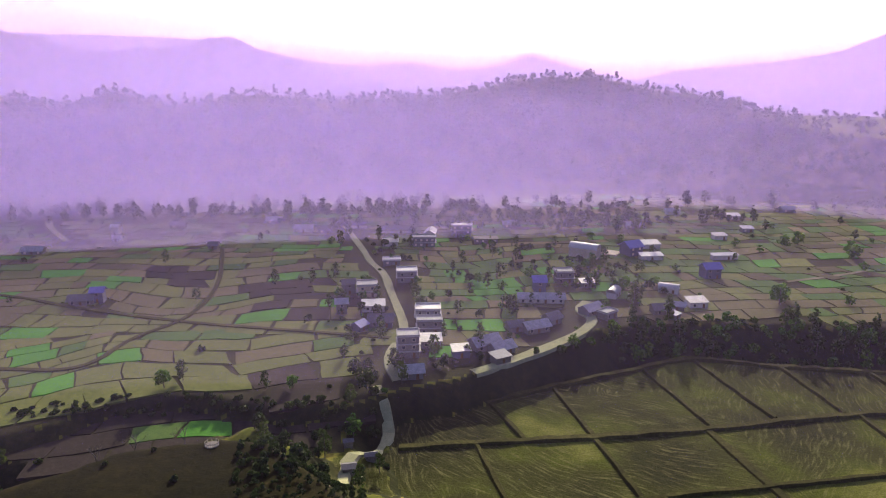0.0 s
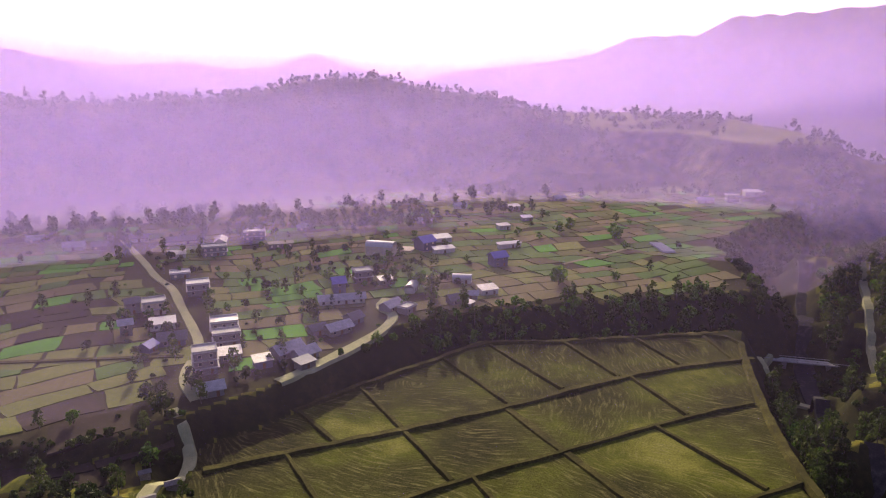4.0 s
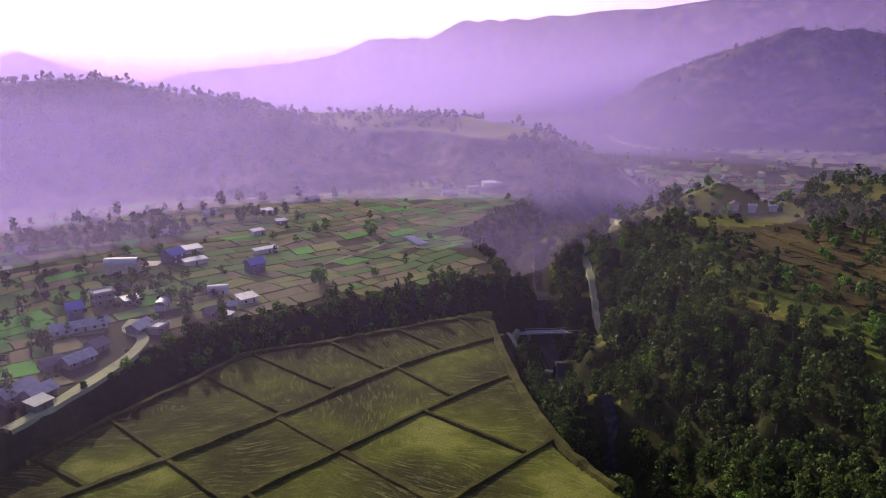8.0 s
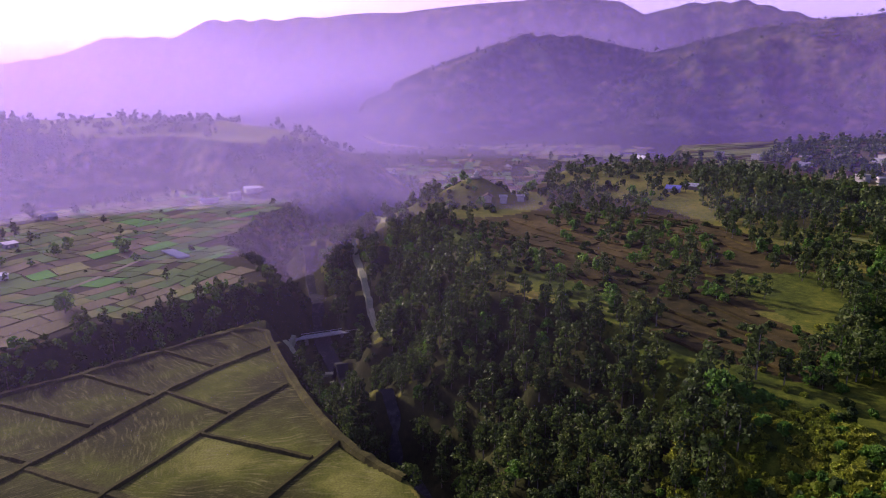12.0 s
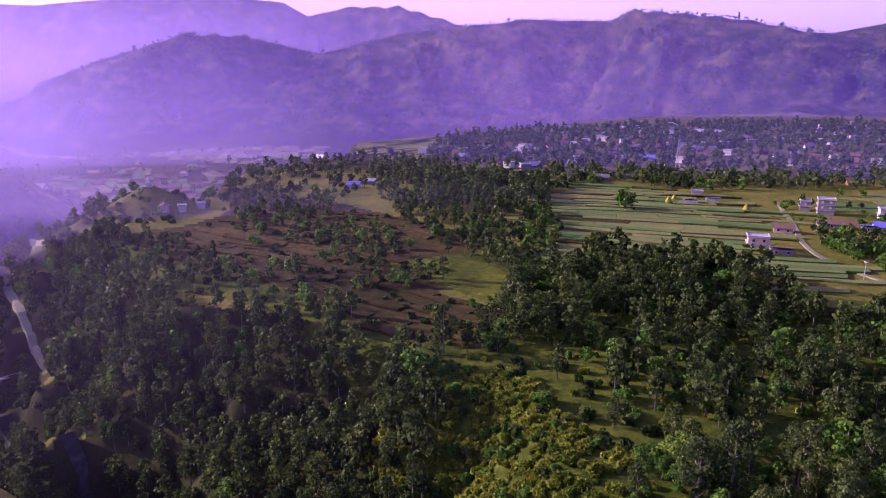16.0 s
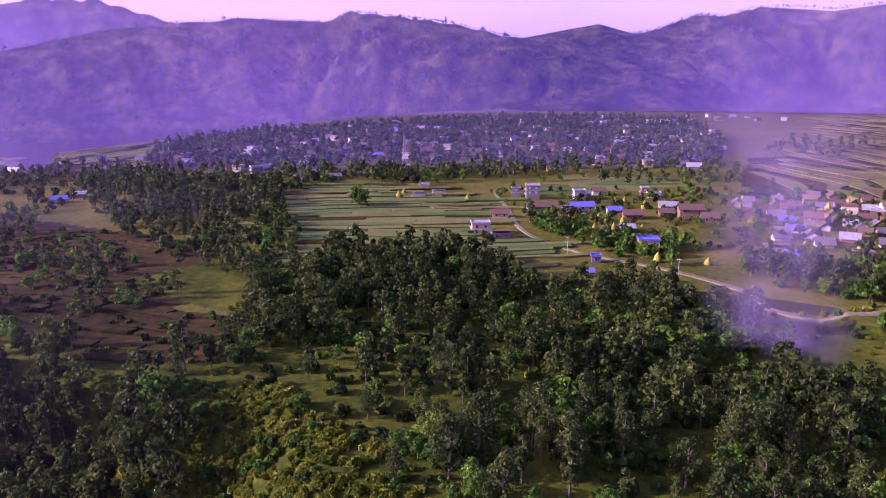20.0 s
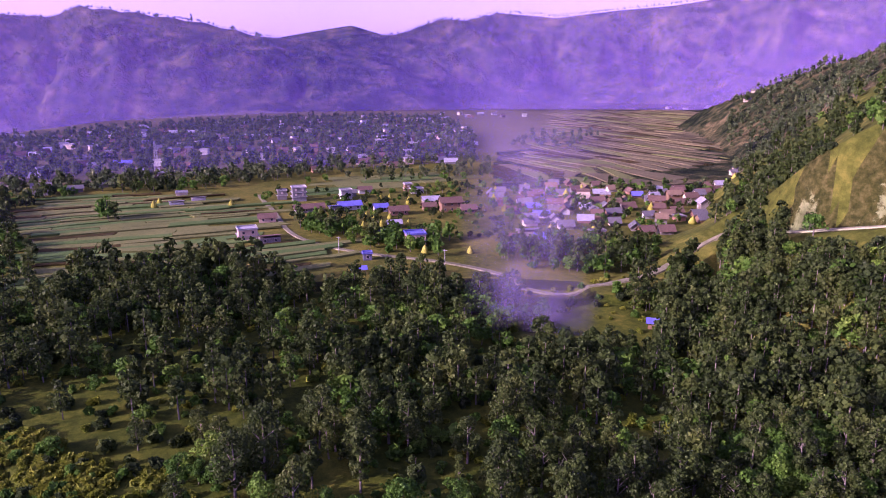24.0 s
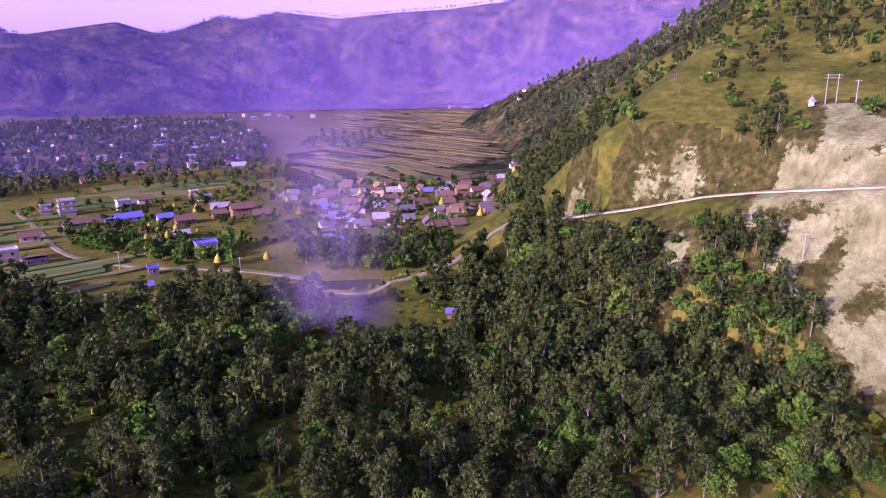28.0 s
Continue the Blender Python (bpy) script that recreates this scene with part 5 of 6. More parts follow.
# clumps along the skylines and over the flanks of the eastern hills
rng = np.random.RandomState(70)
for crest in (EAST_RANGE[:18], GATE_HILL):
    for a, b in smooth_line(crest, 6.0):
        PLACED.append((a + rng.uniform(-14, 6), b + rng.uniform(-8, 8), "round", rng.uniform(0.4, 0.95), rng.uniform(0, 360)))
scatter(71, [(1250, 900), (1420, 1000), (1640, 840), (1800, 570), (1990, 100), (1980, -200), (1830, -460), (1700, -700), (1830, -1000), (1860, -1200), (1500, -1250), (1330, -900), (1330, -500), (1400, -100), (1400, 300)], 34.0, {"tall": 1, "round": 2}, (0.9, 1.8), lambda x, y, r: r.rand(x.size) < 0.6 + 1.2 * fbm(x, y, 160.0, 2))

PX, PY = np.array([p[0] for p in PLACED]), np.array([p[1] for p in PLACED])
PZ = ground(PX, PY)
order = np.argsort(np.hypot(PX, PY))
# trees hiding the bridge, roads, scars and shelter clearing from the camera are left out
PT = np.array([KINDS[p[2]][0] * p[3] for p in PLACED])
cleared_for_view = np.zeros(len(PX), bool)
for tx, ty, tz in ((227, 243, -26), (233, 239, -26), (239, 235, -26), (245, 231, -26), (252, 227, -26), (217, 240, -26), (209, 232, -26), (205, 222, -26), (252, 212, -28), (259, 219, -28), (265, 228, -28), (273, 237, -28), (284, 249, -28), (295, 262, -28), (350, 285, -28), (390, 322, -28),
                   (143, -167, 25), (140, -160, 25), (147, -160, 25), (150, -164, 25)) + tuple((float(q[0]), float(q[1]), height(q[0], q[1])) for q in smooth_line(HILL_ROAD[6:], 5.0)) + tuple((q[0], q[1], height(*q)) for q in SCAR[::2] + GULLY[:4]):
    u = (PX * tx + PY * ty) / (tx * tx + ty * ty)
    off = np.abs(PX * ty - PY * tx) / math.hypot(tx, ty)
    cleared_for_view |= (u > 0.3) & (u < 1.03) & (off < 2.1) & (PZ + PT > 99 + (tz - 100) * u)
order = [k for k in order if not cleared_for_view[k] and math.hypot(PX[k], PY[k]) > (100 if PZ[k] > 10 else 85)]
# grassy glades in the wood, drawn out towards the camera to show: x, y, reach
GLADES = [(21, -158, 7), (23, -177, 5), (31, -150, 4), (152, -54, 8), (200, -21, 7), (227, 1, 9), (108, -60, 7), (147, -154, 9), (102, -119, 7), (132, -9, 8), (103, -76, 5), (113, -146, 6), (194, 44, 15), (221, -1, 8), (208, -24, 8), (128, -11, 8), (151, -57, 9), (182, 3, 7), (232, 32, 9), (175, 13, 6), (124, -83, 6), (153, -55, 8)]
for gx, gy, gr in GLADES:
    R = math.hypot(gx, gy)
    u = (PX * gx + PY * gy) / R
    off = np.abs(PX * gy - PY * gx) / R
    cleared_for_view |= (PT > 2.5) & ((u - R + 3) ** 2 / (gr + 3) ** 2 + off ** 2 / (0.8 * gr) ** 2 < 1)
order = [k for k in order if not cleared_for_view[k]]
taken, woods, trunks = {"tree": 0, "bush": 0, "tuft": 230}, {}, []
BUNDLES = {"forest_trees": (0, 330), "valley_trees": (330, 700), "distant_trees": (700, 9999)}
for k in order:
    x, y, kind, s, turn = PLACED[k]
    tall, wide, bottom, blobs, lm, lab, nm = KINDS[kind]
    r = math.hypot(x, y)
    v = int(turn) % 4
    if taken[nm] < 290 and r < 260:
        taken[nm] += 1
        ob = thing(nm, x, y, PZ[k], turn, label=lab, category=nm, group={"tree": "forest trees", "bush": "forest bushes", "tuft": "grassy tufts"}[nm])
        ob.scale = (s, s, s * random.uniform(0.9, 1.15))
        part("crown", FINE[kind][v][0], ob)
        part("trunk", FINE[kind][v][1], ob)
        continue
    q = 420 if r < 260 else 170 if r < 420 else 60 if r < 750 else 22
    q = {420: 170, 170: 60, 60: 22, 22: 22}[q] if kind in ("bush", "scrub", "tussock", "thicket") else q
    t = radians(turn)
    rot = np.array([(math.cos(t), -math.sin(t), 0), (math.sin(t), math.cos(t), 0), (0, 0, 1)]) * s
    name = next(b for b, (lo, hi) in BUNDLES.items() if lo <= r < hi)
    # past 500 m: backlit hill shade as darker leaves, elsewhere a paler tone
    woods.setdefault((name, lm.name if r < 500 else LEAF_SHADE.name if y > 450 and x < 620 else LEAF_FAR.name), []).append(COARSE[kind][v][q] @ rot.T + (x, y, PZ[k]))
    if r < 750 and tall > 5:
        a = np.array([(-1, -1), (1, -1), (1, 1), (-1, 1)]) * 0.16 * s
        trunks.append(np.concatenate([np.column_stack([a + (x, y), np.full(4, PZ[k] - 0.6)]), np.column_stack([a * 0.4 + (x, y), np.full(4, PZ[k] + tall * 0.75 * s)])]))
for (name, lm), pieces in woods.items():
    v = np.concatenate(pieces).reshape(-1, 3)
    tagged(new(name, mesh_of(name, v, np.arange(len(v)).reshape(-1, 4), [bpy.data.materials[lm]])), "dense leafy crowns of many trees on slopes and fields", "trees", kind="stuff")
v, q = joined([(t, np.array([(0, 1, 5, 4), (1, 2, 6, 5), (2, 3, 7, 6), (3, 0, 4, 7)])) for t in trunks])
tagged(new("tree_trunks", mesh_of("tree_trunks", v, q, [BARK])), "thin pale trunks of many trees", "trees", kind="stuff")


# ---------------------------------------------------------------- houses
WALLS = {"white": paint("whitewash", (0.43, 0.41, 0.37)), "cream": paint("cream_plaster", (0.48, 0.4, 0.28)), "mud": paint("ochre_mud_plaster", (0.2, 0.125, 0.07)), "stone": paint("rubble_stone", (0.2, 0.175, 0.15), wear=0.5, scale=2.0),
         "grey": paint("bare_concrete", (0.19, 0.18, 0.17)), "blue": paint("pale_blue_plaster", (0.12, 0.115, 0.16)), "brick": paint("raw_brick", (0.24, 0.13, 0.09), wear=0.4, scale=2.0), "pink": paint("salmon_plaster", (0.5, 0.36, 0.26))}
ROOFS = {"metal": paint("corrugated_sheet", (0.33, 0.32, 0.33), 0.62, 0.3, 0.35), "bluesheet": paint("blue_sheet", (0.13, 0.13, 0.36), 0.4, 0.0, 0.3), "rust": paint("rusty_tile", (0.13, 0.08, 0.055), 0.85, 0.0, 0.4, 1.5),
         "slate": paint("dark_slate", (0.13, 0.12, 0.12), 0.7, 0.0, 0.4, 1.5), "slab": paint("concrete_roof", (0.33, 0.32, 0.3), 0.8, 0.0, 0.3), "whitesheet": paint("white_sheet", (0.4, 0.39, 0.38), 0.55, 0.0, 0.2), "thatch": paint("weathered_thatch", (0.2, 0.14, 0.08), 0.95, 0.0, 0.4, 2.0)}
GLASS = paint("dark_window", (0.03, 0.03, 0.04), 0.15)
FRAME = paint("window_frame_paint", (0.5, 0.42, 0.34), 0.6)
TIMBER = paint("brown_timber", (0.16, 0.09, 0.045), 0.7, 0.0, 0.4, 2.0)


def gable_roof(w, d, z, rise, over, thick):
    """Two sloping sheets with eaves, the ridge along x."""
    hw, hd = w / 2 + over, d / 2 + over
    out = []
    for s in (-1, 1):
        e, r = np.array([0, s * hd, z - over * rise / (d / 2)]), np.array([0, 0, z + rise])
        v = []
        for x in (-hw, hw):
            for p in (e, r):
                v += [(x, p[1], p[2]), (x, p[1], p[2] + thick)]
        out.append((np.array(v), BOX if s < 0 else BOX[:, ::-1]))
    return joined(out)


def gable_wall(w, d, h, rise):
    a, b = w / 2, d / 2
    v = [(x, y, z) for x in (-a, a) for y, z in ((-b, -0.8), (0, -0.8), (b, -0.8), (b, h), (0, h + rise), (-b, h))]
    q = [(0, 5, 4, 1), (1, 4, 3, 2), (6, 7, 10, 11), (7, 8, 9, 10), (0, 6, 11, 5), (2, 3, 9, 8), (5, 11, 10, 4), (4, 10, 9, 3)]
    return np.array(v), np.array(q)


def arch_roof(w, d, z, rise, over, thick, n=8):
    t = np.linspace(0, math.pi, n + 1)
    y, h = -np.cos(t) * (d / 2 + over), z + np.sin(t) * rise
    v = [(x, a, b + k) for k in (0, thick) for x in (-w / 2 - over, w / 2 + over) for a, b in zip(y, h)]
    m = n + 1
    q = []
    for i in range(n):
        q += [(i, m + i, m + i + 1, i + 1), (2 * m + i, 2 * m + i + 1, 3 * m + i + 1, 3 * m + i), (i, i + 1, 2 * m + i + 1, 2 * m + i), (m + i, 3 * m + i, 3 * m + i + 1, m + i + 1)]
    return np.array(v), np.array(q)


def house(x, y, turn, w, d, storeys, wall, roof, shape="gable", label="", group="", detail=2, z=None, name="house", lev=2.75):
    """One house: wall body, roof, and windows and doors on all sides."""
    z = height(x, y) if z is None else z
    h = lev * storeys
    ob = thing(name, x, y, z, turn, label=label, category="house", group=group)
    rise = (0.3 if lev > 2.5 else 0.42) * d
    if shape == "gable":
        part("wall", mesh_of("wall", *gable_wall(w, d, h, rise), [WALLS[wall]]), ob)
        part("roof", mesh_of("roof", *gable_roof(w, d, h + 0.05, rise, 0.8 if lev > 2.5 else 0.95, 0.16), [ROOFS[roof]]), ob)
    elif shape == "flat":
        part("wall", mesh_of("wall", *box(-w / 2, w / 2, -d / 2, d / 2, -0.8, h), [WALLS[wall]]), ob)
        top = joined([box(-w / 2 - 0.5, w / 2 + 0.5, -d / 2 - 0.5, d / 2 + 0.5, h, h + 0.2), box(-w / 2 - 0.3, w / 2 + 0.3, -d / 2 - 0.3, -d / 2 - 0.12, h + 0.2, h + 0.8),
                      box(-w / 2 - 0.3, w / 2 + 0.3, d / 2 + 0.12, d / 2 + 0.3, h + 0.2, h + 0.8), box(-w / 2 - 0.3, -w / 2 - 0.12, -d / 2 - 0.12, d / 2 + 0.12, h + 0.2, h + 0.8),
                      box(w / 2 + 0.12, w / 2 + 0.3, -d / 2 - 0.12, d / 2 + 0.12, h + 0.2, h + 0.8)])
        part("roof", mesh_of("roof", *top, [ROOFS[roof]]), ob)
        for k in range(1, storeys):
            part("balcony", mesh_of("balcony", *box(-w / 2 - 0.7, w / 2 + 0.7, -d / 2 - 0.9, d / 2 + 0.3, lev * k - 0.12, lev * k + 0.1), [ROOFS["slab"]]), ob)
    elif shape == "shed":
        part("wall", mesh_of("wall", *box(-w / 2, w / 2, -d / 2, d / 2, -0.8, h), [WALLS[wall]]), ob)
        v, q = box(-w / 2 - 0.5, w / 2 + 0.5, -d / 2 - 0.5, d / 2 + 0.5, h + 0.02, h + 0.16)
        v[:, 2] += (v[:, 1] + d / 2 + 0.5) * 0.14
        part("roof", mesh_of("roof", v, q, [ROOFS[roof]]), ob)
    else:
        part("wall", mesh_of("wall", *box(-w / 2, w / 2, -d / 2, d / 2, -0.8, h), [WALLS[wall]]), ob)
        part("roof", mesh_of("roof", *arch_roof(w, d, h - 0.1, 0.38 * d, 0.2, 0.12), [ROOFS[roof]]), ob)
    if detail:
        for s in range(storeys):
            n = max(1, int(w / 3.2))
            for k in range(n):
                u = (k + 0.5) / n * w - w / 2
                for face in (-1, 1):
                    y0, y1 = sorted((face * (d / 2 - 0.02), face * (d / 2 + 0.07)))
                    if s == 0 and k == n // 2 and face == -1:
                        part("door", mesh_of("door", *box(u - 0.5, u + 0.5, y0, y1, 0.0, 0.745 * lev), [TIMBER]), ob)
                        continue
                    if detail < 2 and face == 1 and s == 0:
                        continue
                    f = part("window", mesh_of("window", *box(u - 0.62, u + 0.62, y0, y1, lev * s + 0.31 * lev, lev * s + 0.78 * lev), [FRAME]), ob)
                    if detail > 1:
                        y0, y1 = sorted((face * (d / 2 + 0.03), face * (d / 2 + 0.10)))
                        part("pane", mesh_of("pane", *box(u - 0.5, u + 0.5, y0, y1, lev * s + 0.35 * lev, lev * s + 0.74 * lev), [GLASS]), f)
    return ob


# village on the terrace: x, y, turn, width, depth, storeys, wall, roof, shape
VILLAGE = [(-31, 364, 5, 9, 7, 1, "grey", "whitesheet", "flat"), (-21, 333, 4, 9.5, 8, 2, "grey", "whitesheet", "flat"), (-38, 310, 8, 9, 8, 2, "cream", "slab", "flat"), (-33, 289, 5, 9.5, 6, 1, "white", "whitesheet", "shed"),
           (-28, 270, 3, 9.5, 7, 1, "blue", "slate", "gable"), (-9, 276, 2, 9.9, 7.5, 2, "grey", "whitesheet", "flat"), (-8, 262, 4, 9.5, 6, 2, "stone", "slab", "flat"), (-15, 239, 6, 7.5, 7, 3, "stone", "slab", "flat"),
           (-7, 248, 4, 7.5, 6, 1, "grey", "metal", "shed"), (-13, 220, 10, 7.5, 5.5, 1, "grey", "metal", "gable"), (-94, 443, 0, 11, 7, 1, "white", "metal", "gable"), (-80, 440, 5, 7.5, 6, 1, "grey", "slate", "gable"),
           (8, 439, -4, 12.5, 9, 2, "grey", "whitesheet", "flat"), (-15, 405, 2, 13, 8, 2, "grey", "slab", "flat"), (-33, 440, 3, 22, 6.5, 1, "white", "slate", "gable"), (-12, 432, 85, 12, 6, 1, "white", "metal", "gable"),
           (-47, 312, 20, 5.5, 5, 2, "grey", "slate", "gable"), (-46, 284, 10, 4.5, 4.5, 2, "stone", "metal", "gable"), (-36, 264, 60, 4.8, 4.5, 1, "blue", "bluesheet", "gable"), (-35, 405, 5, 9, 6, 1, "white", "metal", "shed"),
           (13, 246, 30, 10.5, 7, 1, "grey", "metal", "gable"), (19, 241, 32, 8, 6, 1, "grey", "metal", "gable"), (18, 232, 30, 6, 4.5, 1, "stone", "slab", "shed"), (4, 238, 10, 6, 5, 1, "blue", "metal", "shed"), (34, 263, 25, 10, 6, 1, "stone", "metal", "gable"),
           (26, 264, 20, 6, 5, 1, "stone", "slate", "gable"), (42, 273, 35, 6, 6, 1, "grey", "slate", "gable"), (41, 299, -2, 20, 5.5, 1, "white", "metal", "gable"), (42, 316, 3, 5.5, 6.5, 2, "blue", "bluesheet", "gable"),
           (56, 331, 5, 8.4, 7, 2, "stone", "slab", "flat"), (66, 322, 8, 7, 5, 1, "grey", "whitesheet", "shed"), (102, 383, 25, 9, 9, 2, "blue", "bluesheet", "gable"), (116, 399, 5, 12, 7, 1, "white", "whitesheet", "shed"),
           (110, 372, 5, 12, 5, 1, "white", "whitesheet", "shed"), (75, 307, 60, 8, 4.5, 1, "white", "whitesheet", "arch"), (60, 284, 40, 9, 6, 1, "grey", "metal", "gable"), (66, 279, 40, 7, 5, 1, "stone", "slab", "flat"), (102, 313, -25, 9, 4.5, 1, "white", "whitesheet", "arch"),
           (108, 293, 5, 8, 6, 1, "white", "metal", "shed"), (130, 338, 10, 8, 7, 2, "blue", "bluesheet", "gable"), (93, 276, 40, 4, 3.5, 1, "grey", "whitesheet", "shed"), (90, 284, 8, 8, 6, 1, "stone", "slate", "gable"), (98, 288, -20, 6, 4, 1, "stone", "metal", "gable"),
           (197, 481, 0, 8.5, 6, 1, "white", "whitesheet", "shed"), (160, 497, 0, 9, 6, 1, "white", "metal", "gable"), (246, 505, 0, 9, 6, 1, "grey", "metal", "gable"), (390, 455, -20, 16, 7, 1, "white", "whitesheet", "shed"), (372, 458, -20, 9, 7, 2, "grey", "slab", "flat"),
           (350, 462, -20, 12, 6, 1, "white", "metal", "gable"), (-213, 436, 0, 4.8, 4.5, 2, "white", "whitesheet", "gable"), (-203, 416, 0, 4.6, 4.5, 1, "white", "metal", "gable"), (-164, 297, 10, 10, 6, 1, "stone", "slate", "gable"),
           (-158, 300, 10, 5, 5, 2, "blue", "bluesheet", "gable"), (-237, 386, 5, 11, 6, 1, "grey", "metal", "gable"), (-138, 398, 0, 5, 5, 1, "stone", "slate", "gable"), (150, 372, 5, 14, 3.5, 1, "white", "whitesheet", "shed"), (165, 420, 8, 8, 5, 1, "white", "metal", "shed"),
           (120, 452, 8, 9, 6, 1, "grey", "metal", "gable"), (190, 440, 0, 7, 5, 1, "grey", "whitesheet", "shed"), (-60, 455, 0, 10, 6, 1, "white", "slate", "gable"), (-120, 470, 0, 9, 6, 1, "grey", "metal", "gable"), (40, 455, 0, 9, 6, 1, "grey", "metal", "gable"),
           (-180, 455, 0, 9, 6, 1, "stone", "slate", "gable"), (22, 412, 0, 14, 4, 1, "stone", "slate", "shed")]
WORDS = {"white": "whitewashed", "cream": "cream-plastered", "mud": "ochre mud-plastered", "stone": "rubble-stone", "grey": "bare concrete", "blue": "pale blue", "brick": "raw brick", "pink": "salmon-painted"}
ROOF_WORDS = {"metal": "corrugated metal", "bluesheet": "blue sheet", "rust": "rusty tile", "slate": "dark slate", "slab": "flat concrete", "whitesheet": "bright white sheet", "thatch": "weathered thatch"}
for x, y, t, w, d, n, wall, roof, shape in VILLAGE:
    house(x, y, t, w, d, n, wall, roof, shape, "%s house with a %s roof among terrace fields" % (WORDS[wall], ROOF_WORDS[roof]), "terrace village houses", 2 if y < 345 else 1)
house(75, 378, -32, 16, 7, 2, "cream", "whitesheet", "arch", "long cream hall with a pale arched roof", "", 1, name="hall")
part("apron", mesh_of("apron", *box(-14, 12, 8, 18, -0.3, 0.9), [WALLS["cream"]]), thing("walled_yard", 78, 378, 0, -32, label="pale walled yard beside the long hall", category="yard"))
fence_w = thing("row_of_tents", 232, 343, 0.6, -18, label="row of pale plastic seed tunnels on a plot", category="tunnels")
for k in range(9):
    part("tunnel", mesh_of("tunnel", *arch_roof(7, 1.7, 0.2, 1.0, 0, 0.06, 6), [ROOFS["whitesheet"]]), fence_w).location = (k * 0.3, k * -2.4 + 9, 0)

# village on the plateau
PLATEAU_HOUSES = [(314, -91, 80, 9.5, 8.5, 2, "pink", "slab", "flat"), (304, -98, 80, 10.5, 6, 1, "stone", "rust", "shed"), (349, -112, 75, 9.6, 6, 1, "pink", "rust", "gable"), (398, -148, 75, 9, 8, 3, "grey", "slab", "flat"), (408, -141, 75, 6, 6, 2, "grey", "slab", "flat"),
                  (362, -140, 80, 18, 6.5, 1, "stone", "rust", "gable"), (357, -162, 80, 14, 7, 1, "white", "bluesheet", "gable"), (355, -152, 80, 6, 6, 1, "blue", "bluesheet", "shed"), (388, -174, 80, 7.5, 6, 2, "white", "slab", "flat"), (401, -193, 75, 9, 6, 1, "white", "rust", "gable"),
                  (395, -180, 75, 8, 5, 1, "grey", "slate", "gable"), (342, -174, 78, 8, 6, 1, "white", "bluesheet", "gable"), (329, -178, 75, 11, 7, 1, "brick", "rust", "gable"), (384, -221, 75, 9, 7, 1, "white", "slab", "flat"), (388, -217, 75, 5, 5, 2, "mud", "slab", "flat"),
                  (346, -209, 70, 11.5, 7, 1, "cream", "metal", "gable"), (322, -207, 72, 13, 8, 2, "mud", "rust", "gable"), (312, -212, 70, 9, 7, 1, "mud", "rust", "gable"), (330, -198, 72, 8, 6, 1, "mud", "rust", "gable"), (264, -151, 72, 9.5, 8.5, 2, "pink", "bluesheet", "flat"),
                  (282, -146, 70, 9, 6.5, 1, "stone", "slate", "gable"), (274, -158, 70, 8, 6, 1, "stone", "rust", "gable"), (253, -122, 70, 4.0, 3.5, 1, "blue", "bluesheet", "flat"), (250, -204, 65, 11.5, 8, 1, "stone", "slate", "shed"), (244, -191, 65, 7, 5.5, 1, "mud", "rust", "gable"),
                  (236, -202, 65, 10, 7, 1, "blue", "bluesheet", "gable"), (236, -196, 65, 6, 4, 1, "brick", "rust", "shed"), (419, -82, 80, 9, 5, 1, "white", "slab", "shed"), (426, -96, 80, 9, 5, 1, "white", "slab", "shed"), (452, -92, 80, 7.5, 6, 1, "cream", "slab", "flat"),
                  (507, -19, 85, 12, 8, 2, "white", "slate", "gable"), (508, -37, 85, 12, 6, 1, "stone", "slate", "gable"), (520, -55, 85, 9, 6, 1, "stone", "slate", "gable"), (519, -86, 80, 8.6, 6, 1, "white", "rust", "gable"), (530, -95, 80, 9, 7, 2, "mud", "slab", "flat"),
                  (635, -85, 80, 15, 6, 1, "white", "bluesheet", "gable"), (453, 129, 95, 9, 6, 1, "white", "bluesheet", "gable"), (300, -160, 72, 7, 5, 1, "grey", "metal", "gable"), (470, 120, 95, 12, 5, 1, "stone", "metal", "gable")]
for x, y, t, w, d, n, wall, roof, shape in PLATEAU_HOUSES:
    house(x, y, t, w * 0.88, d * 0.88, n, wall, roof, shape, "%s house with a %s roof by the plateau road" % (WORDS[wall], ROOF_WORDS[roof]), "plateau houses", 2 if math.hypot(x, y) < 420 else 1)

CLUSTER = [(356, -253), (361, -323), (302, -360), (289, -415), (255, -384), (215, -297), (215, -250), (237, -227), (271, -213), (310, -232)]
rng = np.random.RandomState(77)
spots = []
while len(spots) < 78:
    x, y = rng.uniform(210, 365), rng.uniform(-415, -210)
    if inside(x, y, CLUSTER) and all(math.hypot(x - a, y - b) > 8.8 for a, b in spots) and height(x, y) < 27:
        spots.append((x, y))
for x, y in spots:
    wall, roof = rng.choice(["mud", "stone", "white", "cream", "brick"], p=[0.36, 0.26, 0.18, 0.1, 0.1]), rng.choice(["rust", "slate", "thatch", "metal", "bluesheet"], p=[0.46, 0.28, 0.12, 0.09, 0.05])
    house(x, y, 62 + rng.uniform(-14, 14) + (90 if rng.rand() < 0.25 else 0), rng.uniform(4.8, 7.6), rng.uniform(3.8, 5.0), 2 if rng.rand() < 0.2 else 1, wall, roof, "gable" if rng.rand() < 0.88 else "flat",
          "%s house with a %s roof in the crowded village" % (WORDS[wall], ROOF_WORDS[roof]), "crowded village houses", 1, lev=2.15)

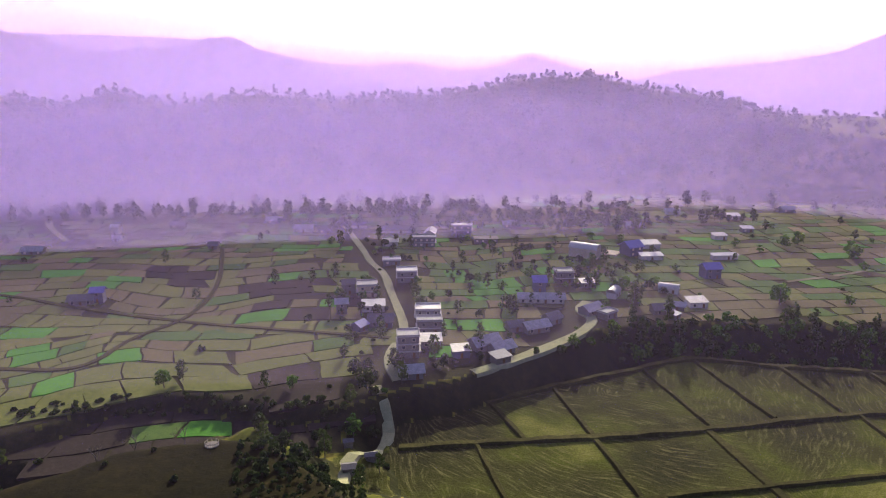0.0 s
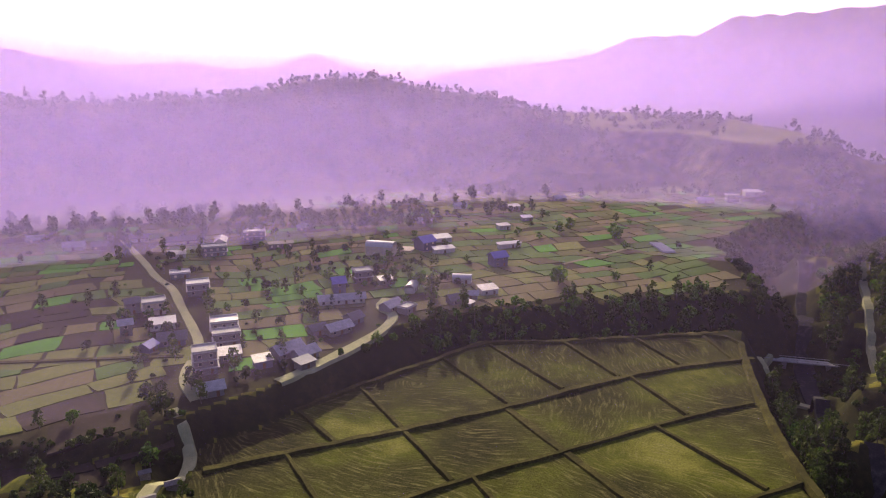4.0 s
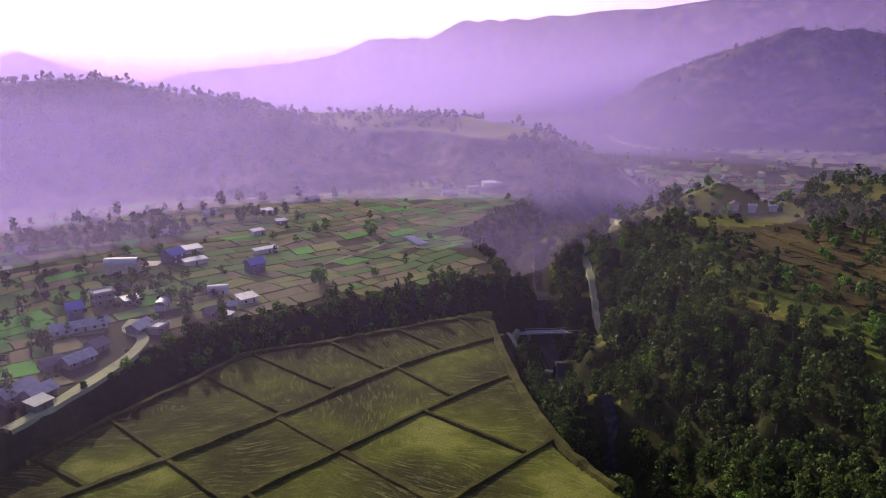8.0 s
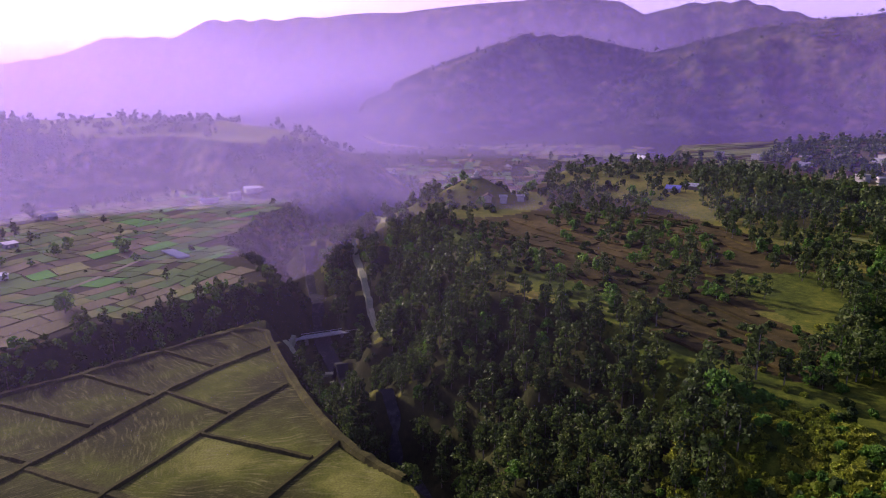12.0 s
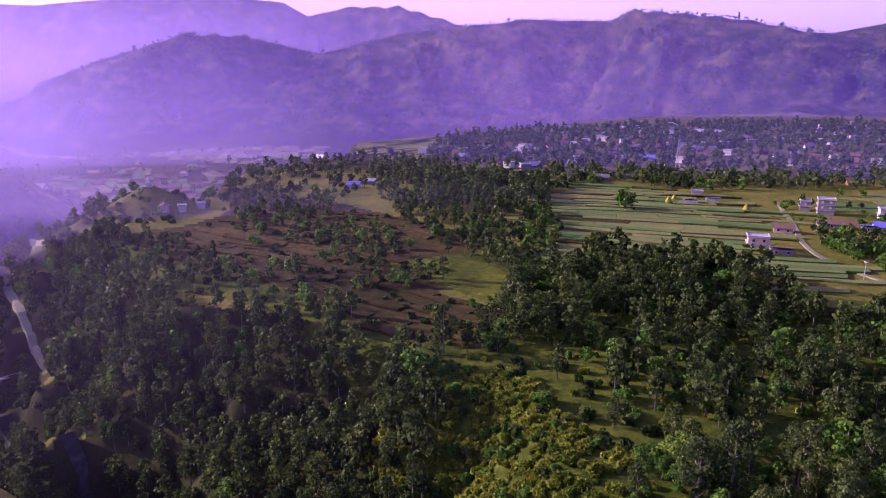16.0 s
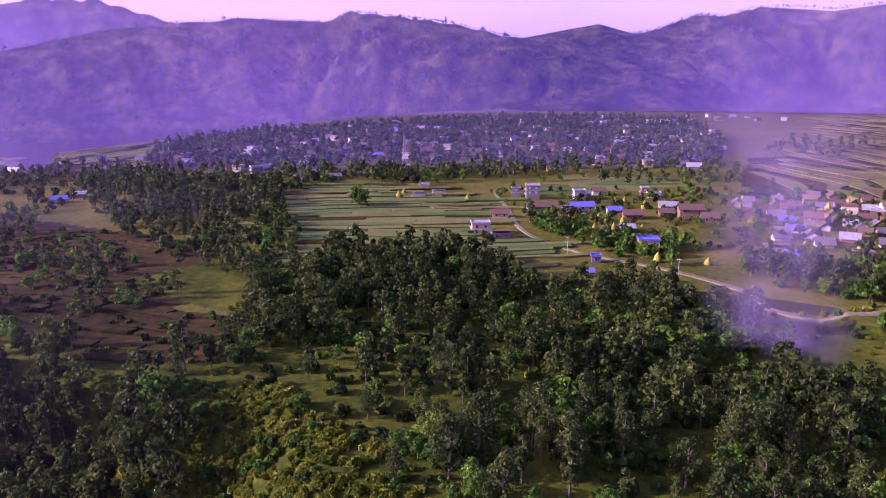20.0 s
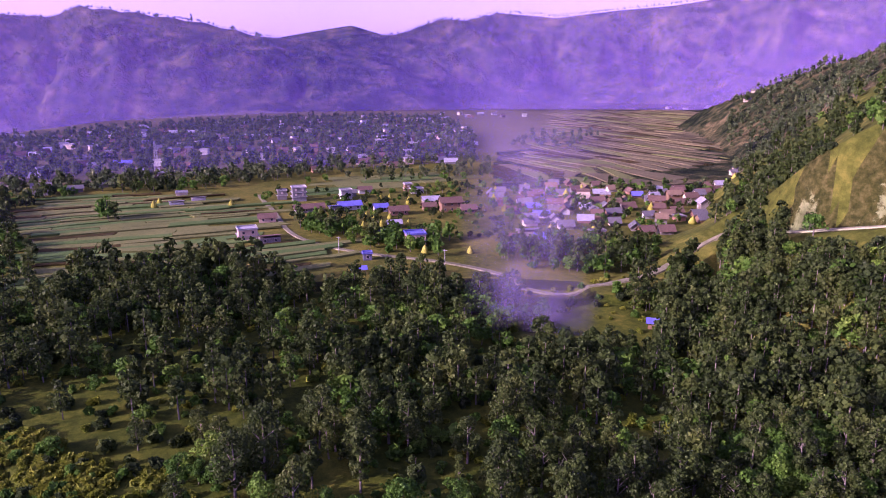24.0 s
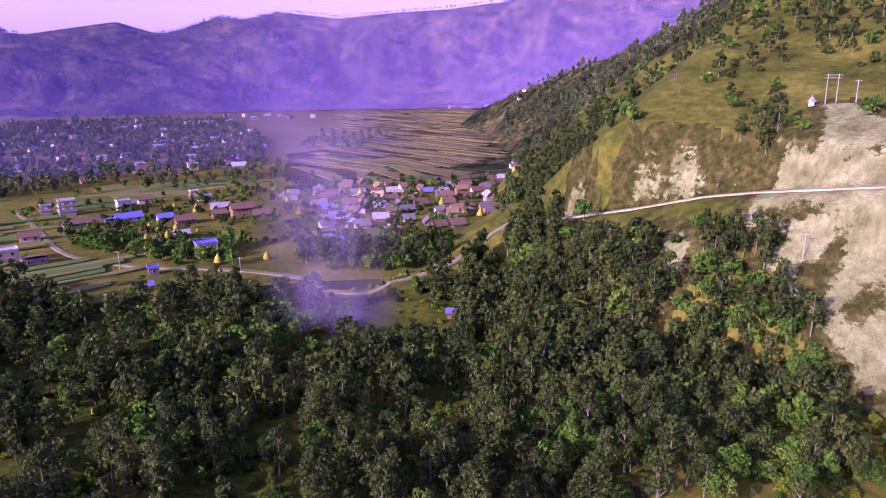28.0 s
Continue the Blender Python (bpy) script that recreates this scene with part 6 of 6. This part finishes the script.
# the town beyond: a few patterns, copied
PATTERNS = []
for k, (w, d, n, wall, roof, shape) in enumerate([(10, 7, 1, "white", "slate", "gable"), (9, 8, 2, "cream", "slab", "flat"), (11, 6, 1, "stone", "rust", "gable"), (9, 7, 2, "white", "slab", "flat"), (12, 7, 1, "grey", "metal", "gable"), (9, 7, 1, "mud", "rust", "gable"),
                                                   (10, 8, 2, "grey", "slab", "flat"), (11, 7, 1, "cream", "rust", "gable")]):
    PATTERNS.append(house(700 + 14 * k, -60 - 25 * k, 80, 0.82 * w, 0.82 * d, n, wall, roof, shape, "%s town house with a %s roof among trees" % (WORDS[wall], ROOF_WORDS[roof]), "town houses", 0, lev=2.4))
rng = np.random.RandomState(78)
spots = []
while len(spots) < 260:
    x, y = rng.uniform(480, 1125), rng.uniform(-620, 120)
    if inside(x, y, TOWN) and (x < 760 or rng.rand() < 0.6):
        spots.append((x, y))
for k in range(26):
    spots.append((1000 + rng.uniform(-60, 60), -700 + rng.uniform(-60, 60)) if k < 8 else (rng.uniform(700, 1000), rng.uniform(-1250, -1120)) if k < 18 else (690 + rng.uniform(-60, 60), -1210 + rng.uniform(-60, 60)))
spots += [(900, 560), (960, 600), (1010, 520), (1180, 500), (870, 480), (620, 560), (660, 540), (540, 430), (700, 380), (640, 330), (780, 300), (600, 200), (660, 150)]
spots.sort(key=lambda p: math.hypot(*p))
far_walls, far_roofs, wall_index, roof_index = [], [], [], []
for k, (x, y) in enumerate(spots):
    m = pose(x, y, height(x, y), 0, 0, 80 + rng.uniform(-25, 25))
    pattern = PATTERNS[rng.randint(8)]
    if k < 95:
        copy_thing(pattern, m)
        continue
    for ob in pattern.children:
        if ob.name.split(".")[0] not in ("wall", "roof"):
            continue
        v = np.array([m @ p.co for p in ob.data.vertices])
        q = np.array([p.vertices[:] for p in ob.data.polygons])
        kind = ob.data.materials[0]
        bag, idx = (far_walls, wall_index) if ob.name.startswith("wall") else (far_roofs, roof_index)
        bag.append((v, q)), idx.extend([kind] * len(q))
for name, bag, idx, lab in (("far_house_walls", far_walls, wall_index, "pale walls of many far town houses"), ("far_house_roofs", far_roofs, roof_index, "roofs of many far town houses")):
    mats = sorted(set(idx), key=lambda m: m.name)
    v, q = joined(bag)
    tagged(new(name, mesh_of(name, v, q, mats, [mats.index(m) for m in idx])), lab, "houses", kind="stuff")
# houses on the near hillside and the knoll
for x, y, t, w in ((509, -742, 40, 9), (498, -750, 30, 8), (503, -722, 50, 9), (200, -560, 60, 8), (330, -470, 60, 8), (322, -455, 60, 7)):
    house(x, y, t, 0.75 * w, 4.5, 1, "cream", "slate", "gable", "cream-plastered hill house above the terraced valley", "hill houses", 1)
house(349, 206, 30, 6.5, 4.5, 1, "cream", "rust", "gable", "small cream house with a red roof below the temple", "knoll houses", 1)
house(357, 200, 30, 5.5, 4, 1, "white", "slab", "flat", "white flat-roofed house below the temple knoll", "knoll houses", 1)
house(371, 196, 30, 5, 4, 1, "white", "slab", "flat", "white two-storey house beside the temple knoll", "knoll houses", 1)


# ---------------------------------------------------------------- haystacks
def turned(profile, sides=12, wob=0.0, seed=0):
    r = np.random.RandomState(seed)
    t = np.arange(sides) * 2 * math.pi / sides
    v = np.concatenate([np.column_stack([np.cos(t) * a * (1 + wob * r.uniform(-1, 1, sides)), np.sin(t) * a * (1 + wob * r.uniform(-1, 1, sides)), np.full(sides, z) + wob * 0.4 * r.uniform(-1, 1, sides)]) for a, z in profile])
    k = np.arange(sides)
    q = np.concatenate([np.stack([k + i * sides, (k + 1) % sides + i * sides, (k + 1) % sides + (i + 1) * sides, k + (i + 1) * sides], 1) for i in range(len(profile) - 1)])
    return v, q


STACKS = [mesh_of("straw", *turned([(1.5, 0), (1.9, 0.4), (2.0, 1.1), (1.7, 2.0), (1.25, 3.0), (0.8, 3.9), (0.4, 4.6), (0.05, 5.1)], 14, 0.15, k), [STRAW], smooth=True) for k in range(4)]
POLE = mesh_of("pole", *limb((0, 0, -0.5), (0, 0, 6.2), 0.09, 0.06, 6), [TIMBER])
rng = np.random.RandomState(5)
HAY = [(320, -168), (323, -156), (305, -150), (371, -195), (304, -155), (300, -168), (247, -146), (238, -163), (309, -220), (304, -231), (253, -220), (332, -244), (341, -276), (320, -290), (332, -314), (432, -75), (351, -197), (362, -292), (232, -265), (256, -232),
       (278, -409), (263, -373), (373, -190), (326, -162), (306, -146), (240, -236), (262, -300), (300, -330), (285, -270), (226, -290), (355, -262), (400, -108), (421, -70), (276, -345)]
for k, (x, y) in enumerate(HAY):
    s = rng.uniform(0.65, 1.0)
    ob = thing("haystack", x, y, height(x, y), rng.uniform(0, 360), label="tall yellow straw haystack round a pole by houses", category="haystack", group="haystacks")
    ob.scale = (s, s, s * rng.uniform(0.85, 1.1))
    part("straw", STACKS[k % 4], ob)
    part("pole", POLE, ob)

# ---------------------------------------------------------------- bridge, valley roads, river
STREAM = earth("dark_river_bed", [(0.3, (0.015, 0.017, 0.02)), (0.5, (0.03, 0.03, 0.03)), (0.7, (0.10, 0.095, 0.085))], 0.08, 0.6, 3.0, 0.5, 0.3, 0.9)
road("river", [(132, 84), (151, 107), (163, 125), (183, 157), (209, 195), (231, 227), (264, 264), (326, 334), (380, 390)], 7.0, "dark shallow river in the gorge", STREAM, 0.5, 1.0)
road("road", [(250, 208), (258, 219), (266, 228), (274, 239), (286, 250), (293, 260), (303, 271)], 3.2, "pale dirt road along the valley foot", PALE_ROAD, 1.0, 3.0)
road("road", [(316, 248), (350, 285), (390, 322), (417, 350), (450, 361), (476, 361)], 4.5, "pale dirt road winding in the valley", PALE_ROAD, 1.2, 3.0)
road("road", [(1071, 914), (1056, 880), (1042, 850), (1025, 790), (1011, 717)], 12.0, "pale road at the foot of the far hill", None, 2.0, 4.0)
bz = -26.5
road("road", [(226, 243), (217, 240), (209, 232), (205, 222), (206, 211), (212, 202)], 2.8, "pale track curving to the gorge bridge", PALE_ROAD, 1.0, 2.5)
bridge = thing("bridge", 239, 235, bz, -32.6, label="narrow pale concrete bridge over the gorge", category="bridge")
part("deck", mesh_of("deck", *box(-18, 18, -2.2, 2.2, -0.5, 0.0), [ROOFS["slab"]]), bridge)
for s in (-1, 1):
    part("rail", mesh_of("rail", *joined([box(-18, 18, s * 2.1 - 0.1, s * 2.1 + 0.1, 0.75, 0.95)] + [box(u - 0.1, u + 0.1, s * 2.1 - 0.1, s * 2.1 + 0.1, 0, 0.75) for u in range(-16, 17, 4)]), [ROOFS["slab"]]), bridge)
    part("pier", mesh_of("pier", *box(s * 9 - 0.8, s * 9 + 0.8, -1.8, 1.8, -9, -0.5), [WALLS["stone"]]), bridge)
    part("abutment", mesh_of("abutment", *box(s * 18 - 1.5, s * 18 + 1.5, -2.6, 2.6, -9, -0.1), [WALLS["stone"]]), bridge)

# ---------------------------------------------------------------- temple, shrine, poles and small things
WHITE = WALLS["white"]
temple = thing("temple", 367, 225, height(367, 225), 20, label="small white hilltop temple with a domed spire", category="temple")
temple.scale = (0.6, 0.6, 0.55)
part("platform", mesh_of("platform", *box(-7, 7, -5, 5, -1.0, 0.8), [WALLS["stone"]]), temple)
part("shrine", mesh_of("shrine", *joined([box(-2, 2, -2, 2, 0.8, 4.0), box(-2.5, 2.5, -2.5, 2.5, 4.0, 4.3)]), [WHITE]), temple)
part("dome", mesh_of("dome", *turned([(1.9, 4.3), (1.7, 5.4), (1.0, 6.4), (0.4, 7.0), (0.25, 8.4), (0.02, 9.0)], 12), [WHITE], smooth=True), temple)
part("side_shrine", mesh_of("side_shrine", *joined([box(3.2, 5.4, -1.2, 1.2, 0.8, 3.2), box(3.0, 5.6, -1.4, 1.4, 3.2, 3.5)]), [WHITE]), temple)
pagoda = thing("pagoda", 62, -253, height(62, -253), 10, label="small white tiered pagoda above the landslide", category="temple")
pagoda.scale = (0.55, 0.55, 0.6)
part("base", mesh_of("base", *box(-1.5, 1.5, -1.5, 1.5, -0.8, 2.0), [WHITE]), pagoda)
part("lower_roof", mesh_of("lower_roof", *turned([(3.0, 2.0), (1.2, 3.0)], 4), [ROOFS["slab"]]), pagoda)
part("upper_roof", mesh_of("upper_roof", *turned([(1.1, 3.0), (1.9, 3.1), (0.7, 4.0), (0.15, 5.2)], 4), [ROOFS["slab"]]), pagoda)
tiers = thing("pagoda", 219, -192, height(219, -192), 10, label="small cream tiered shrine beside the village road", category="temple")
part("base", mesh_of("base", *box(-1.4, 1.4, -1.4, 1.4, -0.8, 1.6), [WALLS["cream"]]), tiers)
part("lower_roof", mesh_of("lower_roof", *turned([(3.0, 1.6), (1.2, 2.5)], 4), [STRAW]), tiers)
part("middle_roof", mesh_of("middle_roof", *turned([(1.2, 2.5), (2.3, 2.6), (0.9, 3.5)], 4), [STRAW]), tiers)
part("upper_roof", mesh_of("upper_roof", *turned([(0.9, 3.5), (1.6, 3.6), (0.1, 5.0)], 4), [STRAW]), tiers)

look_out = thing("lookout", -52, 138, height(-52, 138), 0, label="round pale railed lookout on the grassy spur", category="lookout")
part("platform", mesh_of("platform", *turned([(1.5, -0.6), (1.5, 0.25), (1.0, 0.27), (0.02, 0.28)], 20), [WALLS["stone"]]), look_out)
part("ring_rail", mesh_of("ring_rail", *turned([(1.45, 0.8), (1.55, 0.8), (1.55, 0.9), (1.45, 0.9), (1.45, 0.8)], 20), [WALLS["stone"]]), look_out)
for k in range(10):
    a = k * 0.628
    part("rail_post", mesh_of("rail_post", *limb((1.5 * math.cos(a), 1.5 * math.sin(a), 0.2), (1.5 * math.cos(a), 1.5 * math.sin(a), 0.85), 0.06, 0.06, 5), [WHITE]), look_out)


def utility_pole(x, y, tall, arms, label, two=0.0):
    ob = thing("utility_pole", x, y, height(x, y), 30, label=label, category="pole", group="utility poles")
    for s in ((0,) if not two else (-two, two)):
        part("mast", mesh_of("mast", *limb((s, 0, -0.8), (s, 0, tall), 0.16, 0.1, 6), [ROOFS["slab"]]), ob)
    for k in range(arms):
        part("crossarm", mesh_of("crossarm", *box(-1.0 - two, 1.0 + two, -0.06, 0.06, tall - 0.5 - k * 0.9, tall - 0.36 - k * 0.9), [ROOFS["slab"]]), ob)


utility_pole(31, -167, 6.5, 2, "pale concrete pole with crossarms on the slope")
utility_pole(57, -255, 9.0, 2, "twin-mast power pole beside the pagoda", 1.6)
utility_pole(50, -256, 7.0, 1, "single power pole above the landslide")
utility_pole(46, -198, 7.0, 1, "leaning pole on the landslide slope")
utility_pole(268, -116, 7.5, 1, "slim pole beside the plateau road")
utility_pole(225, -142, 7.5, 1, "slim pole beside the plateau road")
tower = thing("lattice_tower", 549, -96, 25, 10, label="tall lattice radio tower among town trees", category="tower")
for a, b in ((-1, -1), (1, -1), (1, 1), (-1, 1)):
    part("leg", mesh_of("leg", *limb((a * 1.6, b * 1.6, -0.5), (a * 0.35, b * 0.35, 26), 0.16, 0.1, 5), [ROOFS["metal"]]), tower)
for k in range(8):
    s, z0 = 1.6 - k * 0.155, k * 3.2 + 1
    part("brace", mesh_of("brace", *joined([limb((-s, -s, z0), (s, -s, z0 + 2.6), 0.08, 0.08, 4), limb((s, s, z0), (-s, s, z0 + 2.6), 0.08, 0.08, 4), limb((-s, s, z0), (-s, -s, z0 + 2.6), 0.08, 0.08, 4), limb((s, -s, z0), (s, s, z0 + 2.6), 0.08, 0.08, 4)]), [ROOFS["metal"]]), tower)


def shelter(x, y, turn, w, d, label):
    ob = thing("shelter", x, y, height(x, y), turn, label=label, category="shelter")
    v, q = gable_roof(w, d, 2.2, 0.9, 0.5, 0.08)
    part("roof", mesh_of("roof", v, q, [ROOFS["bluesheet"]]), ob)
    for a in (-1, 1):
        for b in (-1, 1):
            part("post", mesh_of("post", *limb((a * w * 0.45, b * d * 0.45, -0.5), (a * w * 0.45, b * d * 0.45, 2.3), 0.08, 0.07, 5), [TIMBER]), ob)
    part("back_wall", mesh_of("back_wall", *box(-w * 0.45, w * 0.45, d * 0.4, d * 0.45, -0.3, 1.4), [WALLS["mud"]]), ob)


shelter(236, -110, 72, 5.5, 4.5, "open shelter with a blue sheet roof in fields")
shelter(140, -166, 40, 4.6, 4.4, "blue tarpaulin shelter in a forest clearing")
JUNCTION = [(-29, 181, "stone", 2.6, 1.6), (-27, 168, "slate", 3.5, 3.0), (-22, 176, "slate", 3.2, 2.2)]
for x, y, mat, w, d in JUNCTION:
    ob = thing("roadside_hut", x, y, height(x, y), 12, label="small dark roadside hut beside the paddies", category="hut", group="roadside huts")
    part("wall", mesh_of("wall", *box(-w / 2, w / 2, -d / 2, d / 2, -0.4, 2.1), [WALLS["stone"]]), ob)
    part("roof", mesh_of("roof", *gable_roof(w, d, 2.1, 0.5, 0.35, 0.08), [ROOFS["slate"]]), ob)

# ---------------------------------------------------------------- smoke over the wood, drawn on sheets
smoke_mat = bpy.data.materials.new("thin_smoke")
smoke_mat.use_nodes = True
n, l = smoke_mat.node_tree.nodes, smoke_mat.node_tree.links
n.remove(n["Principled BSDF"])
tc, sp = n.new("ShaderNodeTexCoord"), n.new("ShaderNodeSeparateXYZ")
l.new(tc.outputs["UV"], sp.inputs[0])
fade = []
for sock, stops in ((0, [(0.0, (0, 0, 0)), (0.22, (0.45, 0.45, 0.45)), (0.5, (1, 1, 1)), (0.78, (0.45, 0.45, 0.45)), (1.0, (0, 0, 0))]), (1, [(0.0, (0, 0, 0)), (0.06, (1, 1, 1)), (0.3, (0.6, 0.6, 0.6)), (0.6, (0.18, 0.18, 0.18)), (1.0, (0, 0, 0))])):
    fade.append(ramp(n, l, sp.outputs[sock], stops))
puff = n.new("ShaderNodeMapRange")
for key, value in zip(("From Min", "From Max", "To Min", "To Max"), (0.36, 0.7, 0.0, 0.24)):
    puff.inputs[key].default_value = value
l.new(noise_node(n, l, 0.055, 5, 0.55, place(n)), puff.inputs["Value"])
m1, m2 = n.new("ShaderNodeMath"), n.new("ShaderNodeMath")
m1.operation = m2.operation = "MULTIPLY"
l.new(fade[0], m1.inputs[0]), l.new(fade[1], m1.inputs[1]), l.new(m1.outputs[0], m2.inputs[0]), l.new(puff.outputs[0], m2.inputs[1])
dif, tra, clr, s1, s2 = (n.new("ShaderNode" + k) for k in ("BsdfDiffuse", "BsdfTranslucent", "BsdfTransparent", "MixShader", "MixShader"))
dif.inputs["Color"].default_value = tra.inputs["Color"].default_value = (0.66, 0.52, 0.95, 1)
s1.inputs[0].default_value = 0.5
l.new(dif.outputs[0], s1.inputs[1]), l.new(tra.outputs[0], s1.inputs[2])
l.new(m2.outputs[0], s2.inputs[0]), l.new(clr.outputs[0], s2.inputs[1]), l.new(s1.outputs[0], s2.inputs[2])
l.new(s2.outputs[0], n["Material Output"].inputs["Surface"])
# three thin sheets, turned to face the camera, stand in for the plume
smoke = thing("smoke_plume", 150, -118, 24, 232, label="thin violet smoke on sheets facing the camera above the wood", category="smoke")
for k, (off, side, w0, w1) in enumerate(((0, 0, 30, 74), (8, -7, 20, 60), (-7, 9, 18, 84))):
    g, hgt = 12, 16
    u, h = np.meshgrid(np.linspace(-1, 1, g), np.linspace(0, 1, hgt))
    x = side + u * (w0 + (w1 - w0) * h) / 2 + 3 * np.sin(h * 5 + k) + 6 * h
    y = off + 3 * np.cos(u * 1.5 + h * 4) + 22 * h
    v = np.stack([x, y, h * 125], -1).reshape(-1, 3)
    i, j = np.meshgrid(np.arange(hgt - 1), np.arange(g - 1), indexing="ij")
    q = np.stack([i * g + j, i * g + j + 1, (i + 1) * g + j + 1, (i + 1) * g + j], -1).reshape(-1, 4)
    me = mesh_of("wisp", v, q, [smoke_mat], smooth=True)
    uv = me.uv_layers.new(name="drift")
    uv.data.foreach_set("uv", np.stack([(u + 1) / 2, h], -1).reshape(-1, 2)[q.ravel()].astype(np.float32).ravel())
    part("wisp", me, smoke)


# ---------------------------------------------------------------- leafless trees
def bare_tree(x, y, tall, seed):
    r = np.random.RandomState(seed)
    boughs = []

    def grow(p, d, length, thick, depth):
        q = p + d * length
        boughs.append(limb(p, q, thick, thick * 0.62, 5))
        if depth:
            for _ in range(3 if depth > 1 else 2):
                e = d + r.normal(0, 0.42, 3) + (0, 0, 0.12)
                grow(q, e / np.linalg.norm(e), length * r.uniform(0.55, 0.8), thick * 0.58, depth - 1)

    ob = thing("bare_tree", x, y, height(x, y), r.uniform(0, 360), label="leafless pale-branched tree on the slope", category="tree", group="leafless trees")
    start = len(boughs)
    grow(np.array([0, 0, -0.6]), np.array([0.03, 0.02, 1.0]), tall * 0.36, tall * 0.018, 4)
    part("trunk", mesh_of("trunk", *boughs[0], [BARK]), ob)
    part("branches", mesh_of("branches", *joined(boughs[1:]), [BARK]), ob)


for k, (x, y, tall) in enumerate(((-92, 150, 9), (-80, 142, 8), (-70, 140, 8), (-60, 143, 7), (-99, 160, 8), (80, -98, 9), (64, -120, 10), (110, -262, 10), (118, -180, 8), (96, -150, 9), (205, -240, 9), (150, -128, 9))):
    bare_tree(x, y, tall, 300 + k)
